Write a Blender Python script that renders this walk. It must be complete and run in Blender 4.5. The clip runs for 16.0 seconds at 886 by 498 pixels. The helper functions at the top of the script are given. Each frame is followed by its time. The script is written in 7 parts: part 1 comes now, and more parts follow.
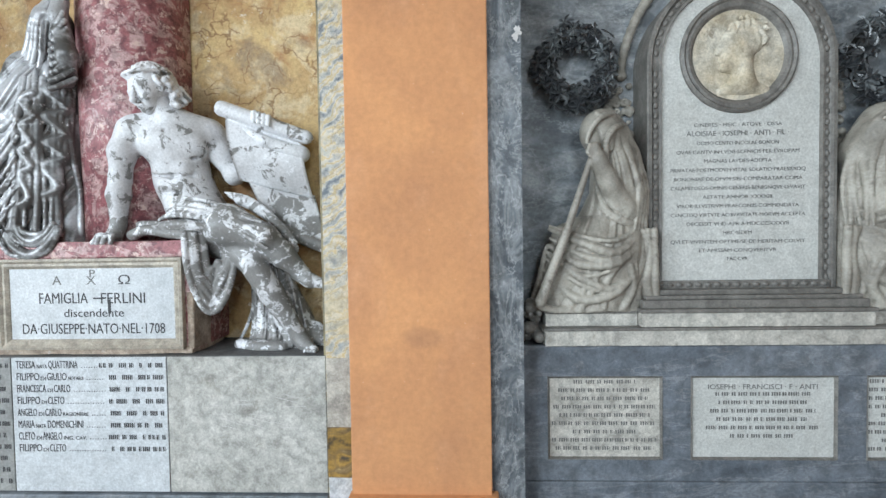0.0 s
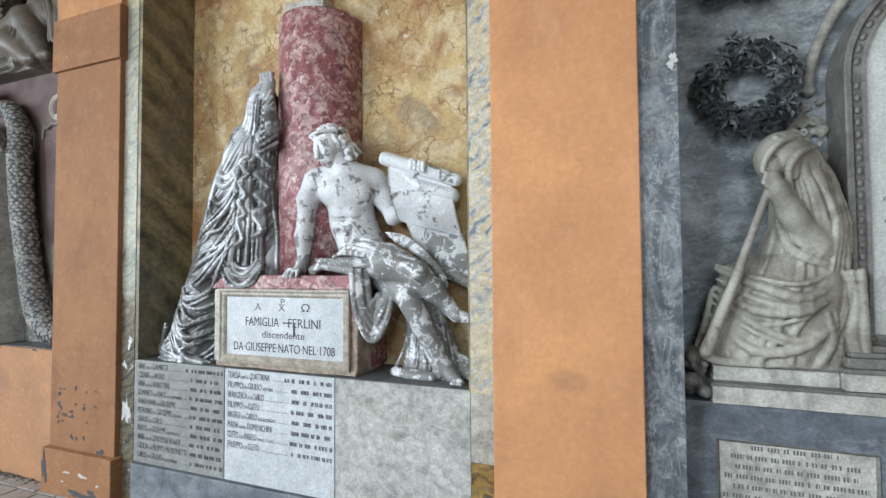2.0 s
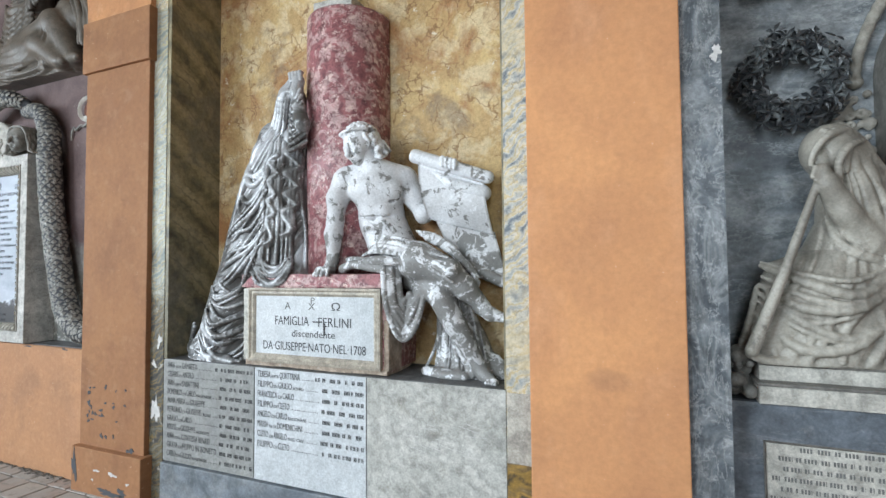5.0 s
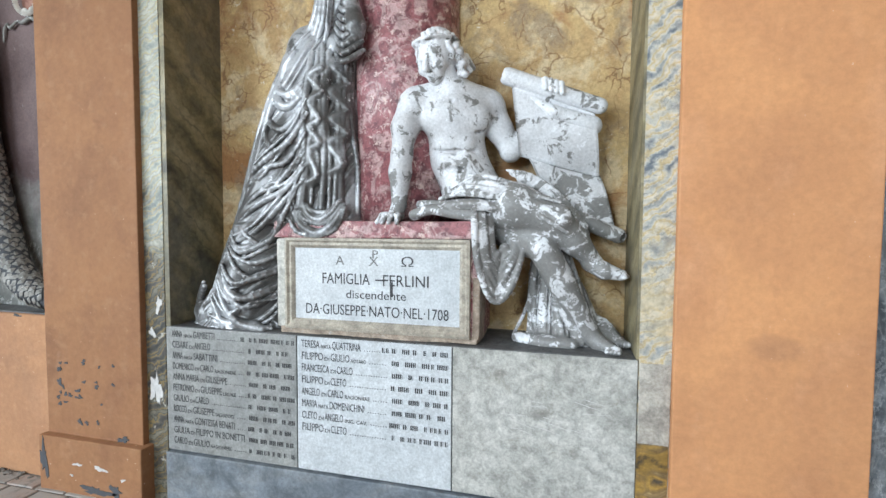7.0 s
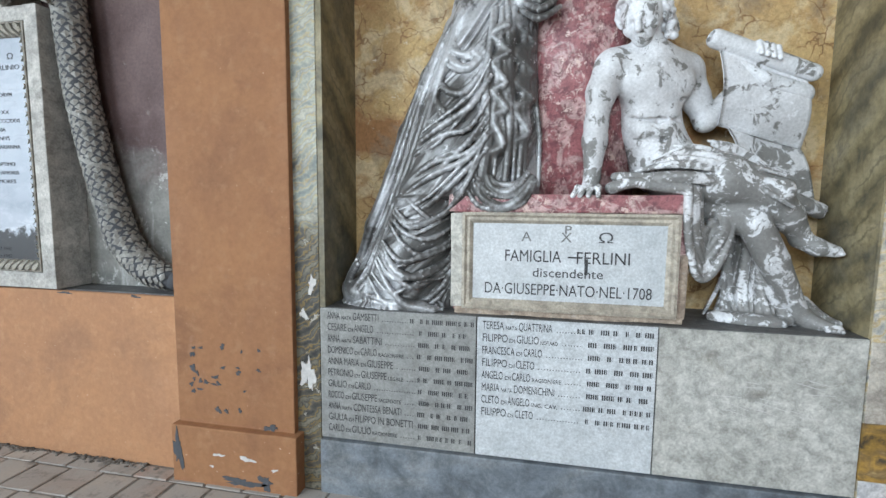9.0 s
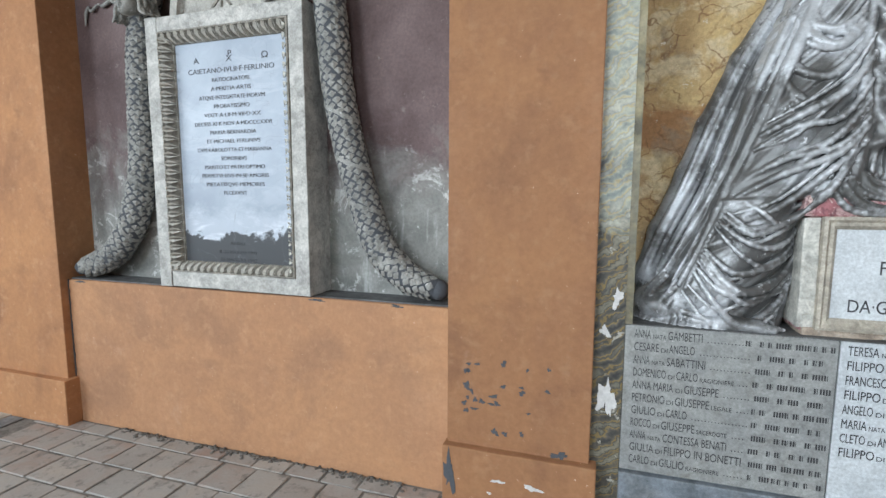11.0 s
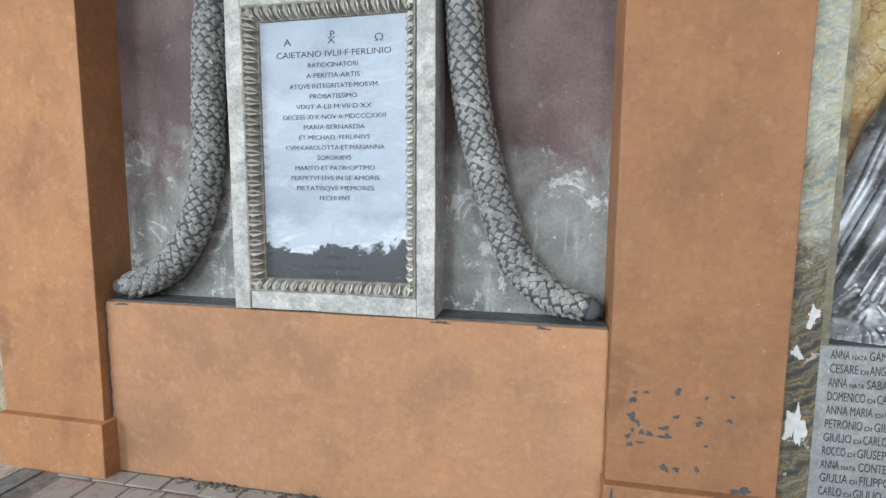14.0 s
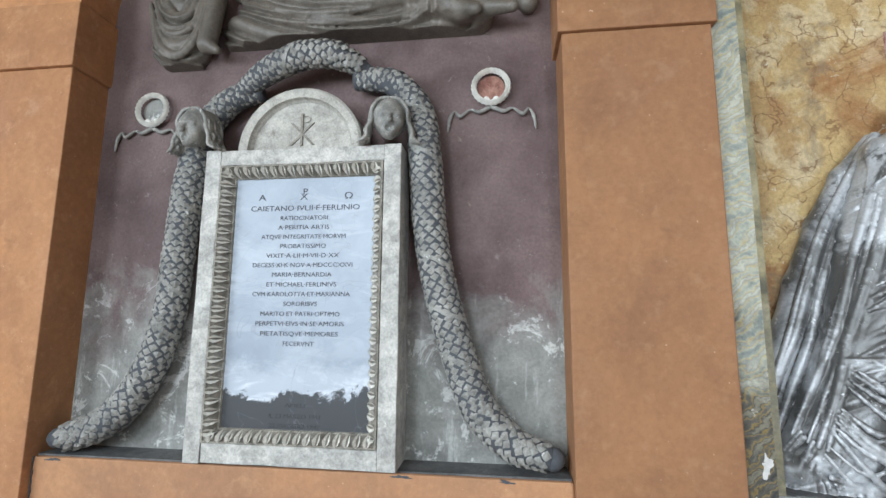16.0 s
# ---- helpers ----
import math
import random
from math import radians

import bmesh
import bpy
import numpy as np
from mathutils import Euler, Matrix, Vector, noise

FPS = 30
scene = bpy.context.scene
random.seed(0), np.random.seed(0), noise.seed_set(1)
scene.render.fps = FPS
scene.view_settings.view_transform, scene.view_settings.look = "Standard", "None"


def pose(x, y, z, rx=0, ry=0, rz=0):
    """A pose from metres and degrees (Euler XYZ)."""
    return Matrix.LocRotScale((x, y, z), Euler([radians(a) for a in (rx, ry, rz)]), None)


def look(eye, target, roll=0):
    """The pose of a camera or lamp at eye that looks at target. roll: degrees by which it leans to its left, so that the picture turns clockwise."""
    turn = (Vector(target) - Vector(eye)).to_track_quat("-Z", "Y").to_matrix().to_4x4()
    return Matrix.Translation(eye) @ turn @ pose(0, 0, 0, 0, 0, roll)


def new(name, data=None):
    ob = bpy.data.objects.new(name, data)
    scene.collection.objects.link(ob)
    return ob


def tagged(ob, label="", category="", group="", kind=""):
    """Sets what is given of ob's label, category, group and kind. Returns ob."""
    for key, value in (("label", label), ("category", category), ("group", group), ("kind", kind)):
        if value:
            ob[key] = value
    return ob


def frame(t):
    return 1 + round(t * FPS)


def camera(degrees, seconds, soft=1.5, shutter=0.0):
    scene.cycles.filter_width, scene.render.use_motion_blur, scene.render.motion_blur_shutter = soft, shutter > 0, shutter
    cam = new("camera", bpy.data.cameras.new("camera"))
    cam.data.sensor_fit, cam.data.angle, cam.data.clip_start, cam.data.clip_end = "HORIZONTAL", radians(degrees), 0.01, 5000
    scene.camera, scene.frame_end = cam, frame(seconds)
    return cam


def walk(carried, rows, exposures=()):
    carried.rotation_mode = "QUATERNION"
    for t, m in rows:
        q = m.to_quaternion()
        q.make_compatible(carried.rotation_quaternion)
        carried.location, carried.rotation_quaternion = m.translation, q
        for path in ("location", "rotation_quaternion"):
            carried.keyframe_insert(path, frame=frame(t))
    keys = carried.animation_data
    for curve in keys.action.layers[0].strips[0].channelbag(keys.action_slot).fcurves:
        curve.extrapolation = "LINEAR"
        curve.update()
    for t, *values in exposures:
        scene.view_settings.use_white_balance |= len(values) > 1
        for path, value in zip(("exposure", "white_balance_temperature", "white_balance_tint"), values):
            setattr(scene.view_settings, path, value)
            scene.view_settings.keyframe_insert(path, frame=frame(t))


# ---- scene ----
cam = camera(87.0, 16.0)
METRES, EYE, TURN = 4.7, 1.5, 2.3
ROWS = [
    (0.0, 0.0, 0.0, 0.0, -0.03, -1.79, 0.89),
    (0.5, -0.0013, -0.0067, 0.0042, 10.83, -1.17, 1.02),
    (1.0, 0.0084, -0.0065, 0.0082, 14.74, -0.6, 0.88),
    (1.5, 0.01, -0.0049, 0.0089, 17.05, 0.21, 0.63),
    (2.0, 0.0075, -0.0047, 0.0097, 18.38, 1.94, 0.41),
    (2.5, 0.0105, -0.0075, 0.0181, 19.13, 4.0, 0.29),
    (3.0, 0.0128, -0.0112, 0.0261, 19.73, 5.57, 0.28),
    (5.5, -0.0488, -0.0039, -0.0024, 18.46, 0.89, 0.14),
    (6.0, -0.0897, 0.0272, -0.0102, 15.28, -0.76, -0.08),
    (6.5, -0.1308, 0.0456, -0.0083, 12.2, -2.14, -0.23),
    (7.0, -0.2005, 0.044, -0.0054, 12.1, -2.93, -0.34),
    (7.5, -0.2552, 0.0492, -0.0054, 10.87, -3.22, -0.28),
    (8.0, -0.3085, 0.0516, -0.0046, 8.12, -4.02, -0.39),
    (8.5, -0.357, 0.0336, -0.0036, 7.73, -4.96, -0.53),
    (9.0, -0.4092, 0.0352, -0.0094, 9.18, -5.82, -0.54),
    (9.5, -0.4723, 0.0474, -0.011, 9.31, -6.0, -0.35),
    (10.0, -0.5369, 0.0436, -0.0115, 10.99, -5.92, -0.49),
    (12.5, -0.8055, 0.0494, -0.0055, 15.07, -6.45, -0.14),
    (13.0, -0.8279, 0.0651, -0.0028, 12.92, -6.8, -0.25),
    (13.5, -0.8501, 0.062, -0.002, 11.04, -7.08, -0.32),
    (14.0, -0.8623, 0.0591, -0.0015, 8.97, -5.99, -0.36),
    (14.5, -0.8603, 0.0561, 0.0117, 7.15, -3.25, -0.33),
    (15.0, -0.856, 0.0514, 0.0232, 5.81, 0.72, -0.35),
    (15.5, -0.8555, 0.0483, 0.0286, 5.1, 4.73, -0.37),
    (16.0, -0.856, 0.0422, 0.0289, 4.93, 8.14, -0.37),
]
PATH_ROWS = [(t, pose(0, 0, EYE, 0, 0, TURN) @ pose(METRES * x, METRES * y, METRES * z, 90 + pitch, roll, yaw)) for t, x, y, z, yaw, pitch, roll in ROWS]
PATH_ROWS += [(3.2, look((0.049, -0.058, 1.635), (-0.695, 1.787, 1.835), -0.5)), (5.3, look((-0.157, -0.036, 1.503), (-0.895, 1.823, 1.553), -0.4)),
         (10.2, look((-2.642, 0.077, 1.487), (-3.157, 1.997, 1.264), 0.2)), (12.3, look((-3.744, 0.040, 1.465), (-4.358, 1.931, 1.247), 0.2))]
walk(cam, sorted(PATH_ROWS, key=lambda k: k[0]), ((0.0, 0.05), (3.0, 0.0), (7.0, 0.10), (9.0, -0.12), (10.2, -0.15), (13.0, 0.0), (16.0, 0.0)))

# ---- world, light, exposure ----
world = bpy.data.worlds.new("sky")
scene.world = world
world.use_nodes = True
sky = world.node_tree.nodes.new("ShaderNodeTexSky")
sky.sky_type, sky.sun_disc = "NISHITA", False
sky.sun_elevation, sky.sun_rotation = radians(48), radians(215)
world.node_tree.links.new(sky.outputs[0], world.node_tree.nodes["Background"].inputs[0])
world.node_tree.nodes["Background"].inputs[1].default_value = 0.045

sun = new("sun", bpy.data.lights.new("sun", "SUN"))
sun.data.energy, sun.data.angle, sun.data.color = 1.0, radians(25), (1.0, 0.96, 0.9)
sun.matrix_world = look((-8, -12, 15), (-2, 2, 0))
# daylight that enters through the arcade openings behind the walk
for i, power in ((-4, 180.0), (-3, 215.0), (-2, 215.0), (-1, 230.0), (0, 190.0), (1, 110.0)):
    lamp = new("arcade_daylight", bpy.data.lights.new("arcade_daylight", "AREA"))
    lamp.data.shape, lamp.data.size, lamp.data.size_y = "RECTANGLE", 1.3, 1.8
    lamp.data.energy, lamp.data.color = power, (0.785, 0.905, 1.0)
    lamp.matrix_world = look((-2.6 + 3.2 * i, -2.75, 2.75), (2.6 + 3.2 * i, 2.0, -0.7))


# ---- materials ----
def nodes_of(name):
    m = bpy.data.materials.new(name)
    m.use_nodes = True
    t = m.node_tree
    return m, t, t.nodes["Principled BSDF"], t.nodes.new("ShaderNodeTexCoord").outputs["Object"]


def noise_tex(t, co, scale, detail=6.0, rough=0.6, dist=0.0, stretch=None):
    if stretch:
        mp = t.nodes.new("ShaderNodeMapping")
        mp.inputs["Scale"].default_value = stretch
        t.links.new(co, mp.inputs[0])
        co = mp.outputs[0]
    n = t.nodes.new("ShaderNodeTexNoise")
    n.inputs["Scale"].default_value, n.inputs["Detail"].default_value = scale, detail
    n.inputs["Roughness"].default_value, n.inputs["Distortion"].default_value = rough, dist
    t.links.new(co, n.inputs["Vector"])
    return n.outputs["Fac"]


def ramp(t, fac, stops):
    r = t.nodes.new("ShaderNodeValToRGB")
    e = r.color_ramp.elements
    while len(e) < len(stops):
        e.new(0.5)
    for el, (p, c) in zip(e, stops):
        el.position = p
        el.color = (*c, 1) if not isinstance(c, (int, float)) else (c, c, c, 1)
    t.links.new(fac, r.inputs[0])
    return r.outputs[0]


def mix(t, fac, a, b, mode="MIX"):
    n = t.nodes.new("ShaderNodeMix")
    n.data_type, n.blend_type = "RGBA", mode
    for k, v in ((0, fac), (6, a), (7, b)):
        if isinstance(v, (int, float)):
            n.inputs[k].default_value = v
        elif isinstance(v, tuple):
            n.inputs[k].default_value = (*v, 1)
        else:
            t.links.new(v, n.inputs[k])
    return n.outputs[2]


def finish(t, p, col, rough, height=None, bump=0.3, dist=0.004, spec=0.4):
    t.links.new(col, p.inputs["Base Color"])
    if isinstance(rough, (int, float)):
        p.inputs["Roughness"].default_value = rough
    else:
        t.links.new(rough, p.inputs["Roughness"])
    p.inputs["Specular IOR Level"].default_value = spec
    if height is not None:
        b = t.nodes.new("ShaderNodeBump")
        b.inputs["Strength"].default_value, b.inputs["Distance"].default_value = bump, dist
        t.links.new(height, b.inputs["Height"])
        t.links.new(b.outputs[0], p.inputs["Normal"])


def stone(name, main, second, dirt, scale=3.0, cut=(0.42, 0.62), dirt_cut=(0.58, 0.72), rough=0.6, bump=0.3, chips=None, chip_cut=0.72,
          chip_scale=22.0, dist=0.3, stretch=None, spec=0.4, grey_below=None, grain=0.65):
    """Two-tone weathered surface: broad mottling, dirt patches, pale chips and fine grain."""
    m, t, p, co = nodes_of(name)
    broad = noise_tex(t, co, scale, 5, 0.6, dist, stretch)
    col = mix(t, ramp(t, broad, ((cut[0], 0.0), (cut[1], 1.0))), main, second)
    patch = noise_tex(t, co, scale * 2.7, 8, 0.7, 0.5)
    if grey_below:
        sep = t.nodes.new("ShaderNodeSeparateXYZ")
        t.links.new(co, sep.inputs[0])
        mr = t.nodes.new("ShaderNodeMapRange")
        for k, val in ((1, grey_below), (2, grey_below + 0.12), (3, 0.17), (4, 0.0)):
            mr.inputs[k].default_value = val
        t.links.new(sep.outputs[2], mr.inputs[0])
        ad = t.nodes.new("ShaderNodeMath")
        t.links.new(patch, ad.inputs[0])
        t.links.new(mr.outputs[0], ad.inputs[1])
        patch = ad.outputs[0]
    col = mix(t, ramp(t, patch, ((dirt_cut[0], 0.0), (dirt_cut[1], 0.9))), col, dirt)
    mott = noise_tex(t, co, 17, 9, 0.72, 0.4)
    col = mix(t, grain, col, ramp(t, mott, ((0.38, 0.42), (0.60, 1.12))), "MULTIPLY")
    fine = noise_tex(t, co, 90, 6, 0.7)
    col = mix(t, 0.55, col, ramp(t, fine, ((0.34, 0.5), (0.64, 1.1))), "MULTIPLY")
    height = fine
    if chips:
        flake = ramp(t, noise_tex(t, co, chip_scale, 9, 0.72, 0.3), ((chip_cut - 0.005, 0.0), (chip_cut + 0.03, 0.9)))
        col = mix(t, flake, col, chips)
        height = mix(t, 0.8, fine, flake, "SUBTRACT")
    finish(t, p, col, rough, height, bump, 0.004, spec)
    return m


def veined(name, stops, scale, dist, stretch=(1, 1, 1), rough=0.45, line=None, line_scale=4.0, bump=0.15):
    """Painted or real veined marble: a strongly distorted noise through several colours, with thin veins."""
    m, t, p, co = nodes_of(name)
    col = ramp(t, noise_tex(t, co, scale, 4, 0.55, dist, stretch), stops)
    if line:
        v = noise_tex(t, co, line_scale, 9, 0.68, 0.4, stretch)
        col = mix(t, ramp(t, v, ((0.47, 0.0), (0.5, 0.55), (0.51, 0.0))), col, line)
        col = mix(t, ramp(t, noise_tex(t, co, line_scale * 5, 8, 0.7, 0.3), ((0.58, 0.0), (0.66, 0.5))), col, line)
    mott = noise_tex(t, co, 9, 8, 0.72, 0.3)
    col = mix(t, 0.75, col, ramp(t, mott, ((0.38, 0.45), (0.60, 1.12))), "MULTIPLY")
    fine = noise_tex(t, co, 70, 6, 0.7)
    col = mix(t, 0.5, col, ramp(t, fine, ((0.34, 0.5), (0.64, 1.1))), "MULTIPLY")
    finish(t, p, col, rough, fine, bump)
    return m


def plaster_orange(name="orange_plaster", stain=None, tone=1.0, brown=0.0, toward=(0.40, 0.20, 0.11), age=1.0):
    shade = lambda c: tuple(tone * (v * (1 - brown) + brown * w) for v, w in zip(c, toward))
    m, t, p, co = nodes_of(name)
    broad = noise_tex(t, co, 1.3, 5, 0.55, 0.4)
    col = mix(t, ramp(t, broad, ((0.40, 0.0), (0.62, 1.0))), shade((0.55, 0.268, 0.122)), shade((0.44, 0.21, 0.102)))
    cloud = noise_tex(t, co, 4.0, 6, 0.6, 0.2)
    col = mix(t, ramp(t, cloud, ((0.50, 0.0), (0.70, 0.40 * age))), col, shade((0.33, 0.155, 0.085)))
    pale = noise_tex(t, co, 2.2, 7, 0.65, 0.3, (1.0, 1.0, 0.6))
    col = mix(t, ramp(t, pale, ((0.54, 0.0), (0.72, 0.55))), col, shade((0.60, 0.32, 0.18)))
    if stain:
        mp = t.nodes.new("ShaderNodeMapping")
        mp.inputs["Location"].default_value = tuple(-v for v in stain)
        t.links.new(co, mp.inputs[0])
        ln = t.nodes.new("ShaderNodeVectorMath")
        ln.operation = "LENGTH"
        sc = t.nodes.new("ShaderNodeVectorMath")
        sc.operation = "MULTIPLY"
        sc.inputs[1].default_value = (7.0, 2.0, 13.0)
        t.links.new(mp.outputs[0], sc.inputs[0])
        t.links.new(sc.outputs[0], ln.inputs[0])
        col = mix(t, ramp(t, ln.outputs["Value"], ((0.1, 0.38), (0.5, 0.28), (0.75, 0.0))), col, (0.24, 0.125, 0.08))
    sooty = noise_tex(t, co, 1.7, 7, 0.62, 0.5, (1.0, 1.0, 1.3))
    col = mix(t, ramp(t, sooty, ((0.52, 0.0), (0.66, 0.62 * age))), col, shade((0.24, 0.115, 0.065)))
    col = mix(t, ramp(t, noise_tex(t, co, 12, 8, 0.68, 0.2), ((0.53, 0.0), (0.66, 0.42 * age))), col, shade((0.66, 0.37, 0.20)))
    col = mix(t, ramp(t, noise_tex(t, co, 3.2, 9, 0.72, 0.3), ((0.60, 0.0), (0.66, 0.35 * age))), col, shade((0.62, 0.38, 0.25)))
    speck = ramp(t, noise_tex(t, co, 60, 2, 0.5), ((0.745, 0.0), (0.76, 0.8)))
    col = mix(t, speck, col, (0.62, 0.45, 0.34))
    grit = noise_tex(t, co, 30, 8, 0.72)
    col = mix(t, 0.30, col, ramp(t, grit, ((0.36, 0.6), (0.62, 1.1))), "MULTIPLY")
    fine = noise_tex(t, co, 140, 5, 0.7)
    wavy = noise_tex(t, co, 9, 4, 0.5)
    finish(t, p, col, 0.78, mix(t, 0.6, fine, wavy, "ADD"), 0.22, 0.004, 0.25)
    return m


def tile_floor():
    m, t, p, co = nodes_of("terracotta_tile")
    info = t.nodes.new("ShaderNodeObjectInfo").outputs["Random"]
    col = ramp(t, info, ((0.0, (0.33, 0.245, 0.205)), (0.3, (0.33, 0.30, 0.27)), (0.6, (0.42, 0.375, 0.33)), (0.8, (0.30, 0.285, 0.265)), (1.0, (0.38, 0.29, 0.245))))
    grime = noise_tex(t, co, 5.0, 7, 0.65, 0.4)
    col = mix(t, ramp(t, grime, ((0.38, 0.0), (0.60, 0.85))), col, (0.35, 0.335, 0.315))
    col = mix(t, ramp(t, noise_tex(t, co, 11, 8, 0.7, 0.3), ((0.54, 0.0), (0.64, 0.7))), col, (0.15, 0.14, 0.13))
    fine = noise_tex(t, co, 80, 6, 0.7)
    col = mix(t, 0.4, col, ramp(t, fine, ((0.25, 0.55), (0.75, 1.0))), "MULTIPLY")
    finish(t, p, col, 0.7, fine, 0.35)
    return m


def maths(t, op, a, b):
    n = t.nodes.new("ShaderNodeMath")
    n.operation = op
    for k, v in enumerate((a, b)):
        if isinstance(v, (int, float)):
            n.inputs[k].default_value = v
        else:
            t.links.new(v, n.inputs[k])
    return n.outputs[0]


def patina(name, base, pale, grime, worn, scale=3.4, cut=(0.46, 0.56), grime_scale=6.5, grime_cut=(0.55, 0.60), ridge_gain=4.0, ridge_span=(0.512, 0.545), rough=0.34, spec=0.5, bump=0.3,
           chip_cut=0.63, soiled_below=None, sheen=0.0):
    """Old stucco: a dark smooth patina, worn, with sharp-edged grime and white flakes; fold light is painted in, ridges
    pale and hollows dark.
    """
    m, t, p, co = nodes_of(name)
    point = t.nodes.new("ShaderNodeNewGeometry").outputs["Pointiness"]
    # Curvature pales ridges and leaves hollows dark: fold shading put into the colour.
    ridge_pale = maths(t, "ADD", noise_tex(t, co, scale, 6, 0.62, 0.4), maths(t, "MULTIPLY", maths(t, "SUBTRACT", point, 0.5), ridge_gain))
    soil = noise_tex(t, co, grime_scale, 8, 0.68, 0.5)
    if soiled_below:
        sep = t.nodes.new("ShaderNodeSeparateXYZ")
        t.links.new(co, sep.inputs[0])
        mr = t.nodes.new("ShaderNodeMapRange")
        for k, val in ((1, soiled_below), (2, soiled_below + 0.22), (3, 0.125), (4, 0.0)):
            mr.inputs[k].default_value = val
        t.links.new(sep.outputs[2], mr.inputs[0])
        soil = maths(t, "ADD", soil, mr.outputs[0])
    col = mix(t, ramp(t, ridge_pale, ((cut[0], 0.0), (cut[1], 1.0))), base, pale)
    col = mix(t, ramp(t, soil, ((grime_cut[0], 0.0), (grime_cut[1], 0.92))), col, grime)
    # Noise-broken pale ridges: worn edges that double as painted highlights.
    ridge_light = mix(t, 1.0, ramp(t, point, ((ridge_span[0], 0.0), (ridge_span[1], 1.0))), ramp(t, noise_tex(t, co, 13, 7, 0.7, 0.3), ((0.44, 0.0), (0.56, 0.95))), "MULTIPLY")
    col = mix(t, ridge_light, col, worn)
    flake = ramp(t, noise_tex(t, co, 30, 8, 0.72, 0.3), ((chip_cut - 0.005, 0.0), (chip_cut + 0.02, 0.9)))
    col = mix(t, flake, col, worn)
    fine = noise_tex(t, co, 85, 6, 0.7)
    col = mix(t, 0.5, col, ramp(t, fine, ((0.34, 0.55), (0.64, 1.1))), "MULTIPLY")
    dull = ramp(t, mix(t, 1.0, ridge_light, flake, "LIGHTEN"), ((0.0, rough), (1.0, 0.62)))
    finish(t, p, col, dull, mix(t, 0.6, fine, flake, "ADD"), bump, 0.003, spec)
    p.inputs["Metallic"].default_value = sheen
    return m


def wave_tex(t, co, scale, distortion, detail=3.0, dscale=1.0, turn=(0, 0, 0), stretch=(1, 1, 1)):
    mp = t.nodes.new("ShaderNodeMapping")
    mp.inputs["Rotation"].default_value = tuple(radians(a) for a in turn)
    mp.inputs["Scale"].default_value = stretch
    t.links.new(co, mp.inputs[0])
    w = t.nodes.new("ShaderNodeTexWave")
    w.bands_direction = "Z"
    for k, val in (("Scale", scale), ("Distortion", distortion), ("Detail", detail), ("Detail Scale", dscale), ("Detail Roughness", 0.6)):
        w.inputs[k].default_value = val
    t.links.new(mp.outputs[0], w.inputs["Vector"])
    return w.outputs["Fac"]


def crack_net(t, co, scale, width, strength):
    """Thin broken crack lines."""
    warp = t.nodes.new("ShaderNodeTexNoise")
    warp.inputs["Scale"].default_value, warp.inputs["Detail"].default_value = scale * 0.7, 6
    t.links.new(co, warp.inputs["Vector"])
    ad = t.nodes.new("ShaderNodeVectorMath")
    ad.operation = "MULTIPLY_ADD"
    ad.inputs[1].default_value = (0.35, 0.35, 0.35)
    t.links.new(warp.outputs["Color"], ad.inputs[0])
    t.links.new(co, ad.inputs[2])
    v = t.nodes.new("ShaderNodeTexVoronoi")
    v.feature = "DISTANCE_TO_EDGE"
    v.inputs["Scale"].default_value = scale
    t.links.new(ad.outputs[0], v.inputs["Vector"])
    net = ramp(t, v.outputs["Distance"], ((0.0, strength), (width, strength * 0.8), (width * 2.2, 0.0)))
    return mix(t, 1.0, net, ramp(t, noise_tex(t, co, scale * 0.9, 4, 0.6), ((0.44, 0.0), (0.56, 1.0))), "MULTIPLY")


def ochre_plaster():
    """Gold painted plaster, cracked, flaking to cream and stained orange-brown."""
    m, t, p, co = nodes_of("flaking_yellow_plaster")
    col = mix(t, ramp(t, noise_tex(t, co, 2.2, 6, 0.62, 0.6), ((0.40, 0.0), (0.60, 1.0))), (0.58, 0.41, 0.19), (0.44, 0.28, 0.125))
    col = mix(t, ramp(t, noise_tex(t, co, 5.0, 7, 0.66, 0.4), ((0.49, 0.0), (0.58, 0.8))), col, (0.66, 0.53, 0.33))
    col = mix(t, ramp(t, noise_tex(t, co, 1.5, 7, 0.64, 0.7), ((0.50, 0.0), (0.60, 0.9))), col, (0.33, 0.15, 0.055))
    col = mix(t, ramp(t, noise_tex(t, co, 3.1, 8, 0.68, 0.3), ((0.54, 0.0), (0.64, 0.75))), col, (0.27, 0.20, 0.13))
    net = crack_net(t, co, 7.0, 0.018, 0.85)
    col = mix(t, net, col, (0.22, 0.11, 0.045))
    col = mix(t, crack_net(t, co, 19.0, 0.02, 0.45), col, (0.28, 0.15, 0.06))
    flake = ramp(t, noise_tex(t, co, 9, 9, 0.74, 0.4), ((0.625, 0.0), (0.64, 0.9)))
    col = mix(t, flake, col, (0.72, 0.65, 0.51))
    fine = noise_tex(t, co, 60, 7, 0.72)
    col = mix(t, 0.55, col, ramp(t, fine, ((0.34, 0.55), (0.64, 1.12))), "MULTIPLY")
    finish(t, p, col, 0.62, mix(t, 0.7, fine, mix(t, 0.5, net, flake, "ADD"), "SUBTRACT"), 0.45, 0.004, 0.35)
    return m


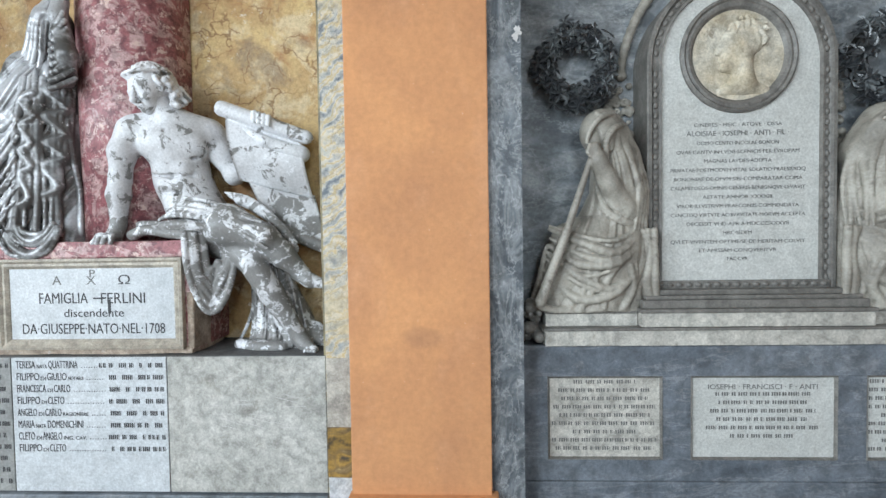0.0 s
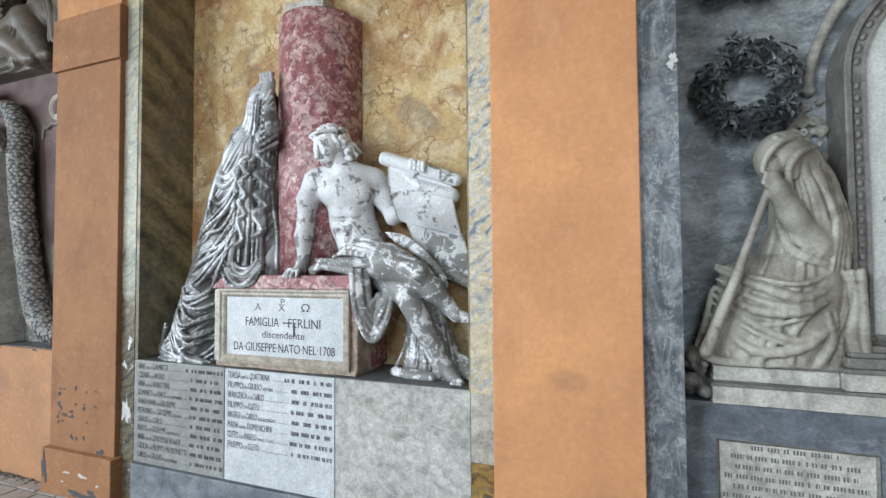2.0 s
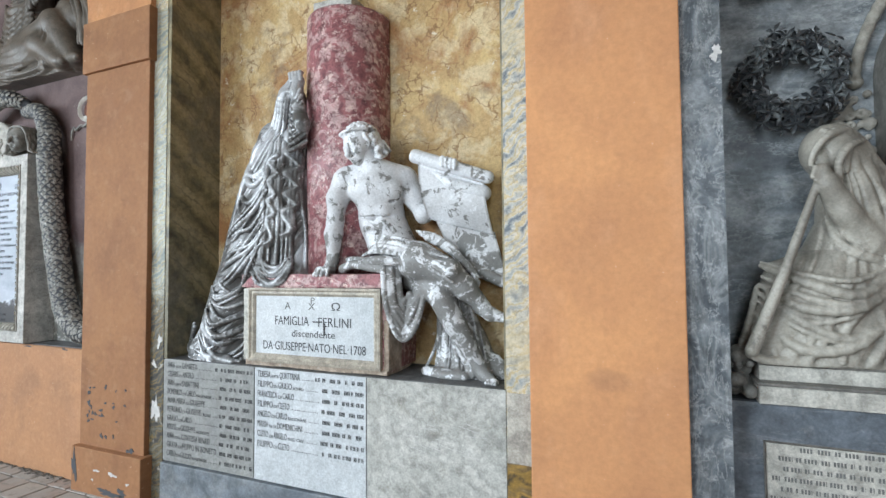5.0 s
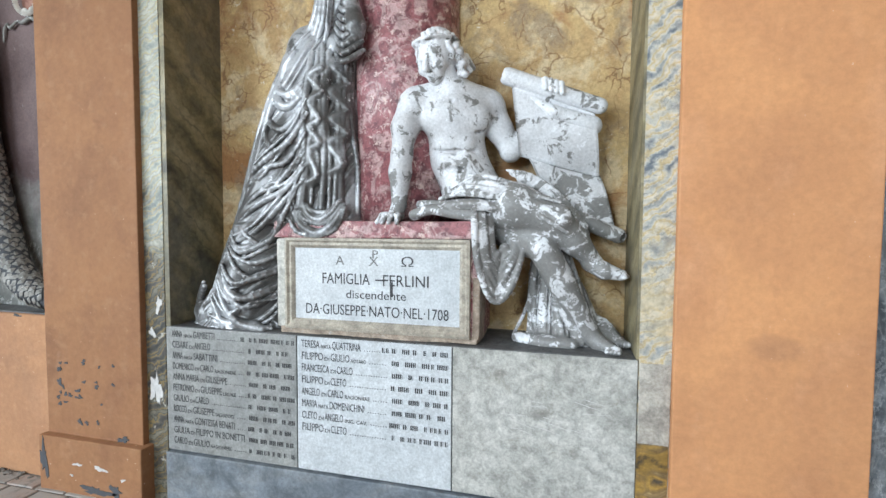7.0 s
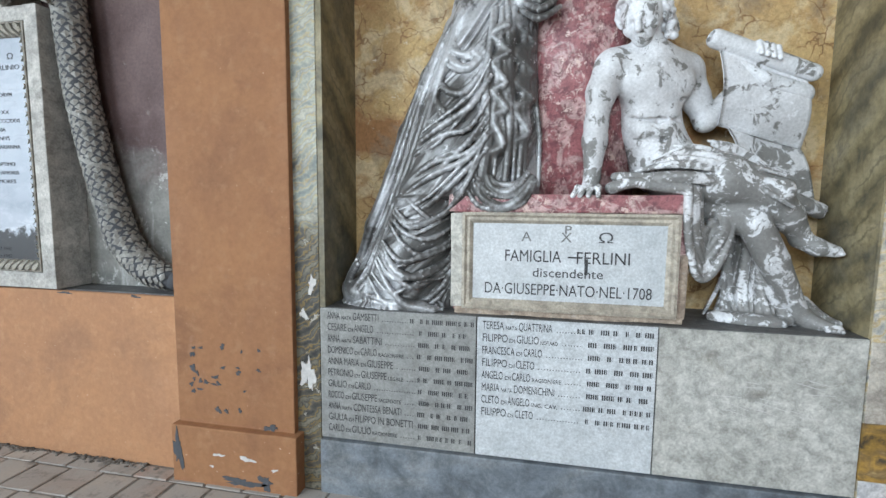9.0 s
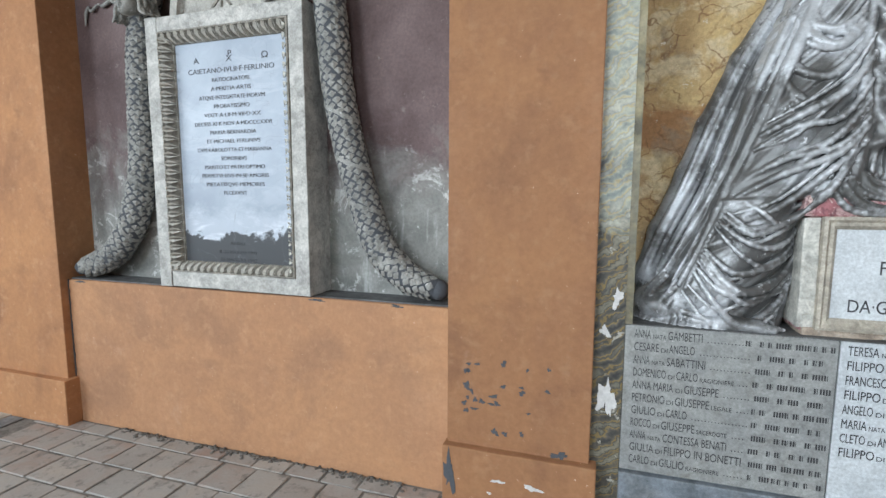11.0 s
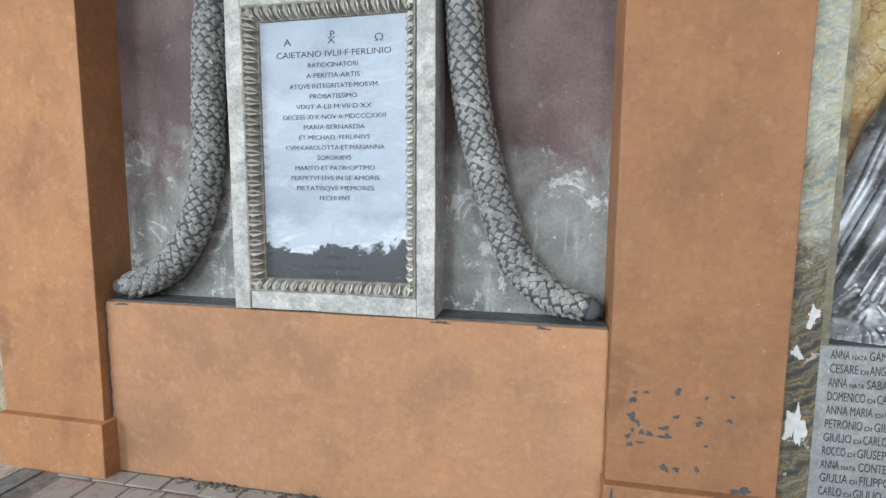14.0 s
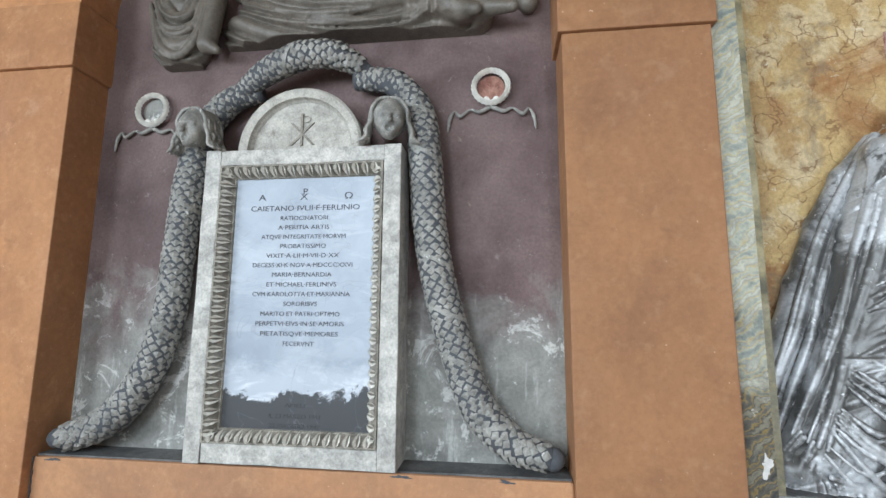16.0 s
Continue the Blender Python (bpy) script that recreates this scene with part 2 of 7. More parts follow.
def painted_veins(name, stops, turn, scale=2.4, distortion=7.0, tint=None, lines=0.5):
    """Marble painted in wavering diagonal bands with fine dark lines between them."""
    m, t, p, co = nodes_of(name)
    band = mix(t, 0.7, wave_tex(t, co, scale, distortion, 5, 1.2, turn), noise_tex(t, co, 4.0, 8, 0.68, 1.2))
    col = ramp(t, band, stops)
    thin = mix(t, 1.0, ramp(t, wave_tex(t, co, scale * 3.0, distortion * 1.6, 5, 1.0, turn), ((0.0, lines), (0.08, lines * 0.5), (0.16, 0.0))),
               ramp(t, noise_tex(t, co, 5, 4, 0.6), ((0.42, 0.0), (0.55, 1.0))), "MULTIPLY")
    col = mix(t, thin, col, stops[0][1])
    col = mix(t, ramp(t, noise_tex(t, co, 2.6, 7, 0.66, 0.5), ((0.48, 0.0), (0.62, 0.75))), col, tint or stops[-1][1])
    mott = noise_tex(t, co, 26, 8, 0.72)
    col = mix(t, 0.65, col, ramp(t, mott, ((0.36, 0.5), (0.62, 1.12))), "MULTIPLY")
    finish(t, p, col, 0.5, mott, 0.25)
    return m


def plain(name, c, rough=0.6, metal=0.0, bump=0.15):
    m, t, p, co = nodes_of(name)
    n = noise_tex(t, co, 45, 6, 0.65)
    lo = tuple(0.72 * v for v in c)
    finish(t, p, ramp(t, n, ((0.3, lo), (0.7, c))), rough, n, bump)
    p.inputs["Metallic"].default_value = metal
    return m


ORANGE = plaster_orange()
# One plaster in several tones, lighter and darker from pilaster to pilaster.
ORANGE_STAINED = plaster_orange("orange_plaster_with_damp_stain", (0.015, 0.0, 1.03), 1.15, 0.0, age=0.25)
ORANGE_MID = plaster_orange("mid_orange_plaster", None, 0.86, 0.1)
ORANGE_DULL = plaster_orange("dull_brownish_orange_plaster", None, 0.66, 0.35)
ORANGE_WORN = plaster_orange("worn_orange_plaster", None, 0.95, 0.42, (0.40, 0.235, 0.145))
TILE = tile_floor()
MORTAR = stone("floor_mortar", (0.24, 0.225, 0.205), (0.16, 0.15, 0.14), (0.085, 0.083, 0.078), 9, rough=0.9, bump=0.6)
CRUMB = stone("crumbled_dark_mortar", (0.20, 0.185, 0.165), (0.12, 0.11, 0.10), (0.07, 0.065, 0.06), 16, rough=0.95, bump=0.6)
PALE_FLOOR = stone("worn_pale_marble", (0.58, 0.54, 0.47), (0.42, 0.38, 0.33), (0.33, 0.29, 0.25), 3.5, rough=0.5)
GREY_BORDER = stone("grey_stone_border", (0.25, 0.26, 0.27), (0.19, 0.20, 0.21), (0.14, 0.14, 0.14), 6)
YELLOW_WALL = ochre_plaster()
GREEN_MARBLE = painted_veins("painted_green_marble", ((0.28, (0.10, 0.09, 0.06)), (0.42, (0.22, 0.185, 0.105)), (0.55, (0.29, 0.245, 0.14)), (0.7, (0.35, 0.30, 0.185))),
                             (38, 0, 0), 1.6, 6.0, (0.17, 0.16, 0.125), 0.55)
STRIP_MARBLE = painted_veins("painted_yellow_veined_marble", ((0.28, (0.13, 0.15, 0.17)), (0.38, (0.38, 0.385, 0.36)), (0.46, (0.54, 0.49, 0.39)), (0.54, (0.50, 0.38, 0.19)), (0.64, (0.57, 0.51, 0.40)),
                             (0.74, (0.34, 0.36, 0.36))), (0, 30, 0), 4.0, 11.0, (0.56, 0.47, 0.31), 0.6)
PATCH_PALE = stone("pale_patch_marble", (0.66, 0.66, 0.66), (0.5, 0.52, 0.56), (0.4, 0.38, 0.33), 7)
OCHRE_PATCH = veined("ochre_patch_marble", ((0.3, (0.07, 0.055, 0.04)), (0.45, (0.40, 0.24, 0.06)), (0.6, (0.20, 0.13, 0.06)), (0.75, (0.48, 0.36, 0.17))), 9, 1.5)


def soiled_strip():
    """Pale veined painted marble whose lower half has darkened and flaked in an uneven line."""
    m, t, p, co = nodes_of("soiled_veined_marble")
    v = mix(t, 0.72, wave_tex(t, co, 4.5, 12.0, 5, 1.0, (0, 30, 0)), noise_tex(t, co, 3.4, 8, 0.66, 1.6))
    pale = ramp(t, v, ((0.28, (0.20, 0.23, 0.22)), (0.42, (0.40, 0.40, 0.32)), (0.5, (0.46, 0.37, 0.20)), (0.56, (0.30, 0.31, 0.28)), (0.66, (0.48, 0.46, 0.37)), (0.78, (0.24, 0.26, 0.25))))
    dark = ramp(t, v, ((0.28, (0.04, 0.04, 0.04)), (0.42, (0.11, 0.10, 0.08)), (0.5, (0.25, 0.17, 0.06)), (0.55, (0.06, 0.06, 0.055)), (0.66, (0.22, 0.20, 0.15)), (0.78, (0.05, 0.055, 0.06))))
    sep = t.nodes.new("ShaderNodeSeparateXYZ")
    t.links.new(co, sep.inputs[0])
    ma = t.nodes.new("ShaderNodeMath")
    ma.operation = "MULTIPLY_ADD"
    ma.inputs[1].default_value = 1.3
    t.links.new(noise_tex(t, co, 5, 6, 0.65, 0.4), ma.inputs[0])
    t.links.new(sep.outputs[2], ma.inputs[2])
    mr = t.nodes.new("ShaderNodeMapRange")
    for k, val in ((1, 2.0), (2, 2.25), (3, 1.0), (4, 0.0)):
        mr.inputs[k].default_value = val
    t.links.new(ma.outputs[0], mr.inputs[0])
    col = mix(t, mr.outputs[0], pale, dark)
    flake = ramp(t, noise_tex(t, co, 12, 7, 0.65, 0.5), ((0.62, 0.0), (0.64, 0.9)))
    col = mix(t, flake, col, (0.42, 0.40, 0.35))
    mott = noise_tex(t, co, 24, 8, 0.72)
    col = mix(t, 0.6, col, ramp(t, mott, ((0.35, 0.5), (0.62, 1.0))), "MULTIPLY")
    finish(t, p, col, 0.5, mott, 0.3)
    return m


STRIP_DARK = soiled_strip()
DARK_MARBLE = veined("dark_grey_marble", ((0.25, (0.04, 0.047, 0.055)), (0.43, (0.11, 0.125, 0.14)), (0.55, (0.24, 0.255, 0.265)), (0.62, (0.13, 0.145, 0.155)), (0.78, (0.07, 0.08, 0.09))),
                     3.4, 3.0, (1.4, 1.4, 0.7), 0.4, (0.46, 0.47, 0.47), 6.0)
BLUE_WALL = veined("blue_grey_marble_wall", ((0.28, (0.075, 0.088, 0.10)), (0.42, (0.21, 0.235, 0.255)), (0.52, (0.32, 0.34, 0.35)), (0.60, (0.15, 0.17, 0.185)), (0.72, (0.33, 0.35, 0.36)), (0.82, (0.10, 0.115, 0.13))),
                   1.9, 1.8, (0.7, 1, 1.5), 0.4, (0.46, 0.48, 0.48), 3.2)
BARDIGLIO = veined("blue_grey_marble", ((0.25, (0.115, 0.135, 0.16)), (0.5, (0.18, 0.205, 0.235)), (0.75, (0.24, 0.265, 0.29))), 2.0, 1.0, (0.5, 1, 2.2), 0.38,
                   (0.33, 0.35, 0.37), 2.0)
PLINTH_BLUE = veined("grey_plinth_marble", ((0.25, (0.12, 0.14, 0.165)), (0.5, (0.20, 0.225, 0.25)), (0.75, (0.29, 0.30, 0.30))), 4.0, 1.0, (0.6, 1, 1.2), 0.45)
SLAB_WHITE = stone("white_marble_slab", (0.64, 0.665, 0.68), (0.52, 0.55, 0.57), (0.44, 0.43, 0.39), 2.2, (0.35, 0.65), (0.62, 0.85), 0.4, 0.1, grain=0.25)
SLAB_GREY = stone("soiled_grey_marble_slab", (0.35, 0.352, 0.335), (0.275, 0.28, 0.275), (0.18, 0.172, 0.15), 2.4, (0.35, 0.65), (0.55, 0.8), 0.36, 0.12,
                  (0.50, 0.49, 0.47), 0.66, 16, grain=0.4)
SLAB_STAINED = stone("stained_blank_marble_slab", (0.58, 0.57, 0.53), (0.42, 0.415, 0.38), (0.24, 0.22, 0.18), 2.6, (0.36, 0.62), (0.56, 0.76), 0.42, 0.12)
LEDGE = stone("sooty_ledge_stone", (0.15, 0.15, 0.15), (0.10, 0.10, 0.10), (0.05, 0.05, 0.05), 5)
RED = stone("red_scagliola", (0.36, 0.135, 0.145), (0.58, 0.38, 0.365), (0.21, 0.08, 0.09), 11.0, (0.47, 0.54), (0.52, 0.58), 0.42, 0.35, (0.66, 0.50, 0.45), 0.575, 21.0, 0.9)
BROKEN = stone("broken_plaster_core", (0.52, 0.42, 0.33), (0.36, 0.28, 0.22), (0.62, 0.56, 0.5), 14, rough=0.9, bump=0.8)
MOULD = stone("cream_marble_moulding", (0.50, 0.45, 0.37), (0.40, 0.355, 0.29), (0.25, 0.22, 0.18), 6, rough=0.5)
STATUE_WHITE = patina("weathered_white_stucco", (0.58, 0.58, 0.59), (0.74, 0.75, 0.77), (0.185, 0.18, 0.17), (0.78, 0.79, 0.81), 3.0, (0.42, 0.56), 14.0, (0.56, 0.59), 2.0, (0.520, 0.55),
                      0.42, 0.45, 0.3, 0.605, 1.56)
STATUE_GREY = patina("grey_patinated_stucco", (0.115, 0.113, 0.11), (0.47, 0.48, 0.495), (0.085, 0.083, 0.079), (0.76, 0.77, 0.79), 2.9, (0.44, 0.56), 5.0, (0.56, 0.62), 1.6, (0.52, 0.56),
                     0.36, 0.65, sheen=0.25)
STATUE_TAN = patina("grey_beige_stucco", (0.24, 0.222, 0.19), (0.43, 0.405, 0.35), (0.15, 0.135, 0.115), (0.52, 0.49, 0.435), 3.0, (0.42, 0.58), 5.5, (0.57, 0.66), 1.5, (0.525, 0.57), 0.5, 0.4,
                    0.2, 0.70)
STELA_WHITE = stone("grey_white_marble", (0.66, 0.67, 0.64), (0.57, 0.58, 0.55), (0.45, 0.44, 0.39), 2.5, (0.36, 0.64), (0.62, 0.8), 0.4, 0.1, grain=0.2)
STELA_GREY = stone("taupe_grey_marble", (0.235, 0.225, 0.205), (0.19, 0.18, 0.165), (0.12, 0.115, 0.105), 4, rough=0.45)
MEDAL = stone("stained_medallion_marble", (0.66, 0.62, 0.52), (0.58, 0.50, 0.36), (0.24, 0.20, 0.15), 3.4, (0.42, 0.6), (0.60, 0.68))
PALE_BASE = stone("pale_cream_marble", (0.62, 0.60, 0.54), (0.52, 0.50, 0.45), (0.33, 0.30, 0.25), 5)
# Paler patches on the black leaf are glints put into the colour.
WREATH = stone("blackened_metal_leaf", (0.045, 0.05, 0.055), (0.19, 0.21, 0.215), (0.03, 0.03, 0.03), 12, (0.5, 0.62), rough=0.3, spec=0.8, grain=0.3)
BRONZE = stone("brown_bronze", (0.16, 0.11, 0.065), (0.23, 0.165, 0.10), (0.08, 0.06, 0.04), 8, rough=0.45)
FRAME_WHITE = stone("chalky_white_stone", (0.60, 0.58, 0.54), (0.47, 0.455, 0.425), (0.34, 0.32, 0.29), 5, (0.38, 0.62), (0.56, 0.7), 0.7, 0.4,
                    (0.70, 0.69, 0.66), 0.67, 22)
# Moulding ground set darker than its leaves: shade of the gaps put into colour.
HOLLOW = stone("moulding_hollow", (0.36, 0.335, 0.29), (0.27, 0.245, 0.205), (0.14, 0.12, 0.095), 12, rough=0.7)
LUNETTE = stone("grey_soiled_stone", (0.55, 0.53, 0.48), (0.42, 0.40, 0.36), (0.24, 0.22, 0.19), 5, (0.38, 0.62), (0.56, 0.70), 0.7, 0.4, grain=0.4)
RED_GROUND = stone("red_brown_plaster", (0.30, 0.13, 0.10), (0.40, 0.22, 0.17), (0.16, 0.08, 0.07), 14, rough=0.85, bump=0.7)
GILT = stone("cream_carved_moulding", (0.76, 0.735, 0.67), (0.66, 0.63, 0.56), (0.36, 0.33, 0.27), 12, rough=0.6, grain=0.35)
GARLAND = stone("grey_stucco_leaf", (0.37, 0.36, 0.33), (0.25, 0.245, 0.225), (0.11, 0.107, 0.097), 5, (0.40, 0.62), (0.57, 0.69), 0.55, 0.3,
                (0.66, 0.66, 0.64), 0.63, 30)
RELIEF = stone("grey_brown_stucco", (0.165, 0.142, 0.118), (0.12, 0.105, 0.088), (0.055, 0.048, 0.042), 5, rough=0.45, grain=0.4)
LETTER = plain("black_letter_paint", (0.05, 0.05, 0.054), 0.6)
LETTER_FADED = plain("faded_letter_paint", (0.17, 0.17, 0.165), 0.6)
SPOT_AND_GAP = plain("bare_render_and_gap_shade", (0.085, 0.09, 0.10), 0.85, bump=0.4)
PALE_CHIP = plain("pale_filler", (0.62, 0.60, 0.58), 0.8, bump=0.4)
WHITE_PLASTER = plain("white_plaster", (0.80, 0.78, 0.73), 0.6, bump=0.3)
IRON = plain("black_iron", (0.03, 0.028, 0.026), 0.5, 0.6)
CEILING = stone("pale_vault_plaster", (0.50, 0.41, 0.28), (0.42, 0.33, 0.22), (0.33, 0.27, 0.2), 1.5, rough=0.9)
GRAVEL = stone("courtyard_gravel", (0.36, 0.34, 0.30), (0.28, 0.27, 0.24), (0.2, 0.2, 0.17), 2, rough=0.95)


def niche_plaster():
    """Purple-brown plaster, with the lower part whitened and greyed by rising damp."""
    m, t, p, co = nodes_of("damp_purple_plaster")
    broad = noise_tex(t, co, 2.4, 6, 0.6, 0.3)
    col = mix(t, ramp(t, broad, ((0.35, 0.0), (0.65, 1.0))), (0.092, 0.057, 0.056), (0.18, 0.124, 0.12))
    sep = t.nodes.new("ShaderNodeSeparateXYZ")
    t.links.new(co, sep.inputs[0])
    wob = noise_tex(t, co, 3.0, 6, 0.65, 0.5)
    ma = t.nodes.new("ShaderNodeMath")
    ma.operation = "MULTIPLY_ADD"
    ma.inputs[1].default_value = 1.4
    t.links.new(wob, ma.inputs[0])
    t.links.new(sep.outputs[2], ma.inputs[2])
    mr = t.nodes.new("ShaderNodeMapRange")
    mr.inputs[1].default_value, mr.inputs[2].default_value = 2.15, 2.55
    mr.inputs[3].default_value, mr.inputs[4].default_value = 1.0, 0.0
    t.links.new(ma.outputs[0], mr.inputs[0])
    grey = mix(t, ramp(t, noise_tex(t, co, 6, 7, 0.65, 0.4), ((0.38, 0.0), (0.68, 1.0))), (0.30, 0.295, 0.275), (0.18, 0.18, 0.168))
    col = mix(t, mr.outputs[0], col, grey)
    salt = ramp(t, noise_tex(t, co, 5, 10, 0.76, 0.6), ((0.555, 0.0), (0.585, 0.85)))
    lime = t.nodes.new("ShaderNodeMath")
    lime.operation = "MULTIPLY"
    t.links.new(salt, lime.inputs[0])
    t.links.new(mr.outputs[0], lime.inputs[1])
    col = mix(t, lime.outputs[0], col, (0.60, 0.59, 0.57))
    runs = ramp(t, noise_tex(t, co, 9, 7, 0.66, 0.2, (1.6, 1.0, 0.22)), ((0.58, 0.0), (0.66, 0.45)))
    col = mix(t, mix(t, 1.0, runs, mr.outputs[0], "MULTIPLY"), col, (0.55, 0.55, 0.53))
    col = mix(t, ramp(t, noise_tex(t, co, 22, 8, 0.74, 0.3), ((0.62, 0.0), (0.68, 0.45))), col, (0.36, 0.31, 0.29))
    fine = noise_tex(t, co, 60, 6, 0.7)
    col = mix(t, 0.5, col, ramp(t, fine, ((0.34, 0.55), (0.64, 1.12))), "MULTIPLY")
    finish(t, p, col, 0.75, mix(t, 0.5, fine, salt, "SUBTRACT"), 0.35)
    return m


NICHE = niche_plaster()


def epitaph_marble():
    """Pale blue marble, streaked paler low down; the lowest part is dark below an uneven line."""
    m, t, p, co = nodes_of("pale_blue_epitaph_marble")
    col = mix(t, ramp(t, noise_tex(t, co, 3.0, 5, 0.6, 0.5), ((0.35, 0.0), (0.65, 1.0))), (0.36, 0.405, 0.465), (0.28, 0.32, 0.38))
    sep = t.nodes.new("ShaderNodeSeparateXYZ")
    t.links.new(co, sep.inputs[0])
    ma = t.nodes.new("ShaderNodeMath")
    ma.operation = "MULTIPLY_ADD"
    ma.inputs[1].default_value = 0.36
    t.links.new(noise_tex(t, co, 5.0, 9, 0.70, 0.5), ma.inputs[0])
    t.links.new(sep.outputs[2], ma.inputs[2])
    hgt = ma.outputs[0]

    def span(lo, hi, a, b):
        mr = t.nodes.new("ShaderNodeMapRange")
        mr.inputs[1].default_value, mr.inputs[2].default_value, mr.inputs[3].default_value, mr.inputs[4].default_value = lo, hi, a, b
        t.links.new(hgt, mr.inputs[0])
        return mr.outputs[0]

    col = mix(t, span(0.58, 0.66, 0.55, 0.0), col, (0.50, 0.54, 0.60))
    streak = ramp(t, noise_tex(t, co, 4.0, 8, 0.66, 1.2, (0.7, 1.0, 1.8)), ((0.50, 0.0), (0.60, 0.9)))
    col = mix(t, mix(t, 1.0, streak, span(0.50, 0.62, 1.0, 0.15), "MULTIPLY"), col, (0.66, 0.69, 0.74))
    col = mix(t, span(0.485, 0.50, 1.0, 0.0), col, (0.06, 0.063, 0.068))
    crack = ramp(t, noise_tex(t, co, 2.5, 3, 0.5, 1.5), ((0.496, 0.0), (0.5, 0.35), (0.504, 0.0)))
    col = mix(t, crack, col, (0.2, 0.21, 0.23))
    fine = noise_tex(t, co, 90, 6, 0.7)
    finish(t, p, col, 0.38, fine, 0.08)
    return m


EPITAPH = epitaph_marble()

# ---- building helpers ----
ROOT = {}


def thing(name, base, label, category, group="", kind=""):
    ob = new(name)
    ob.empty_display_size = 0.1
    ob.location = base
    ROOT[ob] = Vector(base)
    return tagged(ob, label, category, group, kind)


def part(name, bm, material, parent=None, label="", smooth=False):
    """Links a bmesh, given in world metres, as one mesh object under its thing or part."""
    me = bpy.data.meshes.new(name)
    root = ROOT.get(parent, Vector((0, 0, 0)))
    bmesh.ops.translate(bm, verts=bm.verts, vec=-root)
    bmesh.ops.recalc_face_normals(bm, faces=bm.faces)
    bm.to_mesh(me)
    bm.free()
    me.materials.append(material)
    if smooth:
        me.polygons.foreach_set("use_smooth", [True] * len(me.polygons))
    ob = new(name, me)
    ob.parent = parent
    ROOT[ob] = root
    return tagged(ob, label)


def mesh_part(name, verts, faces, material, parent=None, label="", smooth=True):
    root = ROOT.get(parent, Vector((0, 0, 0)))
    me = bpy.data.meshes.new(name)
    me.from_pydata([tuple(v) for v in (np.asarray(verts, float) - np.array(root))], [], [tuple(int(i) for i in f) for f in faces])
    me.materials.append(material)
    if smooth:
        me.polygons.foreach_set("use_smooth", [True] * len(me.polygons))
    ob = new(name, me)
    ob.parent = parent
    ROOT[ob] = root
    return tagged(ob, label)


def structure(name, bm, material, label, category, smooth=False):
    return tagged(part(name, bm, material, None, "", smooth), label, category, "", "structure")


def add_box(bm, x0, x1, y0, y1, z0, z1, bevel=0.0):
    vs = [bm.verts.new(c) for c in ((x0, y0, z0), (x1, y0, z0), (x1, y1, z0), (x0, y1, z0), (x0, y0, z1), (x1, y0, z1), (x1, y1, z1), (x0, y1, z1))]
    fs = [bm.faces.new([vs[i] for i in f]) for f in ((0, 3, 2, 1), (4, 5, 6, 7), (0, 1, 5, 4), (1, 2, 6, 5), (2, 3, 7, 6), (3, 0, 4, 7))]
    if bevel:
        es = list({e for f in fs for e in f.edges})
        bmesh.ops.bevel(bm, geom=es, offset=bevel, segments=2, affect="EDGES", profile=0.6)
    return bm


def box(x0, x1, y0, y1, z0, z1, bevel=0.0):
    return add_box(bmesh.new(), x0, x1, y0, y1, z0, z1, bevel)


def rough_box(x0, x1, y0, y1, z0, z1, step=0.05, amount=0.004, bevel=0.006, seed=0):
    """A block whose edges and faces are a little uneven."""
    bm = box(x0, x1, y0, y1, z0, z1, bevel)
    cuts = max(1, int(max(x1 - x0, z1 - z0) / step))
    long = [e for e in bm.edges if e.calc_length() > step * 1.6]
    bmesh.ops.subdivide_edges(bm, edges=long, cuts=min(cuts, 14), use_grid_fill=True)
    for v in bm.verts:
        n = noise.noise_vector(v.co * 7 + Vector((seed, 3.1 * seed, 0)))
        v.co += Vector((n.x, n.y * 0.6, n.z)) * amount
    return bm


def sweep_frame(x0, x1, z0, z1, profile):
    """A mitred rectangular frame; profile: (inward distance, y)."""
    bm = bmesh.new()
    rings = []
    for d, y in profile:
        rings.append([bm.verts.new(c) for c in ((x0 + d, y, z0 + d), (x1 - d, y, z0 + d), (x1 - d, y, z1 - d), (x0 + d, y, z1 - d))])
    for a, b in zip(rings, rings[1:]):
        for i in range(4):
            bm.faces.new((a[i], a[(i + 1) % 4], b[(i + 1) % 4], b[i]))
    return bm


def revolve(profile, centre, segs=48, start=0.0, stop=2 * math.pi, axis="z"):
    """Turns (radius, height) pairs round an upright axis, or round the y axis."""
    bm = bmesh.new()
    full = abs(stop - start - 2 * math.pi) < 1e-6
    n = segs if full else segs + 1
    rings = []
    for i in range(n):
        a = start + (stop - start) * i / segs
        row = []
        for r, h in profile:
            c = (r * math.cos(a), r * math.sin(a), h) if axis == "z" else (r * math.cos(a), h, r * math.sin(a))
            row.append(bm.verts.new(Vector(c) + Vector(centre)))
        rings.append(row)
    for i in range(segs):
        a, b = rings[i], rings[(i + 1) % n]
        for j in range(len(profile) - 1):
            bm.faces.new((a[j], b[j], b[j + 1], a[j + 1]))
    bmesh.ops.remove_doubles(bm, verts=bm.verts, dist=1e-5)
    return bm


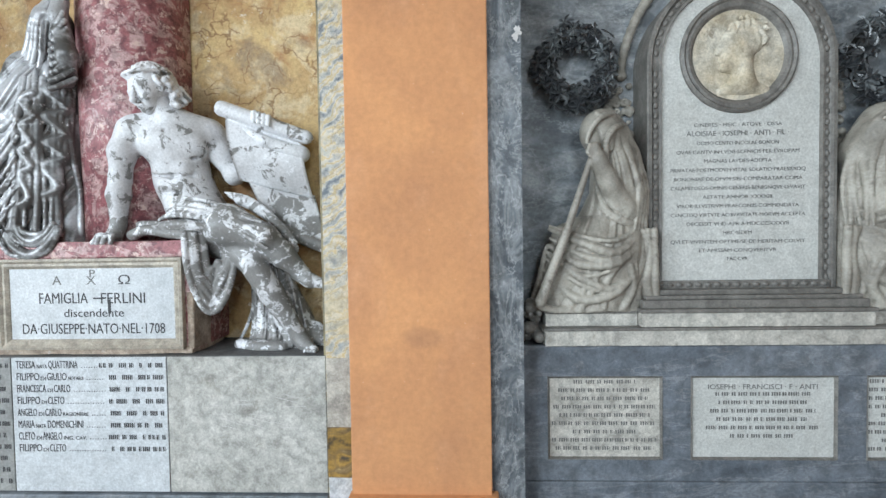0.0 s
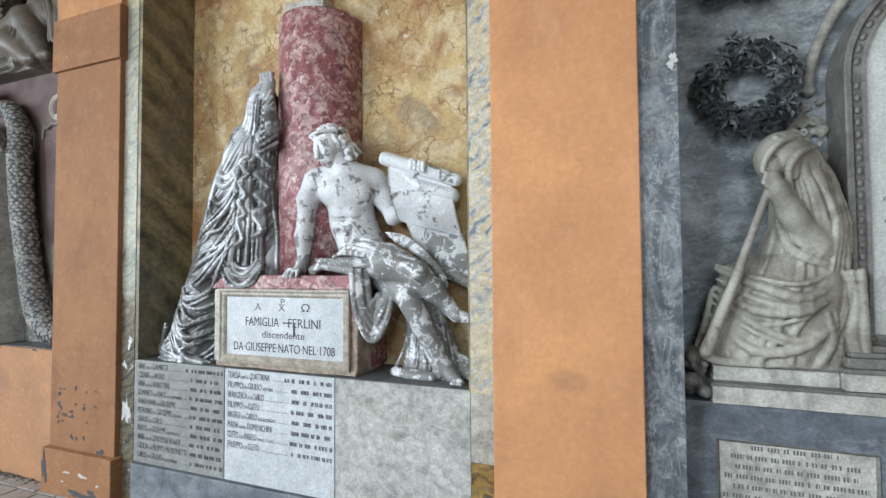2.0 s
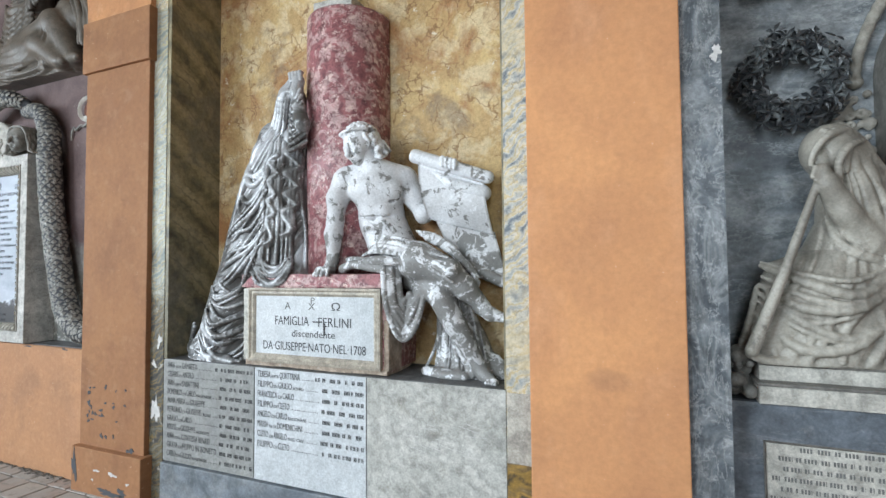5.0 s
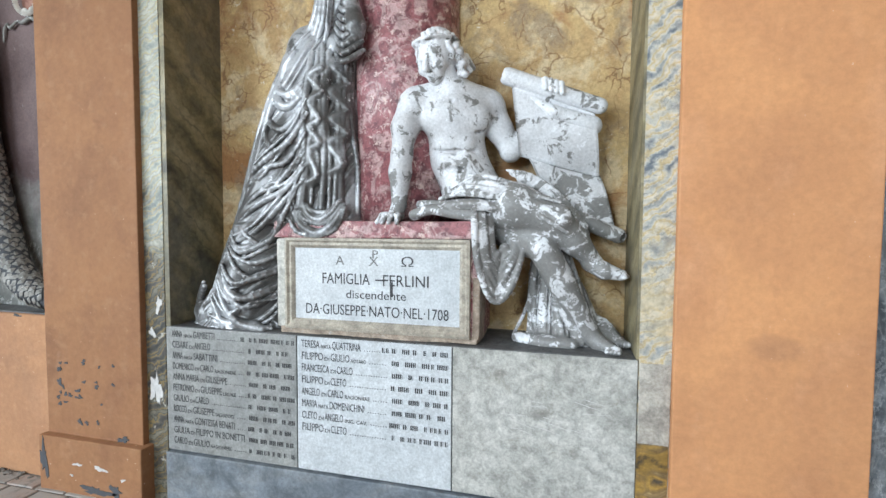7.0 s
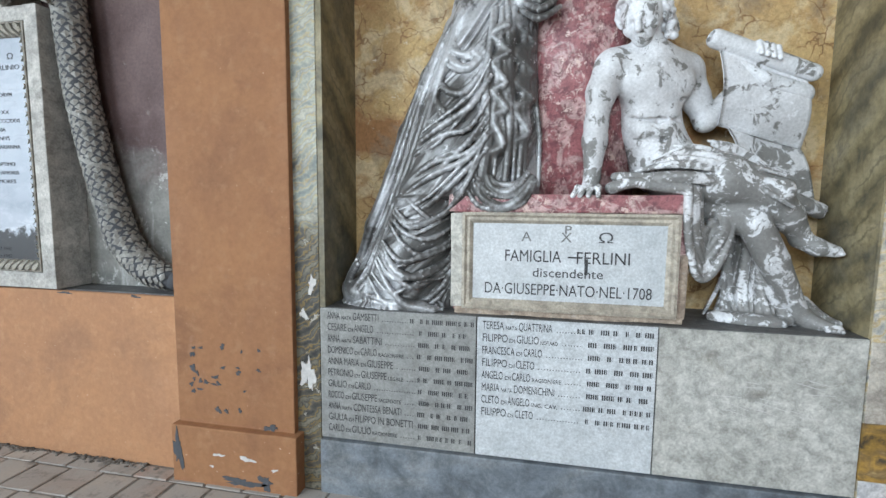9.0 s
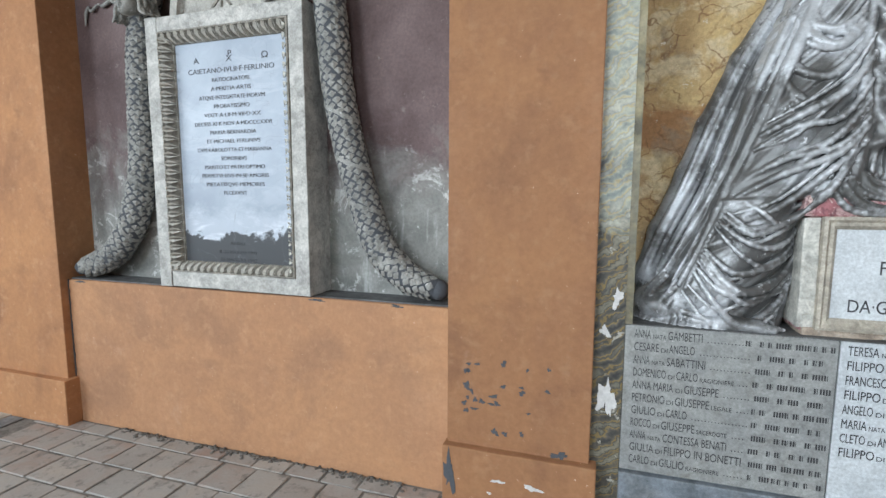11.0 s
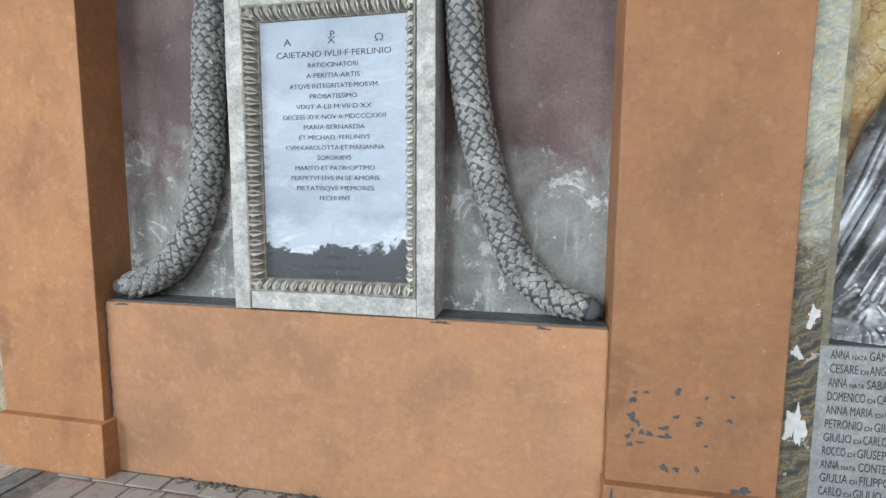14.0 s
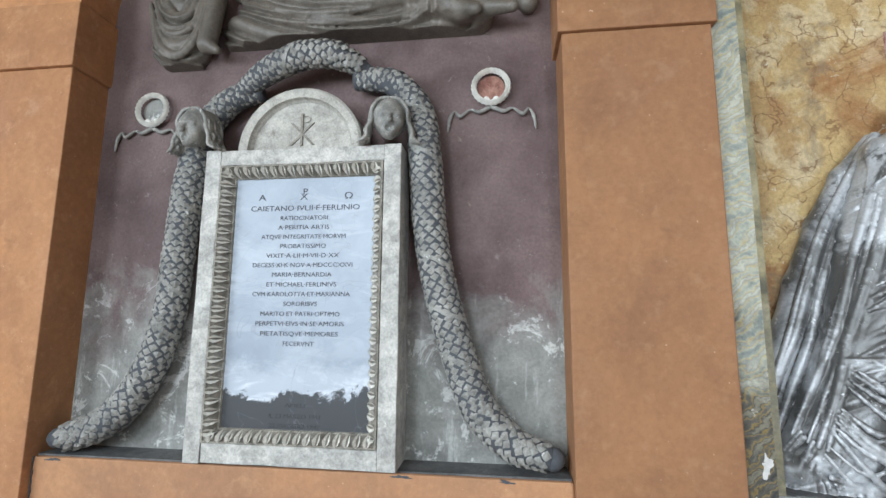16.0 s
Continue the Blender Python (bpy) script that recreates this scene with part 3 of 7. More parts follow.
def add_tube(bm, pts, radii, segs=10, cap=True):
    """A smooth tube through the points (Catmull-Rom)."""
    P = [Vector(p) for p in pts]
    line, rad = [], []
    for i in range(len(P) - 1):
        a, b, c, d = P[max(i - 1, 0)], P[i], P[i + 1], P[min(i + 2, len(P) - 1)]
        for k in range(6):
            s = k / 6
            line.append(0.5 * ((2 * b) + (c - a) * s + (2 * a - 5 * b + 4 * c - d) * s * s + (3 * b - a - 3 * c + d) * s ** 3))
            rad.append(radii[i] + (radii[i + 1] - radii[i]) * s)
    line.append(P[-1])
    rad.append(radii[-1])
    rings, up = [], Vector((0, 1, 0.01))
    for i, p in enumerate(line):
        d = (line[min(i + 1, len(line) - 1)] - line[max(i - 1, 0)]).normalized()
        u = d.cross(up).normalized()
        w = d.cross(u)
        rings.append([bm.verts.new(p + (u * math.cos(2 * math.pi * k / segs) + w * math.sin(2 * math.pi * k / segs)) * rad[i]) for k in range(segs)])
    for a, b in zip(rings, rings[1:]):
        for k in range(segs):
            bm.faces.new((a[k], a[(k + 1) % segs], b[(k + 1) % segs], b[k]))
    if cap:
        bm.faces.new(rings[0][::-1])
        bm.faces.new(rings[-1])
    return line, rad


def lettering(parent, body, x, y, z, size, width=None, material=None, align="CENTER", depth=0.0008, bold=0.0, name="inscription"):
    """Raised letters on a face that looks towards -y; width sets the length of the line."""
    cu = bpy.data.curves.new(name, "FONT")
    cu.body, cu.size, cu.align_x, cu.extrude, cu.resolution_u, cu.offset = body, size, align, depth, 3, bold
    tmp = bpy.data.objects.new("letters", cu)
    scene.collection.objects.link(tmp)
    bpy.context.view_layer.update()
    me = bpy.data.meshes.new_from_object(tmp.evaluated_get(bpy.context.evaluated_depsgraph_get()))
    bpy.data.objects.remove(tmp)
    n = len(me.vertices)
    co = np.empty(n * 3)
    me.vertices.foreach_get("co", co)
    co = co.reshape(-1, 3)
    if width and n:
        co[:, 0] *= width / max(np.ptp(co[:, 0]), 1e-6)
    root = ROOT.get(parent, Vector((0, 0, 0)))
    out = np.stack((co[:, 0] + x - root.x, -co[:, 2] + y - root.y, co[:, 1] + z - root.z), 1)
    me.vertices.foreach_set("co", out.ravel())
    me.materials.clear()
    me.materials.append(material or LETTER)
    me.name = name
    ob = new(name, me)
    ob.parent = parent
    ROOT[ob] = root
    return ob


def rays(ox, oz, n, bend=0.0):
    """Folds that spread from one point, n to the radian, bending as they go."""
    return lambda X, Z: n * (np.arctan2(X - ox, oz - Z) + bend * np.sqrt((X - ox) ** 2 + (Z - oz) ** 2))


def swags(ox, oz, pitch, flat=1.0):
    """Hanging folds, one within another, round a point above them."""
    return lambda X, Z: np.sqrt(((X - ox) / flat) ** 2 + (Z - oz) ** 2) / pitch


class Sculpt:
    """Carves a figure out of smoothly joined solids on a grid, and skins it as one mesh."""

    def __init__(self, lo, hi, h):
        self.lo, self.h = np.array(lo), h
        n = np.ceil((np.array(hi) - self.lo) / h).astype(int) + 1
        self.ax = [self.lo[i] + h * np.arange(n[i]) for i in range(3)]
        self.D = np.full(n, 0.3, np.float32)

    def sub(self, lo, hi, pad):
        s = []
        for i in range(3):
            a = max(int((lo[i] - pad - self.lo[i]) / self.h), 0)
            b = min(int((hi[i] + pad - self.lo[i]) / self.h) + 2, self.D.shape[i])
            s.append(slice(a, max(b, a)))
        X, Y, Z = (self.ax[i][s[i]].astype(np.float32) for i in range(3))
        return tuple(s), X[:, None, None], Y[None, :, None], Z[None, None, :]

    def join(self, s, d, k, cut=False):
        a = self.D[s]
        if a.size == 0:
            return
        if cut:
            a, d = -a, d
        h = np.maximum(k - np.abs(a - d), 0) / k
        r = np.minimum(a, d) - h * h * k / 4
        self.D[s] = -r if cut else r

    def limb(self, pts, radii, k=0.02, cut=False):
        for (p, q), (ra, rb) in zip(zip(pts, pts[1:]), zip(radii, radii[1:])):
            p, q = np.array(p, float), np.array(q, float)
            R = max(ra, rb)
            s, X, Y, Z = self.sub(np.minimum(p, q) - R, np.maximum(p, q) + R, k + 3 * self.h)
            d = q - p
            t = np.clip(((X - p[0]) * d[0] + (Y - p[1]) * d[1] + (Z - p[2]) * d[2]) / max(d @ d, 1e-9), 0, 1)
            dist = np.sqrt((X - p[0] - t * d[0]) ** 2 + (Y - p[1] - t * d[1]) ** 2 + (Z - p[2] - t * d[2]) ** 2) - (ra + (rb - ra) * t)
            self.join(s, dist, k, cut)

    def curve(self, pts, radii, k=0.012, cut=False):
        """A limb along a smooth curve through the points."""
        P, n = [Vector(p) for p in pts], 4
        line, rad = [], []
        for i in range(len(P) - 1):
            a, b, c, d = P[max(i - 1, 0)], P[i], P[i + 1], P[min(i + 2, len(P) - 1)]
            for j in range(n):
                s = j / n
                line.append(0.5 * ((2 * b) + (c - a) * s + (2 * a - 5 * b + 4 * c - d) * s * s + (3 * b - a - 3 * c + d) * s ** 3))
                rad.append(radii[i] + (radii[i + 1] - radii[i]) * s)
        self.limb(line + [P[-1]], rad + [radii[-1]], k, cut)

    def ball(self, c, r, k=0.02, turn=(0, 0, 0), cut=False):
        R = np.array(Euler([radians(a) for a in turn]).to_matrix()).T
        m = max(r)
        s, X, Y, Z = self.sub(np.array(c) - m, np.array(c) + m, k + 3 * self.h)
        x, y, z = X - c[0], Y - c[1], Z - c[2]
        u = [(R[i, 0] * x + R[i, 1] * y + R[i, 2] * z) / r[i] for i in range(3)]
        self.join(s, (np.sqrt(u[0] ** 2 + u[1] ** 2 + u[2] ** 2) - 1) * min(r), k, cut)

    def robe(self, rows, folds=9, amp=0.014, drift=0.0, k=0.02, seed=0.0, power=0.75, phase=None):
        """A draped mass; rows from low to high: z, left, right, middle depth, half depth. Folds run along it and follow its outline,
        or the lines of equal phase(x, z)."""
        z, xl, xr, yc, dp = (np.array(c, float) for c in zip(*rows))
        s, X, Y, Z = self.sub((xl.min(), (yc - dp).min(), z[0]), (xr.max(), (yc + dp).max(), z[-1]), 0.05)
        zz = Z[0, 0, :]
        L, Rr, C, B = (np.interp(zz, z, v).astype(np.float32)[None, None, :] for v in (xl, xr, yc, dp))
        half = (Rr - L) / 2
        u = (X - (L + Rr) / 2) / half
        v = (Y - C) / B
        r = np.sqrt(u * u + v * v) + 1e-6
        d = (r - 1) * np.minimum(half, B)
        wob = 0.35 * np.sin(5.1 * Z + seed) + 0.2 * np.sin(11.0 * Z + 2 * seed + 3 * u)
        ph = phase(X, Z) + 0.22 * np.sin(9.0 * Z + 4.0 * X + seed) if phase else folds * (u * 0.5 + drift * Z) + wob
        ph = ph + 0.28 * np.sin(2.33 * ph + seed)
        step = np.floor(ph)
        own = np.abs(np.sin(step * 12.9898 + seed)) * 0.6 + 0.6
        f = np.abs(np.sin(math.pi * ph)) ** power * own
        ph2 = 2.0 * ph + 0.37
        f = f + 0.22 * np.abs(np.sin(math.pi * ph2)) ** power
        d = d - amp * (f - 0.6) * np.clip(r, 0, 1) * (1 - 0.8 * np.clip(np.abs(u), 0, 1) ** 6)
        d = np.maximum(d, np.maximum(z[0] - Z, Z - z[-1]))
        self.join(s, d, k)

    def skin(self):
        D = self.D
        S = D < 0
        c = [(i, j, l) for i in (0, 1) for j in (0, 1) for l in (0, 1)]
        nx, ny, nz = D.shape
        cut = lambda A, o: A[o[0]:nx - 1 + o[0], o[1]:ny - 1 + o[1], o[2]:nz - 1 + o[2]]
        total = sum(cut(S, o).astype(np.int8) for o in c)
        act = np.argwhere((total > 0) & (total < 8))
        index = np.full((nx - 1, ny - 1, nz - 1), -1, np.int64)
        index[tuple(act.T)] = np.arange(len(act))
        vals = {o: D[tuple((act + np.array(o)).T)] for o in c}
        acc, cnt = np.zeros((len(act), 3)), np.zeros(len(act))
        for a in c:
            for i in range(3):
                if a[i] == 0:
                    b = tuple(1 if j == i else a[j] for j in range(3))
                    va, vb = vals[a], vals[b]
                    on = (va < 0) != (vb < 0)
                    t = np.where(on, va / np.where(on, va - vb, 1), 0)
                    q = np.tile(np.array(a, float), (len(act), 1))
                    q[:, i] += t
                    acc[on] += q[on]
                    cnt[on] += 1
        verts = self.lo + self.h * (act + acc / cnt[:, None])
        faces = []
        for i in range(3):
            j, l = (i + 1) % 3, (i + 2) % 3
            A = np.argwhere(np.diff(S.astype(np.int8), axis=i) != 0)
            A = A[(A[:, j] > 0) & (A[:, l] > 0) & (A[:, j] < D.shape[j] - 1) & (A[:, l] < D.shape[l] - 1)]
            e = np.eye(3, dtype=int)
            quad = [index[tuple((A - o).T)] for o in (0 * e[j], e[j], e[j] + e[l], e[l])]
            q = np.stack(quad, 1)
            flip = S[tuple(A.T)]
            q[~flip] = q[~flip][:, ::-1]
            faces.append(q)
        F = np.concatenate(faces)
        return verts, F[(F >= 0).all(1)]


def figure(name, sc, material, label, category="statue", extra=()):
    """One plain mesh from the carved solid, with further (verts, faces) pieces joined to it."""
    V, F = sc.skin()
    V, F = [V], [F]
    n = len(V[0])
    for v, f in extra:
        V.append(np.asarray(v, float))
        F.append(np.asarray(f) + n)
        n += len(v)
    ob = mesh_part(name, np.concatenate(V), np.concatenate(F), material)
    return tagged(ob, label, category)

# ---- large structure ----
FRONT, STRIP, TOP = 2.115, 2.15, 5.2
SPRING, IMPOST = 3.30, 2.95
# bay openings between pilasters: left, right
BAYS = ((-9.53, -6.97), (-6.31, -3.74), (-3.08, -0.525), (0.125, 2.68))


def arch_wall(x0, x1, y0, y1, z0, z1, cx, cz, r, n=28):
    """A wall panel from x0 to x1 with an arched opening cut out of its lower part."""
    bm = bmesh.new()
    for y in (y0, y1):
        low = [bm.verts.new((cx - r * math.cos(math.pi * i / n), y, cz + r * math.sin(math.pi * i / n))) for i in range(n + 1)]
        high = [bm.verts.new((x0 + (x1 - x0) * i / n, y, z1)) for i in range(n + 1)]
        for i in range(n):
            bm.faces.new((low[i], low[i + 1], high[i + 1], high[i]))
        if y == y0:
            first = low
        else:
            for i in range(n):
                bm.faces.new((first[i], first[i + 1], low[i + 1], low[i]))
    return bm


for i, (a, b) in enumerate(BAYS):
    structure("wall_north_%d" % (i + 1), arch_wall(a, b, FRONT, 2.9, SPRING, TOP, (a + b) / 2, SPRING, (b - a) / 2), ORANGE,
              "orange plastered arcade wall above an arched bay", "wall")


def pilaster(x0, x1, mat):
    p = thing("pilaster", ((x0 + x1) / 2, FRONT, 0), "orange plastered pilaster with a low base and projecting impost", "pilaster", "wall pilasters", "structure")
    part("shaft", rough_box(x0, x1, FRONT, 2.9, 0.27, IMPOST, 0.12, 0.0012, 0.006, x0), mat, p)
    part("base", rough_box(x0 - 0.012, x1 + 0.03, FRONT - 0.045, 2.9, -0.01, 0.30, 0.10, 0.003, 0.008, x1), mat, p)
    part("impost", rough_box(x0 - 0.02, x1 + 0.02, FRONT - 0.022, 2.9, IMPOST, SPRING + 0.02, 0.12, 0.002, 0.006, x0 + 3), mat, p)
    bm = box(x0, x1, FRONT, 2.9, SPRING + 0.02, TOP)
    part("upper_pier", bm, ORANGE, p)
    return p


PILASTER_B = None
for (a, b), (c, d) in zip(BAYS, BAYS[1:]):
    p = pilaster(b, c, {-0.525: ORANGE_STAINED, -3.74: ORANGE_DULL, -6.97: ORANGE_MID}.get(b, ORANGE))
    if abs(b + 3.74) < 0.01:
        PILASTER_B = p
structure("wall_north_5", box(2.68, 7.5, FRONT, 2.9, -0.01, TOP), ORANGE, "plain orange plastered end of the gallery wall", "wall")
structure("wall_north_6", box(-13.0, -9.53, FRONT, 2.9, -0.01, TOP), ORANGE, "plain orange plastered end of the gallery wall", "wall")
structure("wall_east", box(7.5, 7.8, -3.2, 2.9, -0.01, TOP), ORANGE, "plain orange plastered wall closing the gallery", "wall")
structure("wall_west", box(-13.3, -13.0, -3.2, 2.9, -0.01, TOP), ORANGE, "plain orange plastered wall closing the gallery", "wall")
structure("ceiling", box(-13.3, 7.8, -3.2, 4.0, TOP, TOP + 0.2), CEILING, "pale ochre plastered ceiling of the gallery", "ceiling")
# the open arcade behind the walk
bm = bmesh.new()
for i in range(-4, 4):
    add_box(bm, -0.2 + 3.2 * i - 0.3, -0.2 + 3.2 * i + 0.3, -3.2, -2.8, -0.01, 4.2)
add_box(bm, -13.3, 7.8, -3.2, -2.8, 4.2, TOP)
structure("wall_south", bm, ORANGE, "orange plastered arcade open to the courtyard", "wall")
structure("ground", box(-300, 300, -300, 300, -0.30, -0.05), GRAVEL, "pale gravel courtyard ground", "ground")
floor = structure("floor", box(-13.3, 7.8, -3.2, 2.9, -0.06, -0.006), MORTAR, "worn terracotta tile floor with gritty grey mortar", "floor")

# back walls and returns of the bays
structure("wall_bay_1", box(-9.53, -6.97, 2.62, 2.9, -0.01, TOP), CEILING, "ochre plastered back of a monument bay", "wall")
structure("wall_bay_2", box(-6.31, -3.74, 2.35, 2.88, 0.90, TOP), NICHE, "purple plaster wall greyed by damp below", "wall")
structure("wall_bay_3", box(-2.93, -0.645, 2.56, 2.88, 0.90, TOP), YELLOW_WALL, "flaking yellow ochre plaster wall", "wall")
structure("wall_bay_4", box(0.28, 2.525, 2.58, 2.88, 0.30, TOP), BLUE_WALL, "mottled blue-grey marble wall panel", "wall")
bm = rough_box(-6.31, -3.74, 2.165, 2.9, -0.01, 0.945, 0.11, 0.003, 0.008, 5)
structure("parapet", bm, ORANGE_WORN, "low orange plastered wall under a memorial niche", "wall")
structure("parapet_ledge", box(-6.305, -3.745, 2.185, 2.35, 0.945, 0.953), LEDGE, "dark sooty ledge of the memorial niche", "ledge")


def surround(name, x0, x1, inner0, inner1, depth, mat, label, back, mat_left=None):
    """Flat marble border inside an arched bay, and the return walls behind it."""
    out = []
    for a, b, m in ((x0, inner0, mat_left or mat), (inner1, x1, mat)):
        out.append(structure(name, box(a, b, STRIP, 2.895, 0.0, SPRING), m, label, "trim"))
    cx, r0, r1, n = (x0 + x1) / 2, (inner1 - inner0) / 2, (x1 - x0) / 2, 28
    bm = bmesh.new()
    rings = []
    for i in range(n + 1):
        a = math.pi * i / n
        rings.append([bm.verts.new((cx - r * math.cos(a), y, SPRING + r * math.sin(a))) for r, y in ((r1, STRIP), (r0, STRIP), (r0, back), (r1, back))])
    for a, b in zip(rings, rings[1:]):
        for k in range(4):
            bm.faces.new((a[k], a[(k + 1) % 4], b[(k + 1) % 4], b[k]))
    structure(name, bm, mat, label, "trim")


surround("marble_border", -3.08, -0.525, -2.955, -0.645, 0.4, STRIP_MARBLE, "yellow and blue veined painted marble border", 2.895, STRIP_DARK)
surround("dark_border", 0.125, 2.68, 0.28, 2.525, 0.3, DARK_MARBLE, "dark grey mottled marble border with pale veins", 2.895)
# painted returns of the family bay
for a, b in ((-2.955, -2.925), (-0.655, -0.645)):
    structure("bay_return", box(a, b, STRIP + 0.004, 2.565, 0.94, SPRING + 1.2), GREEN_MARBLE, "green-brown painted marble side of the niche", "wall")

# repairs on the marble borders
structure("border_patch", rough_box(-0.642, -0.528, STRIP - 0.004, STRIP + 0.02, 0.0, 0.36, 0.05, 0.003, 0.003, 3), PATCH_PALE, "blue-white marble repair on the border", "trim")
structure("border_patch", rough_box(-0.645, -0.527, STRIP - 0.003, STRIP + 0.02, 0.36, 0.60, 0.05, 0.003, 0.003, 4), OCHRE_PATCH, "ochre veined patch on the border", "trim")
structure("border_patch", rough_box(-0.643, -0.526, STRIP - 0.004, STRIP + 0.02, 0.60, 0.93, 0.05, 0.003, 0.003, 9), PALE_FLOOR, "bare pale patch on the marble border", "trim")


def blotch(name, x, y, z, w, h, mat, label, seed, parent=None, cat="damage"):
    """A shallow irregular loss or fill on a face that looks towards -y."""
    rnd = random.Random(seed)
    bm = bmesh.new()
    n = 40
    ph = [rnd.uniform(0, 6.28) for _ in range(4)]
    rim = []
    for i in range(n):
        a = 2 * math.pi * i / n
        k = 0.72 + 0.22 * math.sin(2 * a + ph[0]) + 0.16 * math.sin(3 * a + ph[1]) + 0.16 * math.sin(5 * a + ph[2]) + 0.10 * math.sin(11 * a + ph[3]) + rnd.uniform(-0.10, 0.10)
        rim.append((x + w / 2 * k * math.cos(a), z + h / 2 * k * math.sin(a)))
    front = [bm.verts.new((px, y - 0.0015, pz)) for px, pz in rim]
    back = [bm.verts.new((px, y + 0.006, pz)) for px, pz in rim]
    mid = bm.verts.new((x, y - 0.0015, z))
    for i in range(n):
        bm.faces.new((front[i], front[(i + 1) % n], mid))
        bm.faces.new((front[i], back[i], back[(i + 1) % n], front[(i + 1) % n]))
    return part(name, bm, mat, parent, label)


# ---- floor pieces ----
def slab_piece(name, x0, x1, y0, y1, z, mat, parent, seed):
    rnd = random.Random(seed)
    dx, dy = rnd.uniform(-0.004, 0.004), rnd.uniform(-0.003, 0.003)
    bm = box(x0 + dx, x1 + dx - rnd.uniform(0, 0.005), y0 + dy, y1 + dy - rnd.uniform(0, 0.004), -0.02, z, 0.006)
    for v in bm.verts:
        v.co.x += rnd.uniform(-0.0018, 0.0018)
        v.co.y += rnd.uniform(-0.0018, 0.0018)
        if v.co.z > -0.01:
            v.co.z += rnd.uniform(-0.002, 0.002)
    return part(name, bm, mat, parent)


# ---- the family monument bay ----
dado = thing("memorial_dado", (-1.80, 2.155, 0), "stone dado with three inscribed or stained marble slabs", "dado", "", "structure")
part("plinth", rough_box(-2.955, -0.645, 2.135, 2.56, -0.005, 0.275, 0.12, 0.002, 0.006, 2), PLINTH_BLUE, dado, "blue-grey marble plinth")
part("core", box(-2.95, -0.65, 2.17, 2.56, 0.275, 0.925), LEDGE, dado)
part("ledge", rough_box(-2.953, -0.647, 2.16, 2.56, 0.925, 0.940, 0.1, 0.002, 0.003, 8), LEDGE, dado, "dark sooty stone ledge")
SLABS = []
for x0, x1, m, lab in ((-2.953, -2.188, SLAB_GREY, "soiled grey marble name slab"), (-2.183, -1.416, SLAB_WHITE, "white marble name slab"),
                       (-1.411, -0.648, SLAB_STAINED, "blank marble slab with brown stains and scratches")):
    SLABS.append(part("slab", box(x0, x1, 2.152, 2.172, 0.283, 0.936, 0.003), m, dado, lab))

NAMES_A = (("ANNA", "NATA", "GAMBETTI", ""), ("CESARE", "DI", "ANGELO", ""), ("ANNA", "NATA", "SABATTINI", ""), ("DOMENICO", "DI", "CARLO", "RAGIONIERE"),
           ("ANNA MARIA", "DI", "GIUSEPPE", ""), ("PETRONIO", "DI", "GIUSEPPE", "LEGALE"), ("GIULIO", "DI", "CARLO", ""), ("ROCCO", "DI", "GIUSEPPE", "SACERDOTE"),
           ("ANNA", "NATA", "CONTESSA BENATI", ""), ("GIULIA", "DI", "FILIPPO IN BONETTI", ""), ("CARLO", "DI", "GIULIO", "RAGIONIERE"))
NAMES_B = (("TERESA", "NATA", "QUATTRINA", ""), ("FILIPPO", "DI", "GIULIO", "NOTARO"), ("FRANCESCA", "DI", "CARLO", ""), ("FILIPPO", "DI", "CLETO", ""),
           ("ANGELO", "DI", "CARLO", "RAGIONIERE"), ("MARIA", "NATA", "DOMENICHINI", ""), ("CLETO", "DI", "ANGELO", "ING. CAV."), ("FILIPPO", "DI", "CLETO", ""))


def name_rows(slab, rows, x0, x1, ztop, step, mat, seed):
    rnd = random.Random(seed)
    for i, (a, b, c, d) in enumerate(rows):
        z = ztop - i * step
        x = x0
        for word, size, k in ((a, 0.052, 0.0175), (b, 0.026, 0.0125), (c, 0.052, 0.0175), (d, 0.026, 0.0125)):
            if word:
                w = k * len(word) * (0.92 if size > 0.03 else 1)
                lettering(slab, word, x, 2.1515, z, size, w, mat, "LEFT", bold=0.0)
                x += w + 0.008
        bm = bmesh.new()
        dots = x + 0.012
        while dots < x0 + 0.44:
            add_box(bm, dots, dots + 0.004, 2.1508, 2.1535, z + 0.002, z + 0.006)
            dots += 0.0125
        xd = x0 + 0.445 + (rnd.uniform(0, 0.02) if i else -0.03)
        while xd < x1 - 0.01:
            w = rnd.choice((0.012, 0.02, 0.035, 0.05))
            wx = min(xd + w, x1)
            q = xd
            while q < wx:
                add_box(bm, q, min(q + 0.006, wx), 2.1508, 2.1535, z + 0.002, z + 0.024)
                q += 0.0095
            xd = wx + rnd.choice((0.008, 0.016, 0.03))
        part("date_line", bm, mat, slab)


name_rows(SLABS[0], NAMES_A, -2.915, -2.20, 0.885, 0.0565, LETTER, 1)
name_rows(SLABS[1], NAMES_B, -2.160, -1.43, 0.885, 0.058, LETTER, 2)
# scratches on the blank slab
bm = bmesh.new()
rnd = random.Random(4)
for i in range(16):
    x, z, l, s = -1.22 + rnd.uniform(0, 0.4), 0.66 + rnd.uniform(-0.08, 0.12), rnd.uniform(0.03, 0.12), rnd.uniform(-0.35, 0.1)
    vs = [bm.verts.new(c) for c in ((x, 2.1512, z), (x + l, 2.1512, z + l * s), (x + l, 2.1512, z + l * s + 0.0025), (x, 2.1512, z + 0.003))]
    bm.faces.new(vs)
part("scratches", bm, PALE_CHIP, SLABS[2])

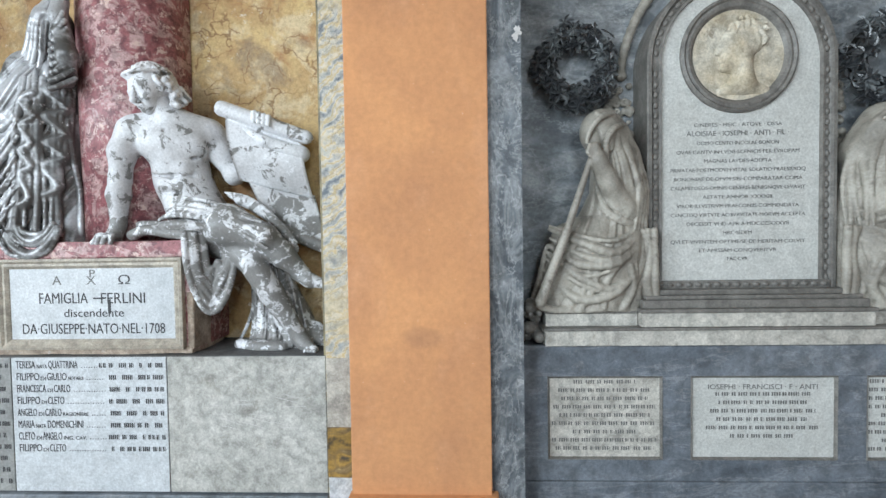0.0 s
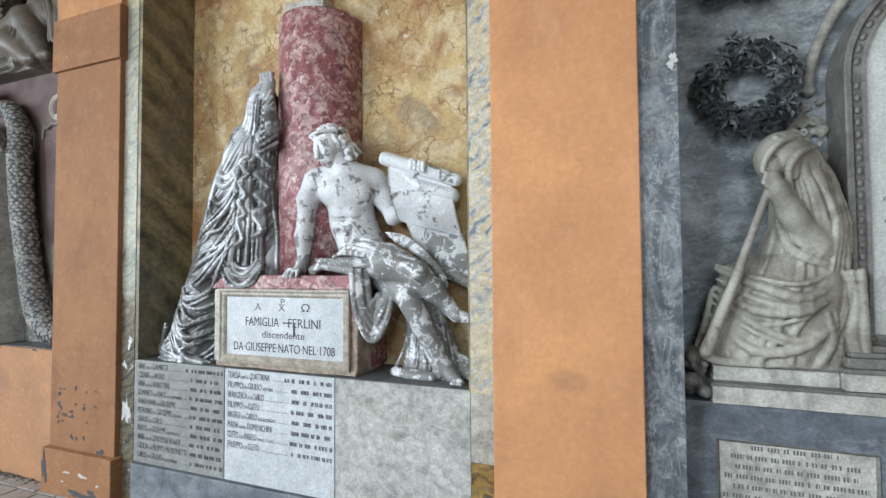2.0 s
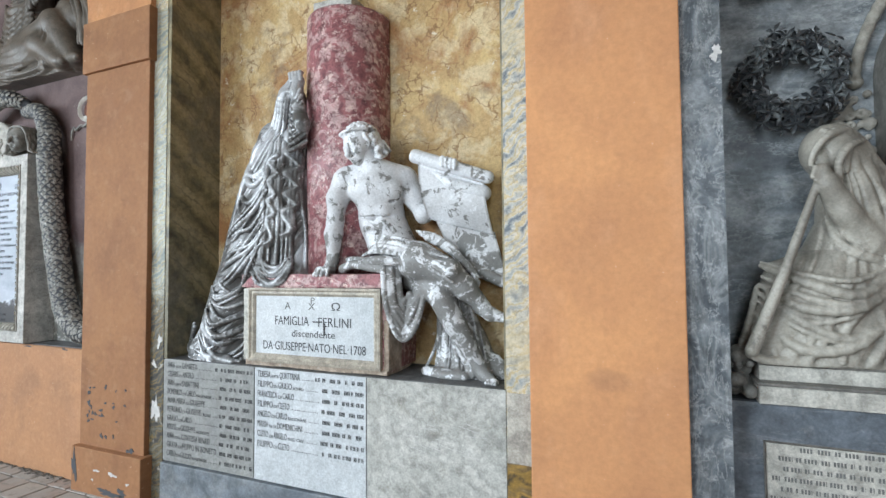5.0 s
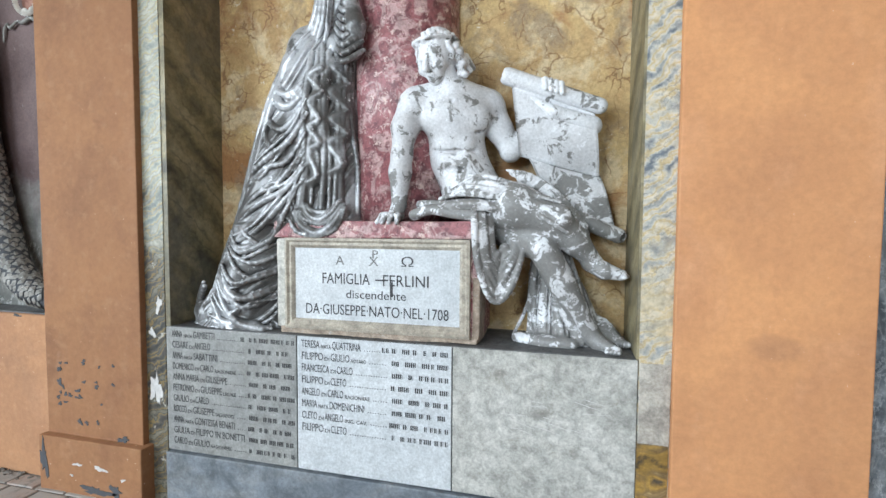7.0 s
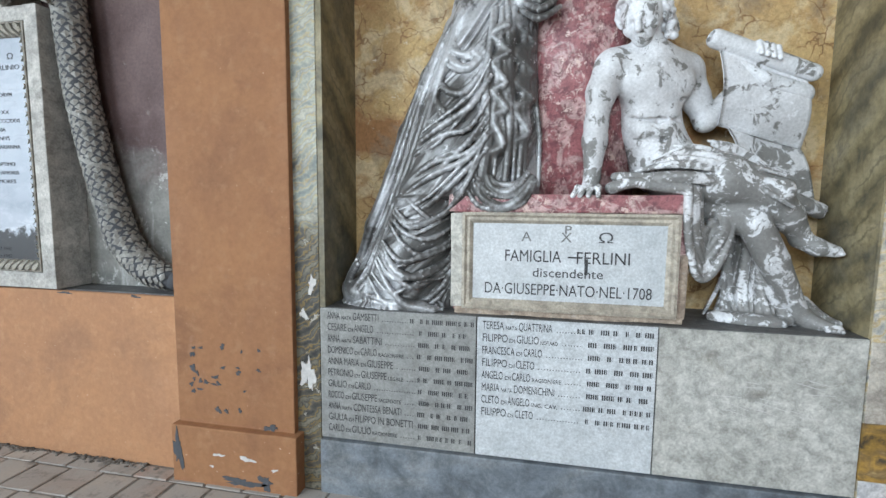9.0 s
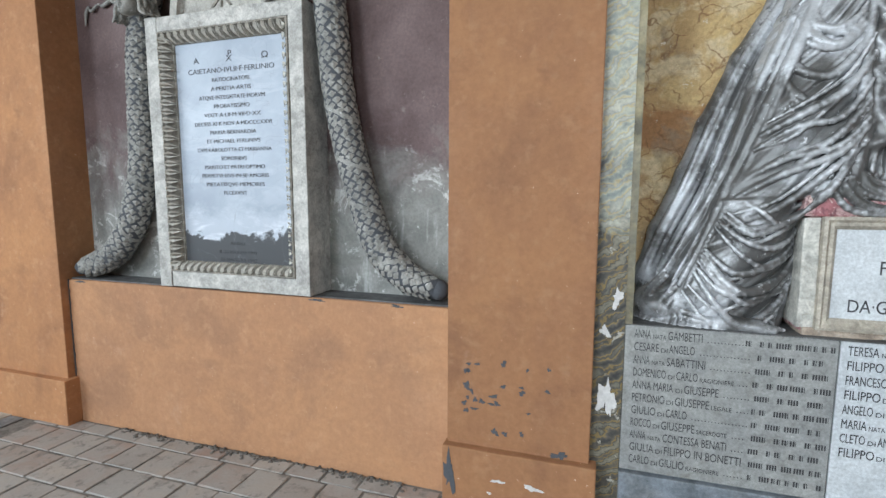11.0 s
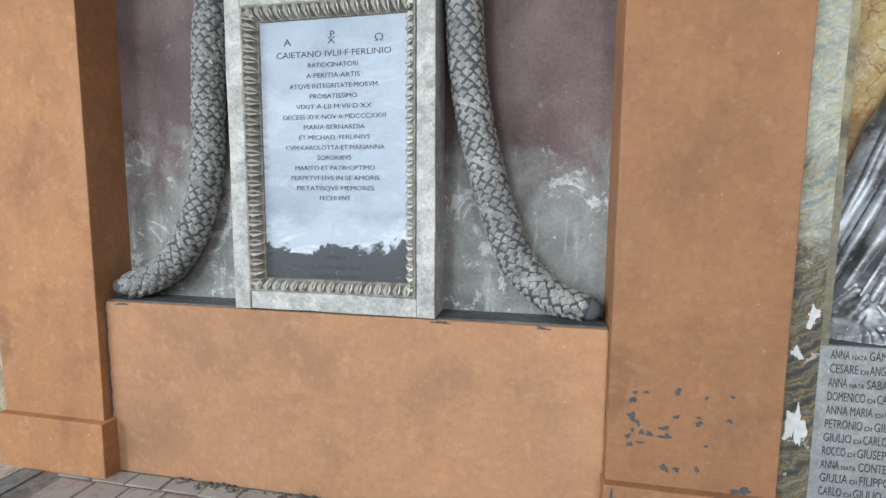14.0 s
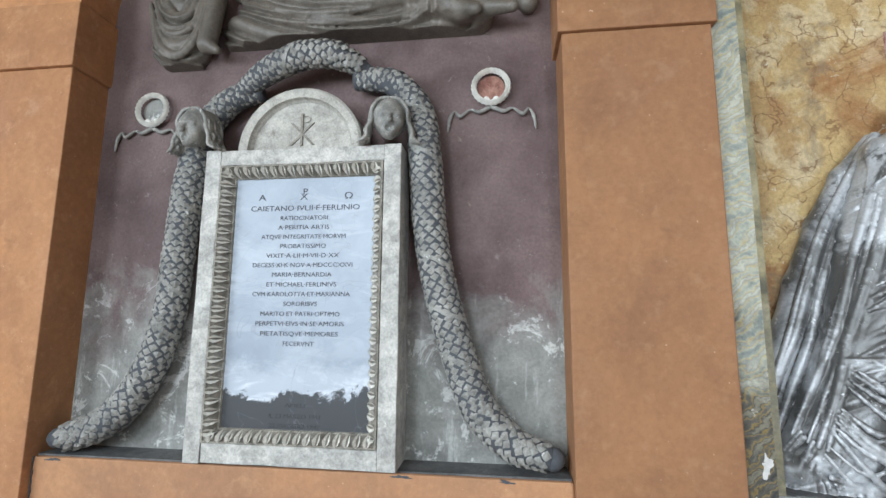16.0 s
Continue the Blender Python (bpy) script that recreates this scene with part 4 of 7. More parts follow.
pedestal = thing("pedestal", (-1.80, 2.35, 0.94), "red scagliola pedestal block with chipped edges and a framed plaque", "pedestal")
bm = rough_box(-2.305, -1.31, 2.205, 2.56, 0.955, 1.41, 0.04, 0.004, 0.008, 11)
part("block", bm, RED, pedestal)
part("cap", rough_box(-2.33, -1.305, 2.185, 2.56, 1.41, 1.49, 0.035, 0.005, 0.010, 12), RED, pedestal)
part("broken_edge", rough_box(-2.30, -1.312, 2.195, 2.50, 0.940, 0.975, 0.025, 0.007, 0.006, 13), BROKEN, pedestal, "crumbling pale plaster bottom edge")
part("bare_corner", rough_box(-2.318, -2.262, 2.197, 2.4, 0.97, 1.405, 0.03, 0.005, 0.006, 14), PALE_BASE, pedestal, "bare pale stone corner strip")
part("worn_corner", rough_box(-1.335, -1.303, 2.20, 2.36, 0.96, 1.24, 0.022, 0.005, 0.008, 15), BROKEN, pedestal, "chipped plaster corner")
plaque = part("plaque", box(-2.235, -1.365, 2.194, 2.215, 0.992, 1.395), SLAB_WHITE, pedestal, "white marble plaque")
part("plaque_frame", sweep_frame(-2.262, -1.343, 0.968, 1.41, ((0, 2.215), (0, 2.176), (0.012, 2.172), (0.022, 2.182), (0.034, 2.180), (0.046, 2.190), (0.050, 2.196))), MOULD, plaque,
     "cream marble moulding")
for body, x, z, s, w in (("A", -1.975, 1.283, 0.062, 0.045), ("P", -1.797, 1.318, 0.055, 0.028), ("X", -1.803, 1.282, 0.062, 0.048), ("\u03A9", -1.637, 1.283, 0.062, 0.058),
                         ("FAMIGLIA", -1.947, 1.192, 0.075, 0.245), ("FERLINI", -1.646, 1.190, 0.075, 0.22), ("discendente", -1.794, 1.125, 0.058, 0.30),
                         ("DA\u00B7GIUSEPPE\u00B7NATO\u00B7NEL\u00B71708", -1.80, 1.043, 0.072, 0.715)):
    lettering(plaque, body, x, 2.1935, z, s, w, LETTER_FADED if body in ("A", "P", "X") else LETTER, bold=0.0)
bm = bmesh.new()
add_box(bm, -1.722, -1.708, 2.1925, 2.1945, 1.14, 1.21)
add_box(bm, -1.795, -1.735, 2.1925, 2.1945, 1.212, 1.219)
part("cross_mark", bm, LETTER, plaque)

column = thing("column", (-1.715, 2.52, 1.49), "red-pink scagliola column shaft, cracked and mottled", "column")
bm = revolve([(0.0, 1.49), (0.285, 1.49), (0.284, 2.2), (0.280, 3.10), (0.275, 3.115), (0.0, 3.118)], (-1.765, 2.55, 0), 72)
part("shaft", bm, RED, column, smooth=True)
urn = thing("urn", (-1.74, 2.50, 3.118), "grey-white stone urn on a square pale block", "urn")
part("block", box(-1.90, -1.62, 2.33, 2.60, 3.118, 3.19, 0.006), FRAME_WHITE, urn)
part("vase", revolve([(0.0, 3.19), (0.055, 3.19), (0.06, 3.21), (0.038, 3.225), (0.036, 3.25), (0.05, 3.262), (0.052, 3.275), (0.06, 3.29), (0.09, 3.37), (0.108, 3.46), (0.112, 3.54), (0.108, 3.60),
                     (0.115, 3.61), (0.115, 3.63), (0.09, 3.66), (0.10, 3.69), (0.12, 3.71), (0.10, 3.75), (0.04, 3.80), (0.0, 3.85)], (-1.76, 2.47, 0), 40), FRAME_WHITE, urn, smooth=True)

# ---- statues of the family monument ----
def sheet(a, b, c, d, bow, thick=0.012, nu=20, nv=14, waves=0.0):
    """A curved slab between the corners a-b (top) and c-d (bottom)."""
    V, F = [], []
    a, b, c, d = (np.array(p, float) for p in (a, b, c, d))
    n = np.cross(b - a, c - a)
    n /= np.linalg.norm(n)
    n = n if n[1] < 0 else -n
    for side in (0, 1):
        for j in range(nv + 1):
            for i in range(nu + 1):
                u, v = i / nu, j / nv
                p = (a * (1 - u) + b * u) * (1 - v) + (c * (1 - u) + d * u) * v
                p = p + n * (bow * math.sin(math.pi * v) + waves * math.sin(7 * u + 5 * v) - side * thick)
                V.append(p)
    m = (nu + 1) * (nv + 1)
    idx = lambda s, i, j: s * m + j * (nu + 1) + i
    for j in range(nv):
        for i in range(nu):
            F.append((idx(0, i, j), idx(0, i, j + 1), idx(0, i + 1, j + 1), idx(0, i + 1, j)))
            F.append((idx(1, i, j), idx(1, i + 1, j), idx(1, i + 1, j + 1), idx(1, i, j + 1)))
    for j in range(nv):
        for i in (0, nu):
            F.append((idx(0, i, j), idx(0, i, j + 1), idx(1, i, j + 1), idx(1, i, j)))
    for i in range(nu):
        for j in (0, nv):
            F.append((idx(0, i, j), idx(1, i, j), idx(1, i + 1, j), idx(0, i + 1, j)))
    return V, F


def carve_head(sc, c, r, yaw, pitch, roll=0.0, hair=0, seed=1, beard=False):
    """A stylised stone head; yaw turns it to the side, pitch bows it."""
    M = Matrix.Rotation(radians(yaw), 3, "Z") @ Matrix.Rotation(radians(pitch), 3, "X") @ Matrix.Rotation(radians(roll), 3, "Y")
    at = lambda x, y, z: tuple(np.array(c) + r * np.array(M @ Vector((x, y, z))))
    sc.ball(at(0, 0.12, 0.18), (0.82 * r, 0.95 * r, 0.95 * r), 0.01)
    sc.limb([at(0, -0.25, 0.1), at(0, -0.36, -0.55)], [0.66 * r, 0.45 * r], 0.02)
    sc.ball(at(0, -0.62, -0.72), (0.26 * r,) * 3, 0.02)
    for s in (-1, 1):
        sc.ball(at(0.33 * s, -0.98, 0.02), (0.25 * r, 0.25 * r, 0.17 * r), 0.006, cut=True)
        sc.ball(at(0.33 * s, -0.76, 0.0), (0.15 * r, 0.11 * r, 0.09 * r), 0.004)
        sc.limb([at(0.1 * s, -0.88, 0.16), at(0.5 * s, -0.74, 0.15)], [0.09 * r, 0.06 * r], 0.010)
        sc.ball(at(0.42 * s, -0.62, -0.28), (0.22 * r, 0.2 * r, 0.2 * r), 0.03)
    sc.limb([at(0, -0.86, 0.12), at(0, -1.06, -0.26)], [0.09 * r, 0.15 * r], 0.010)
    sc.limb([at(-0.16, -0.86, -0.52), at(0, -0.92, -0.49), at(0.16, -0.86, -0.52)], [0.05 * r, 0.08 * r, 0.05 * r], 0.006)
    sc.limb([at(-0.12, -0.86, -0.60), at(0.12, -0.86, -0.60)], [0.07 * r, 0.07 * r], 0.006)
    rnd = random.Random(seed)
    for i in range(hair):
        a, b = rnd.uniform(0.1, math.pi - 0.1), rnd.uniform(-0.15, 1.1)
        side = math.cos(a)
        p = (0.92 * side, 0.1 + 0.95 * math.sin(a) * rnd.uniform(-0.55, 1.0), 0.35 + 0.75 * math.sin(b) * (1 - 0.3 * abs(side)))
        if p[1] < -0.35 and p[2] < 0.55:
            p = (p[0], p[1] + 0.3, 0.75)
        s2 = rnd.uniform(0.12, 0.2)
        sc.limb([at(*p), at(p[0] * 1.12, p[1] + 0.1, p[2] - 0.28)], [s2 * r, 0.7 * s2 * r], 0.006)
    return at


def fan(sc, start0, start1, end0, end1, n, mid, r0, r1, seed, depth, k=0.012, sag=0.0, cut=False):
    """n folds that run from one edge to another; mid moves their middles, depth(x, z) gives the surface they lie on."""
    rnd = random.Random(seed)
    for i in range(n):
        u = (i + rnd.uniform(-0.2, 0.2)) / max(n - 1, 1)
        a = [start0[j] * (1 - u) + start1[j] * u for j in (0, 1)]
        b = [end0[j] * (1 - u) + end1[j] * u for j in (0, 1)]
        pts = []
        for s in (0, 0.25, 0.5, 0.75, 1.0):
            w = math.sin(math.pi * s)
            x = a[0] + (b[0] - a[0]) * s + mid[0] * w + rnd.uniform(-0.008, 0.008)
            z = a[1] + (b[1] - a[1]) * s + mid[1] * w - sag * w * math.sin(math.pi * u)
            pts.append((x, depth(x, z) - rnd.uniform(0.0, 0.008), z))
        rr = rnd.uniform(0.75, 1.3)
        sc.curve(pts, [r0 * rr * 0.6, r0 * rr, (r0 + r1) / 2 * rr, r1 * rr, r1 * rr * 0.8], k, cut)


def surface(rows):
    z, xl, xr, yc, dp = (np.array(c, float) for c in zip(*rows))

    def at(x, zz):
        l, r, c, d = (float(np.interp(zz, z, v)) for v in (xl, xr, yc, dp))
        u = min(max((x - (l + r) / 2) / ((r - l) / 2), -0.97), 0.97)
        return c - d * math.sqrt(1 - u * u)
    return at


def drape(sc, A, B, n, r, depth, seed, k=0.011, lift=0.004, jitter=0.006, taper=0.5):
    """n folds laid over a surface, each between two guide lines A and B of (x, z); depth(x, z) is the surface."""
    rnd = random.Random(seed)
    for i in range(n):
        u = min(max((i + rnd.uniform(-0.28, 0.28)) / max(n - 1, 1), 0.0), 1.0)
        rr = r * (rnd.uniform(0.95, 1.35) if i % 2 else rnd.uniform(0.6, 0.95))
        a, b = rnd.uniform(-0.12, 0.12), rnd.uniform(-0.08, 0.08)
        pts, radii = [], []
        for j, (p, q) in enumerate(zip(A, B)):
            w = min(max(u + a * math.sin(1.7 * j + seed) + b, -0.05), 1.05)
            x = p[0] + (q[0] - p[0]) * w + rnd.uniform(-jitter, jitter)
            z = p[1] + (q[1] - p[1]) * w + rnd.uniform(-jitter, jitter)
            pts.append((x, depth(x, z) - lift + rnd.uniform(-0.003, 0.003), z))
            end = min(j, len(A) - 1 - j) / max((len(A) - 1) / 2, 1)
            radii.append(rr * (taper + (1 - taper) * min(1.0, end * 1.6)))
        sc.curve(pts, radii, k)


def cascade(sc, x0, z0, z1, width, depth, seed):
    """The folded edge of a mantle, falling in zigzag pleats."""
    rnd = random.Random(seed)
    z, side, line = z0, 1, []
    while z > z1:
        w = width * rnd.uniform(0.7, 1.15)
        x = x0 + (w if side > 0 else -0.75 * w) + rnd.uniform(-0.004, 0.004)
        line.append((x, depth(x, z) - (0.034 if side > 0 else 0.014), z))
        if side > 0:
            sc.curve([(x, depth(x, z) - 0.018, z), (x - 0.004, depth(x, z + 0.05) - 0.016, z + 0.06), (x - 0.012, depth(x, z + 0.1) - 0.008, z + 0.13)], [0.013, 0.012, 0.006], 0.006)
        z -= (0.040 if side > 0 else 0.088) * rnd.uniform(0.75, 1.3)
        side = -side
    sc.curve(line, [0.0095] * len(line), 0.003)
    sc.curve([(p[0] * 0.7 + x0 * 0.3, p[1] + 0.020, p[2]) for p in line], [0.022] * len(line), 0.014)


def mourning_woman():
    sc = Sculpt((-3.0, 2.08, 0.925), (-1.78, 2.60, 2.80), 0.0042)
    body = ((0.94, -2.86, -2.33, 2.39, 0.17), (1.10, -2.80, -2.325, 2.38, 0.185), (1.30, -2.70, -2.32, 2.37, 0.185), (1.47, -2.635, -2.31, 2.37, 0.18), (1.485, -2.63, -1.915, 2.36, 0.175),
            (1.75, -2.555, -1.92, 2.36, 0.165), (1.95, -2.50, -1.935, 2.37, 0.16), (2.12, -2.445, -1.945, 2.375, 0.15), (2.32, -2.36, -1.95, 2.39, 0.14),
            (2.42, -2.29, -1.96, 2.40, 0.11), (2.52, -2.20, -2.02, 2.41, 0.08))
    front = surface(body)
    sc.robe(body, 13, 0.016, 0.0, 0.02, 1.3, 0.85, rays(-1.93, 2.80, 15, 0.35))
    # the leg under the cloth
    sc.limb([(-2.36, 2.33, 1.78), (-2.46, 2.335, 1.45), (-2.56, 2.36, 1.10)], [0.10, 0.115, 0.10], 0.08)
    leg = lambda x, z: front(x, z) - 0.018
    # mantle that falls down the back
    drape(sc, ((-2.30, 2.46), (-2.40, 2.20), (-2.50, 1.90), (-2.60, 1.58), (-2.71, 1.32), (-2.80, 1.14)), ((-2.22, 2.44), (-2.34, 2.12), (-2.44, 1.82), (-2.53, 1.54), (-2.63, 1.30), (-2.71, 1.10)),
          6, 0.0155, lambda x, z: front(x, z) + 0.006, 3, 0.005, 0.013)
    # the mantle behind, spread against the wall
    sc.limb([(-2.24, 2.47, 2.50), (-2.36, 2.50, 2.32), (-2.48, 2.51, 2.08), (-2.60, 2.51, 1.80), (-2.67, 2.51, 1.58), (-2.78, 2.50, 1.32), (-2.84, 2.48, 1.12), (-2.84, 2.46, 0.98)],
            [0.03, 0.05, 0.06, 0.06, 0.065, 0.06, 0.055, 0.05], 0.03)
    drape(sc, ((-2.24, 2.52), (-2.49, 2.12), (-2.62, 1.80), (-2.70, 1.56), (-2.80, 1.32), (-2.865, 1.14)), ((-2.20, 2.50), (-2.41, 2.10), (-2.53, 1.78), (-2.60, 1.54), (-2.70, 1.30), (-2.78, 1.12)),
          5, 0.019, lambda x, z: 2.44, 29, 0.006, 0.0, taper=0.8)
    # hollow folds under the raised elbow
    sc.ball((-2.28, front(-2.28, 2.27) + 0.035, 2.27), (0.058, 0.055, 0.085), 0.03, (0, 14, 0))
    drape(sc, ((-2.33, 2.26), (-2.305, 2.17), (-2.24, 2.14), (-2.17, 2.20)), ((-2.43, 1.98), (-2.37, 1.85), (-2.27, 1.83), (-2.17, 2.02)), 9, 0.0125, front, 5, 0.006, 0.008)
    # folds drawn across the thigh
    drape(sc, ((-2.15, 2.06), (-2.23, 1.92), (-2.36, 1.82), (-2.47, 1.76)), ((-2.15, 1.64), (-2.25, 1.55), (-2.42, 1.45), (-2.58, 1.36)), 10, 0.011, leg, 7, 0.008, 0.005)
    # nested folds that hang round the shin
    drape(sc, ((-2.17, 1.72), (-2.25, 1.54), (-2.36, 1.42), (-2.48, 1.40), (-2.57, 1.47)), ((-2.31, 1.16), (-2.38, 1.02), (-2.50, 0.965), (-2.62, 0.98), (-2.72, 1.10)), 17, 0.0115, leg, 11, 0.006, 0.006)
    # upright folds of the front
    drape(sc, ((-2.16, 2.30), (-2.185, 2.02), (-2.20, 1.76), (-2.25, 1.50)), ((-1.955, 2.30), (-1.945, 2.0), (-1.95, 1.76), (-1.945, 1.53)), 11, 0.0145, front, 13, 0.005, 0.010, taper=0.8)
    drape(sc, ((-2.19, 1.58), (-2.26, 1.36), (-2.31, 1.16), (-2.37, 0.96)), ((-2.21, 1.50), (-2.29, 1.30), (-2.325, 1.12), (-2.33, 0.955)), 5, 0.013, front, 15, 0.005, 0.010, taper=0.9)
    cascade(sc, -2.115, 2.22, 1.58, 0.040, front, 8)
    cascade(sc, -2.015, 2.28, 1.70, 0.046, front, 9)
    # swag lying over the pedestal
    drape(sc, ((-2.25, 1.54), (-2.19, 1.45), (-2.085, 1.418), (-1.99, 1.46), (-1.945, 1.55)), ((-2.15, 1.57), (-2.12, 1.54), (-2.07, 1.525), (-2.02, 1.54), (-1.98, 1.58)), 7, 0.0145,
          lambda x, z: 2.182 + 0.10 * max(z - 1.43, 0), 17, 0.005, 0.006, 0.003, 0.8)
    # train, gathered hem and foot
    sc.ball((-2.80, 2.35, 0.99), (0.115, 0.12, 0.09), 0.03, (0, 20, 0))
    sc.robe(((0.935, -2.92, -2.33, 2.35, 0.165), (0.965, -2.88, -2.34, 2.36, 0.145), (1.02, -2.85, -2.42, 2.37, 0.10)), 13, 0.016, 0.6, 0.02, 1.9)
    drape(sc, ((-2.80, 1.16), (-2.865, 1.06), (-2.88, 0.955)), ((-2.66, 1.04), (-2.71, 0.99), (-2.73, 0.945)), 7, 0.013, lambda x, z: 2.25 + 0.5 * abs(x + 2.78), 19, 0.004, 0.008, taper=0.9)
    drape(sc, ((-2.72, 1.00), (-2.60, 0.965), (-2.46, 0.975)), ((-2.70, 0.95), (-2.56, 0.945), (-2.36, 0.945)), 5, 0.011, lambda x, z: 2.205, 21, 0.004, 0.004, taper=0.8)
    sc.limb([(-2.58, 2.22, 0.962), (-2.45, 2.195, 0.952), (-2.40, 2.185, 0.948)], [0.036, 0.028, 0.018], 0.015)
    # shoulders, arms and hands raised to the face
    sc.ball((-2.22, 2.38, 2.38), (0.12, 0.11, 0.10), 0.04)
    sc.limb([(-2.05, 2.32, 2.36), (-1.93, 2.24, 2.30), (-1.90, 2.22, 2.40), (-1.96, 2.25, 2.60)], [0.055, 0.046, 0.044, 0.036], 0.02)
    for i in range(9):
        z = 2.24 + 0.040 * i
        sc.curve([(-2.03, 2.27, z + 0.06), (-1.945, 2.176 + 0.005 * i, z - 0.015), (-1.862 - 0.006 * i, 2.22, z + 0.045)], [0.009, 0.015, 0.010], 0.003)
    sc.limb([(-1.965, 2.25, 2.60), (-1.955, 2.26, 2.68)], [0.04, 0.036], 0.02)
    for i in range(4):
        x = -2.0 + 0.024 * i
        sc.limb([(x, 2.245, 2.68), (x - 0.01, 2.25, 2.725), (x - 0.02, 2.28, 2.735)], [0.014, 0.014, 0.012], 0.004)
    # bowed head under a veil
    sc.limb([(-2.10, 2.38, 2.42), (-2.09, 2.36, 2.58)], [0.085, 0.09], 0.03)
    sc.ball((-2.07, 2.34, 2.60), (0.085, 0.095, 0.105), 0.02)
    sc.ball((-2.035, 2.25, 2.53), (0.05, 0.035, 0.08), 0.014, cut=True)
    drape(sc, ((-2.04, 2.70), (-2.11, 2.60), (-2.17, 2.46), (-2.30, 2.33)), ((-2.01, 2.70), (-2.055, 2.58), (-2.07, 2.44), (-2.12, 2.30)), 7, 0.0145, lambda x, z: 2.262 + 0.30 * abs(x + 2.08), 23, 0.004, 0.0)
    sc.limb([(-2.035, 2.25, 2.60), (-2.04, 2.25, 2.46), (-2.05, 2.24, 2.36)], [0.018, 0.028, 0.012], 0.006, True)
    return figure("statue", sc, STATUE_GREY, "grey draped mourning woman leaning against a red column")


def seated_youth():
    sc = Sculpt((-1.86, 2.08, 0.925), (-0.60, 2.60, 2.46), 0.0050)
    # torso
    sc.limb([(-1.46, 2.37, 1.98), (-1.45, 2.40, 1.80), (-1.38, 2.40, 1.64)], [0.145, 0.125, 0.145], 0.05)
    sc.ball((-1.53, 2.30, 1.985), (0.105, 0.07, 0.085), 0.035, (0, 8, 0))
    sc.ball((-1.375, 2.335, 1.98), (0.095, 0.07, 0.085), 0.035, (0, 8, 0))
    sc.limb([(-1.445, 2.245, 2.03), (-1.43, 2.283, 1.80), (-1.38, 2.283, 1.66)], [0.004, 0.005, 0.004], 0.022, True)
    for z in (1.90, 1.81, 1.73):
        sc.curve([(-1.55, 2.30, z + 0.012), (-1.44, 2.27, z), (-1.33, 2.32, z + 0.01)], [0.004] * 3, 0.022, True)
    sc.ball((-1.41, 2.275, 1.725), (0.010, 0.02, 0.012), 0.008, cut=True)
    for s in (-0.045, 0.045):
        for z in (1.855, 1.77):
            sc.ball((-1.44 + s, 2.30, z), (0.042, 0.035, 0.036), 0.02)
    # shoulders, neck, head
    sc.limb([(-1.62, 2.31, 2.06), (-1.46, 2.34, 2.09), (-1.31, 2.40, 2.05)], [0.07, 0.075, 0.072], 0.04)
    sc.limb([(-1.47, 2.33, 2.08), (-1.50, 2.28, 2.19)], [0.062, 0.056], 0.03)
    hc = Sculpt((-1.70, 2.10, 2.03), (-1.32, 2.46, 2.42), 0.0036)
    at = carve_head(hc, (-1.52, 2.27, 2.235), 0.108, -22, 24, -6)
    rnd = random.Random(5)
    made = 0
    while made < 150:
        d = Vector((rnd.gauss(0, 1), rnd.gauss(0, 1), rnd.gauss(0, 1))).normalized()
        if (d.y < -0.30 and d.z < 0.52) or d.z < -0.55 or (d.y < 0.2 and d.z < -0.2):
            continue
        grow = 1.04 if d.z < 0.6 else 0.98
        p = (0.86 * grow * d.x, 0.12 + 0.98 * grow * d.y, 0.18 + 0.98 * grow * d.z)
        hc.limb([at(*p), at(p[0] + rnd.uniform(-0.1, 0.1), p[1] + rnd.uniform(-0.06, 0.06), p[2] - 0.16)], [0.0125, 0.010], 0.004)
        made += 1
    hc.curve([at(0.88, 0.1, 0.62), at(0.45, -0.66, 0.86), at(-0.45, -0.66, 0.86), at(-0.88, 0.1, 0.62)], [0.008] * 4, 0.005)
    for i in range(14):
        x, y = 0.55 + 0.4 * rnd.random(), 0.35 + 0.5 * rnd.random()
        hc.ball(at(0.80 + 0.2 * rnd.random(), 0.1 + 0.4 * rnd.random(), 0.2 - 0.09 * i), (0.019, 0.019, 0.016), 0.004)
        hc.limb([at(x, y, -0.15 - 0.5 * rnd.random()), at(x + 0.12, y + 0.05, -0.55 - 0.45 * rnd.random())], [0.018, 0.012], 0.005)
    # the arm that rests on the pedestal
    sc.limb([(-1.645, 2.285, 2.04), (-1.675, 2.265, 1.93), (-1.69, 2.265, 1.80)], [0.066, 0.06, 0.047], 0.03)
    sc.limb([(-1.69, 2.265, 1.80), (-1.695, 2.255, 1.72), (-1.70, 2.255, 1.57)], [0.050, 0.052, 0.034], 0.02)
    sc.limb([(-1.70, 2.255, 1.57), (-1.71, 2.235, 1.515)], [0.034, 0.038], 0.015)
    for i, (dx, dy) in enumerate(((-0.075, -0.02), (-0.055, -0.045), (-0.03, -0.055), (0.0, -0.055))):
        sc.limb([(-1.715 + 0.012 * i, 2.225, 1.515), (-1.71 + dx * 0.7 + 0.01 * i, 2.215 + dy * 0.6, 1.52), (-1.71 + dx + 0.01 * i, 2.20 + dy * 0.55, 1.485)], [0.016, 0.014, 0.011], 0.006)
    # the arm behind the scroll
    sc.limb([(-1.29, 2.41, 2.03), (-1.25, 2.43, 1.93), (-1.20, 2.44, 1.83)], [0.066, 0.058, 0.048], 0.03)
    sc.limb([(-1.20, 2.44, 1.83), (-1.12, 2.44, 1.90), (-1.04, 2.42, 2.05)], [0.05, 0.046, 0.034], 0.02)
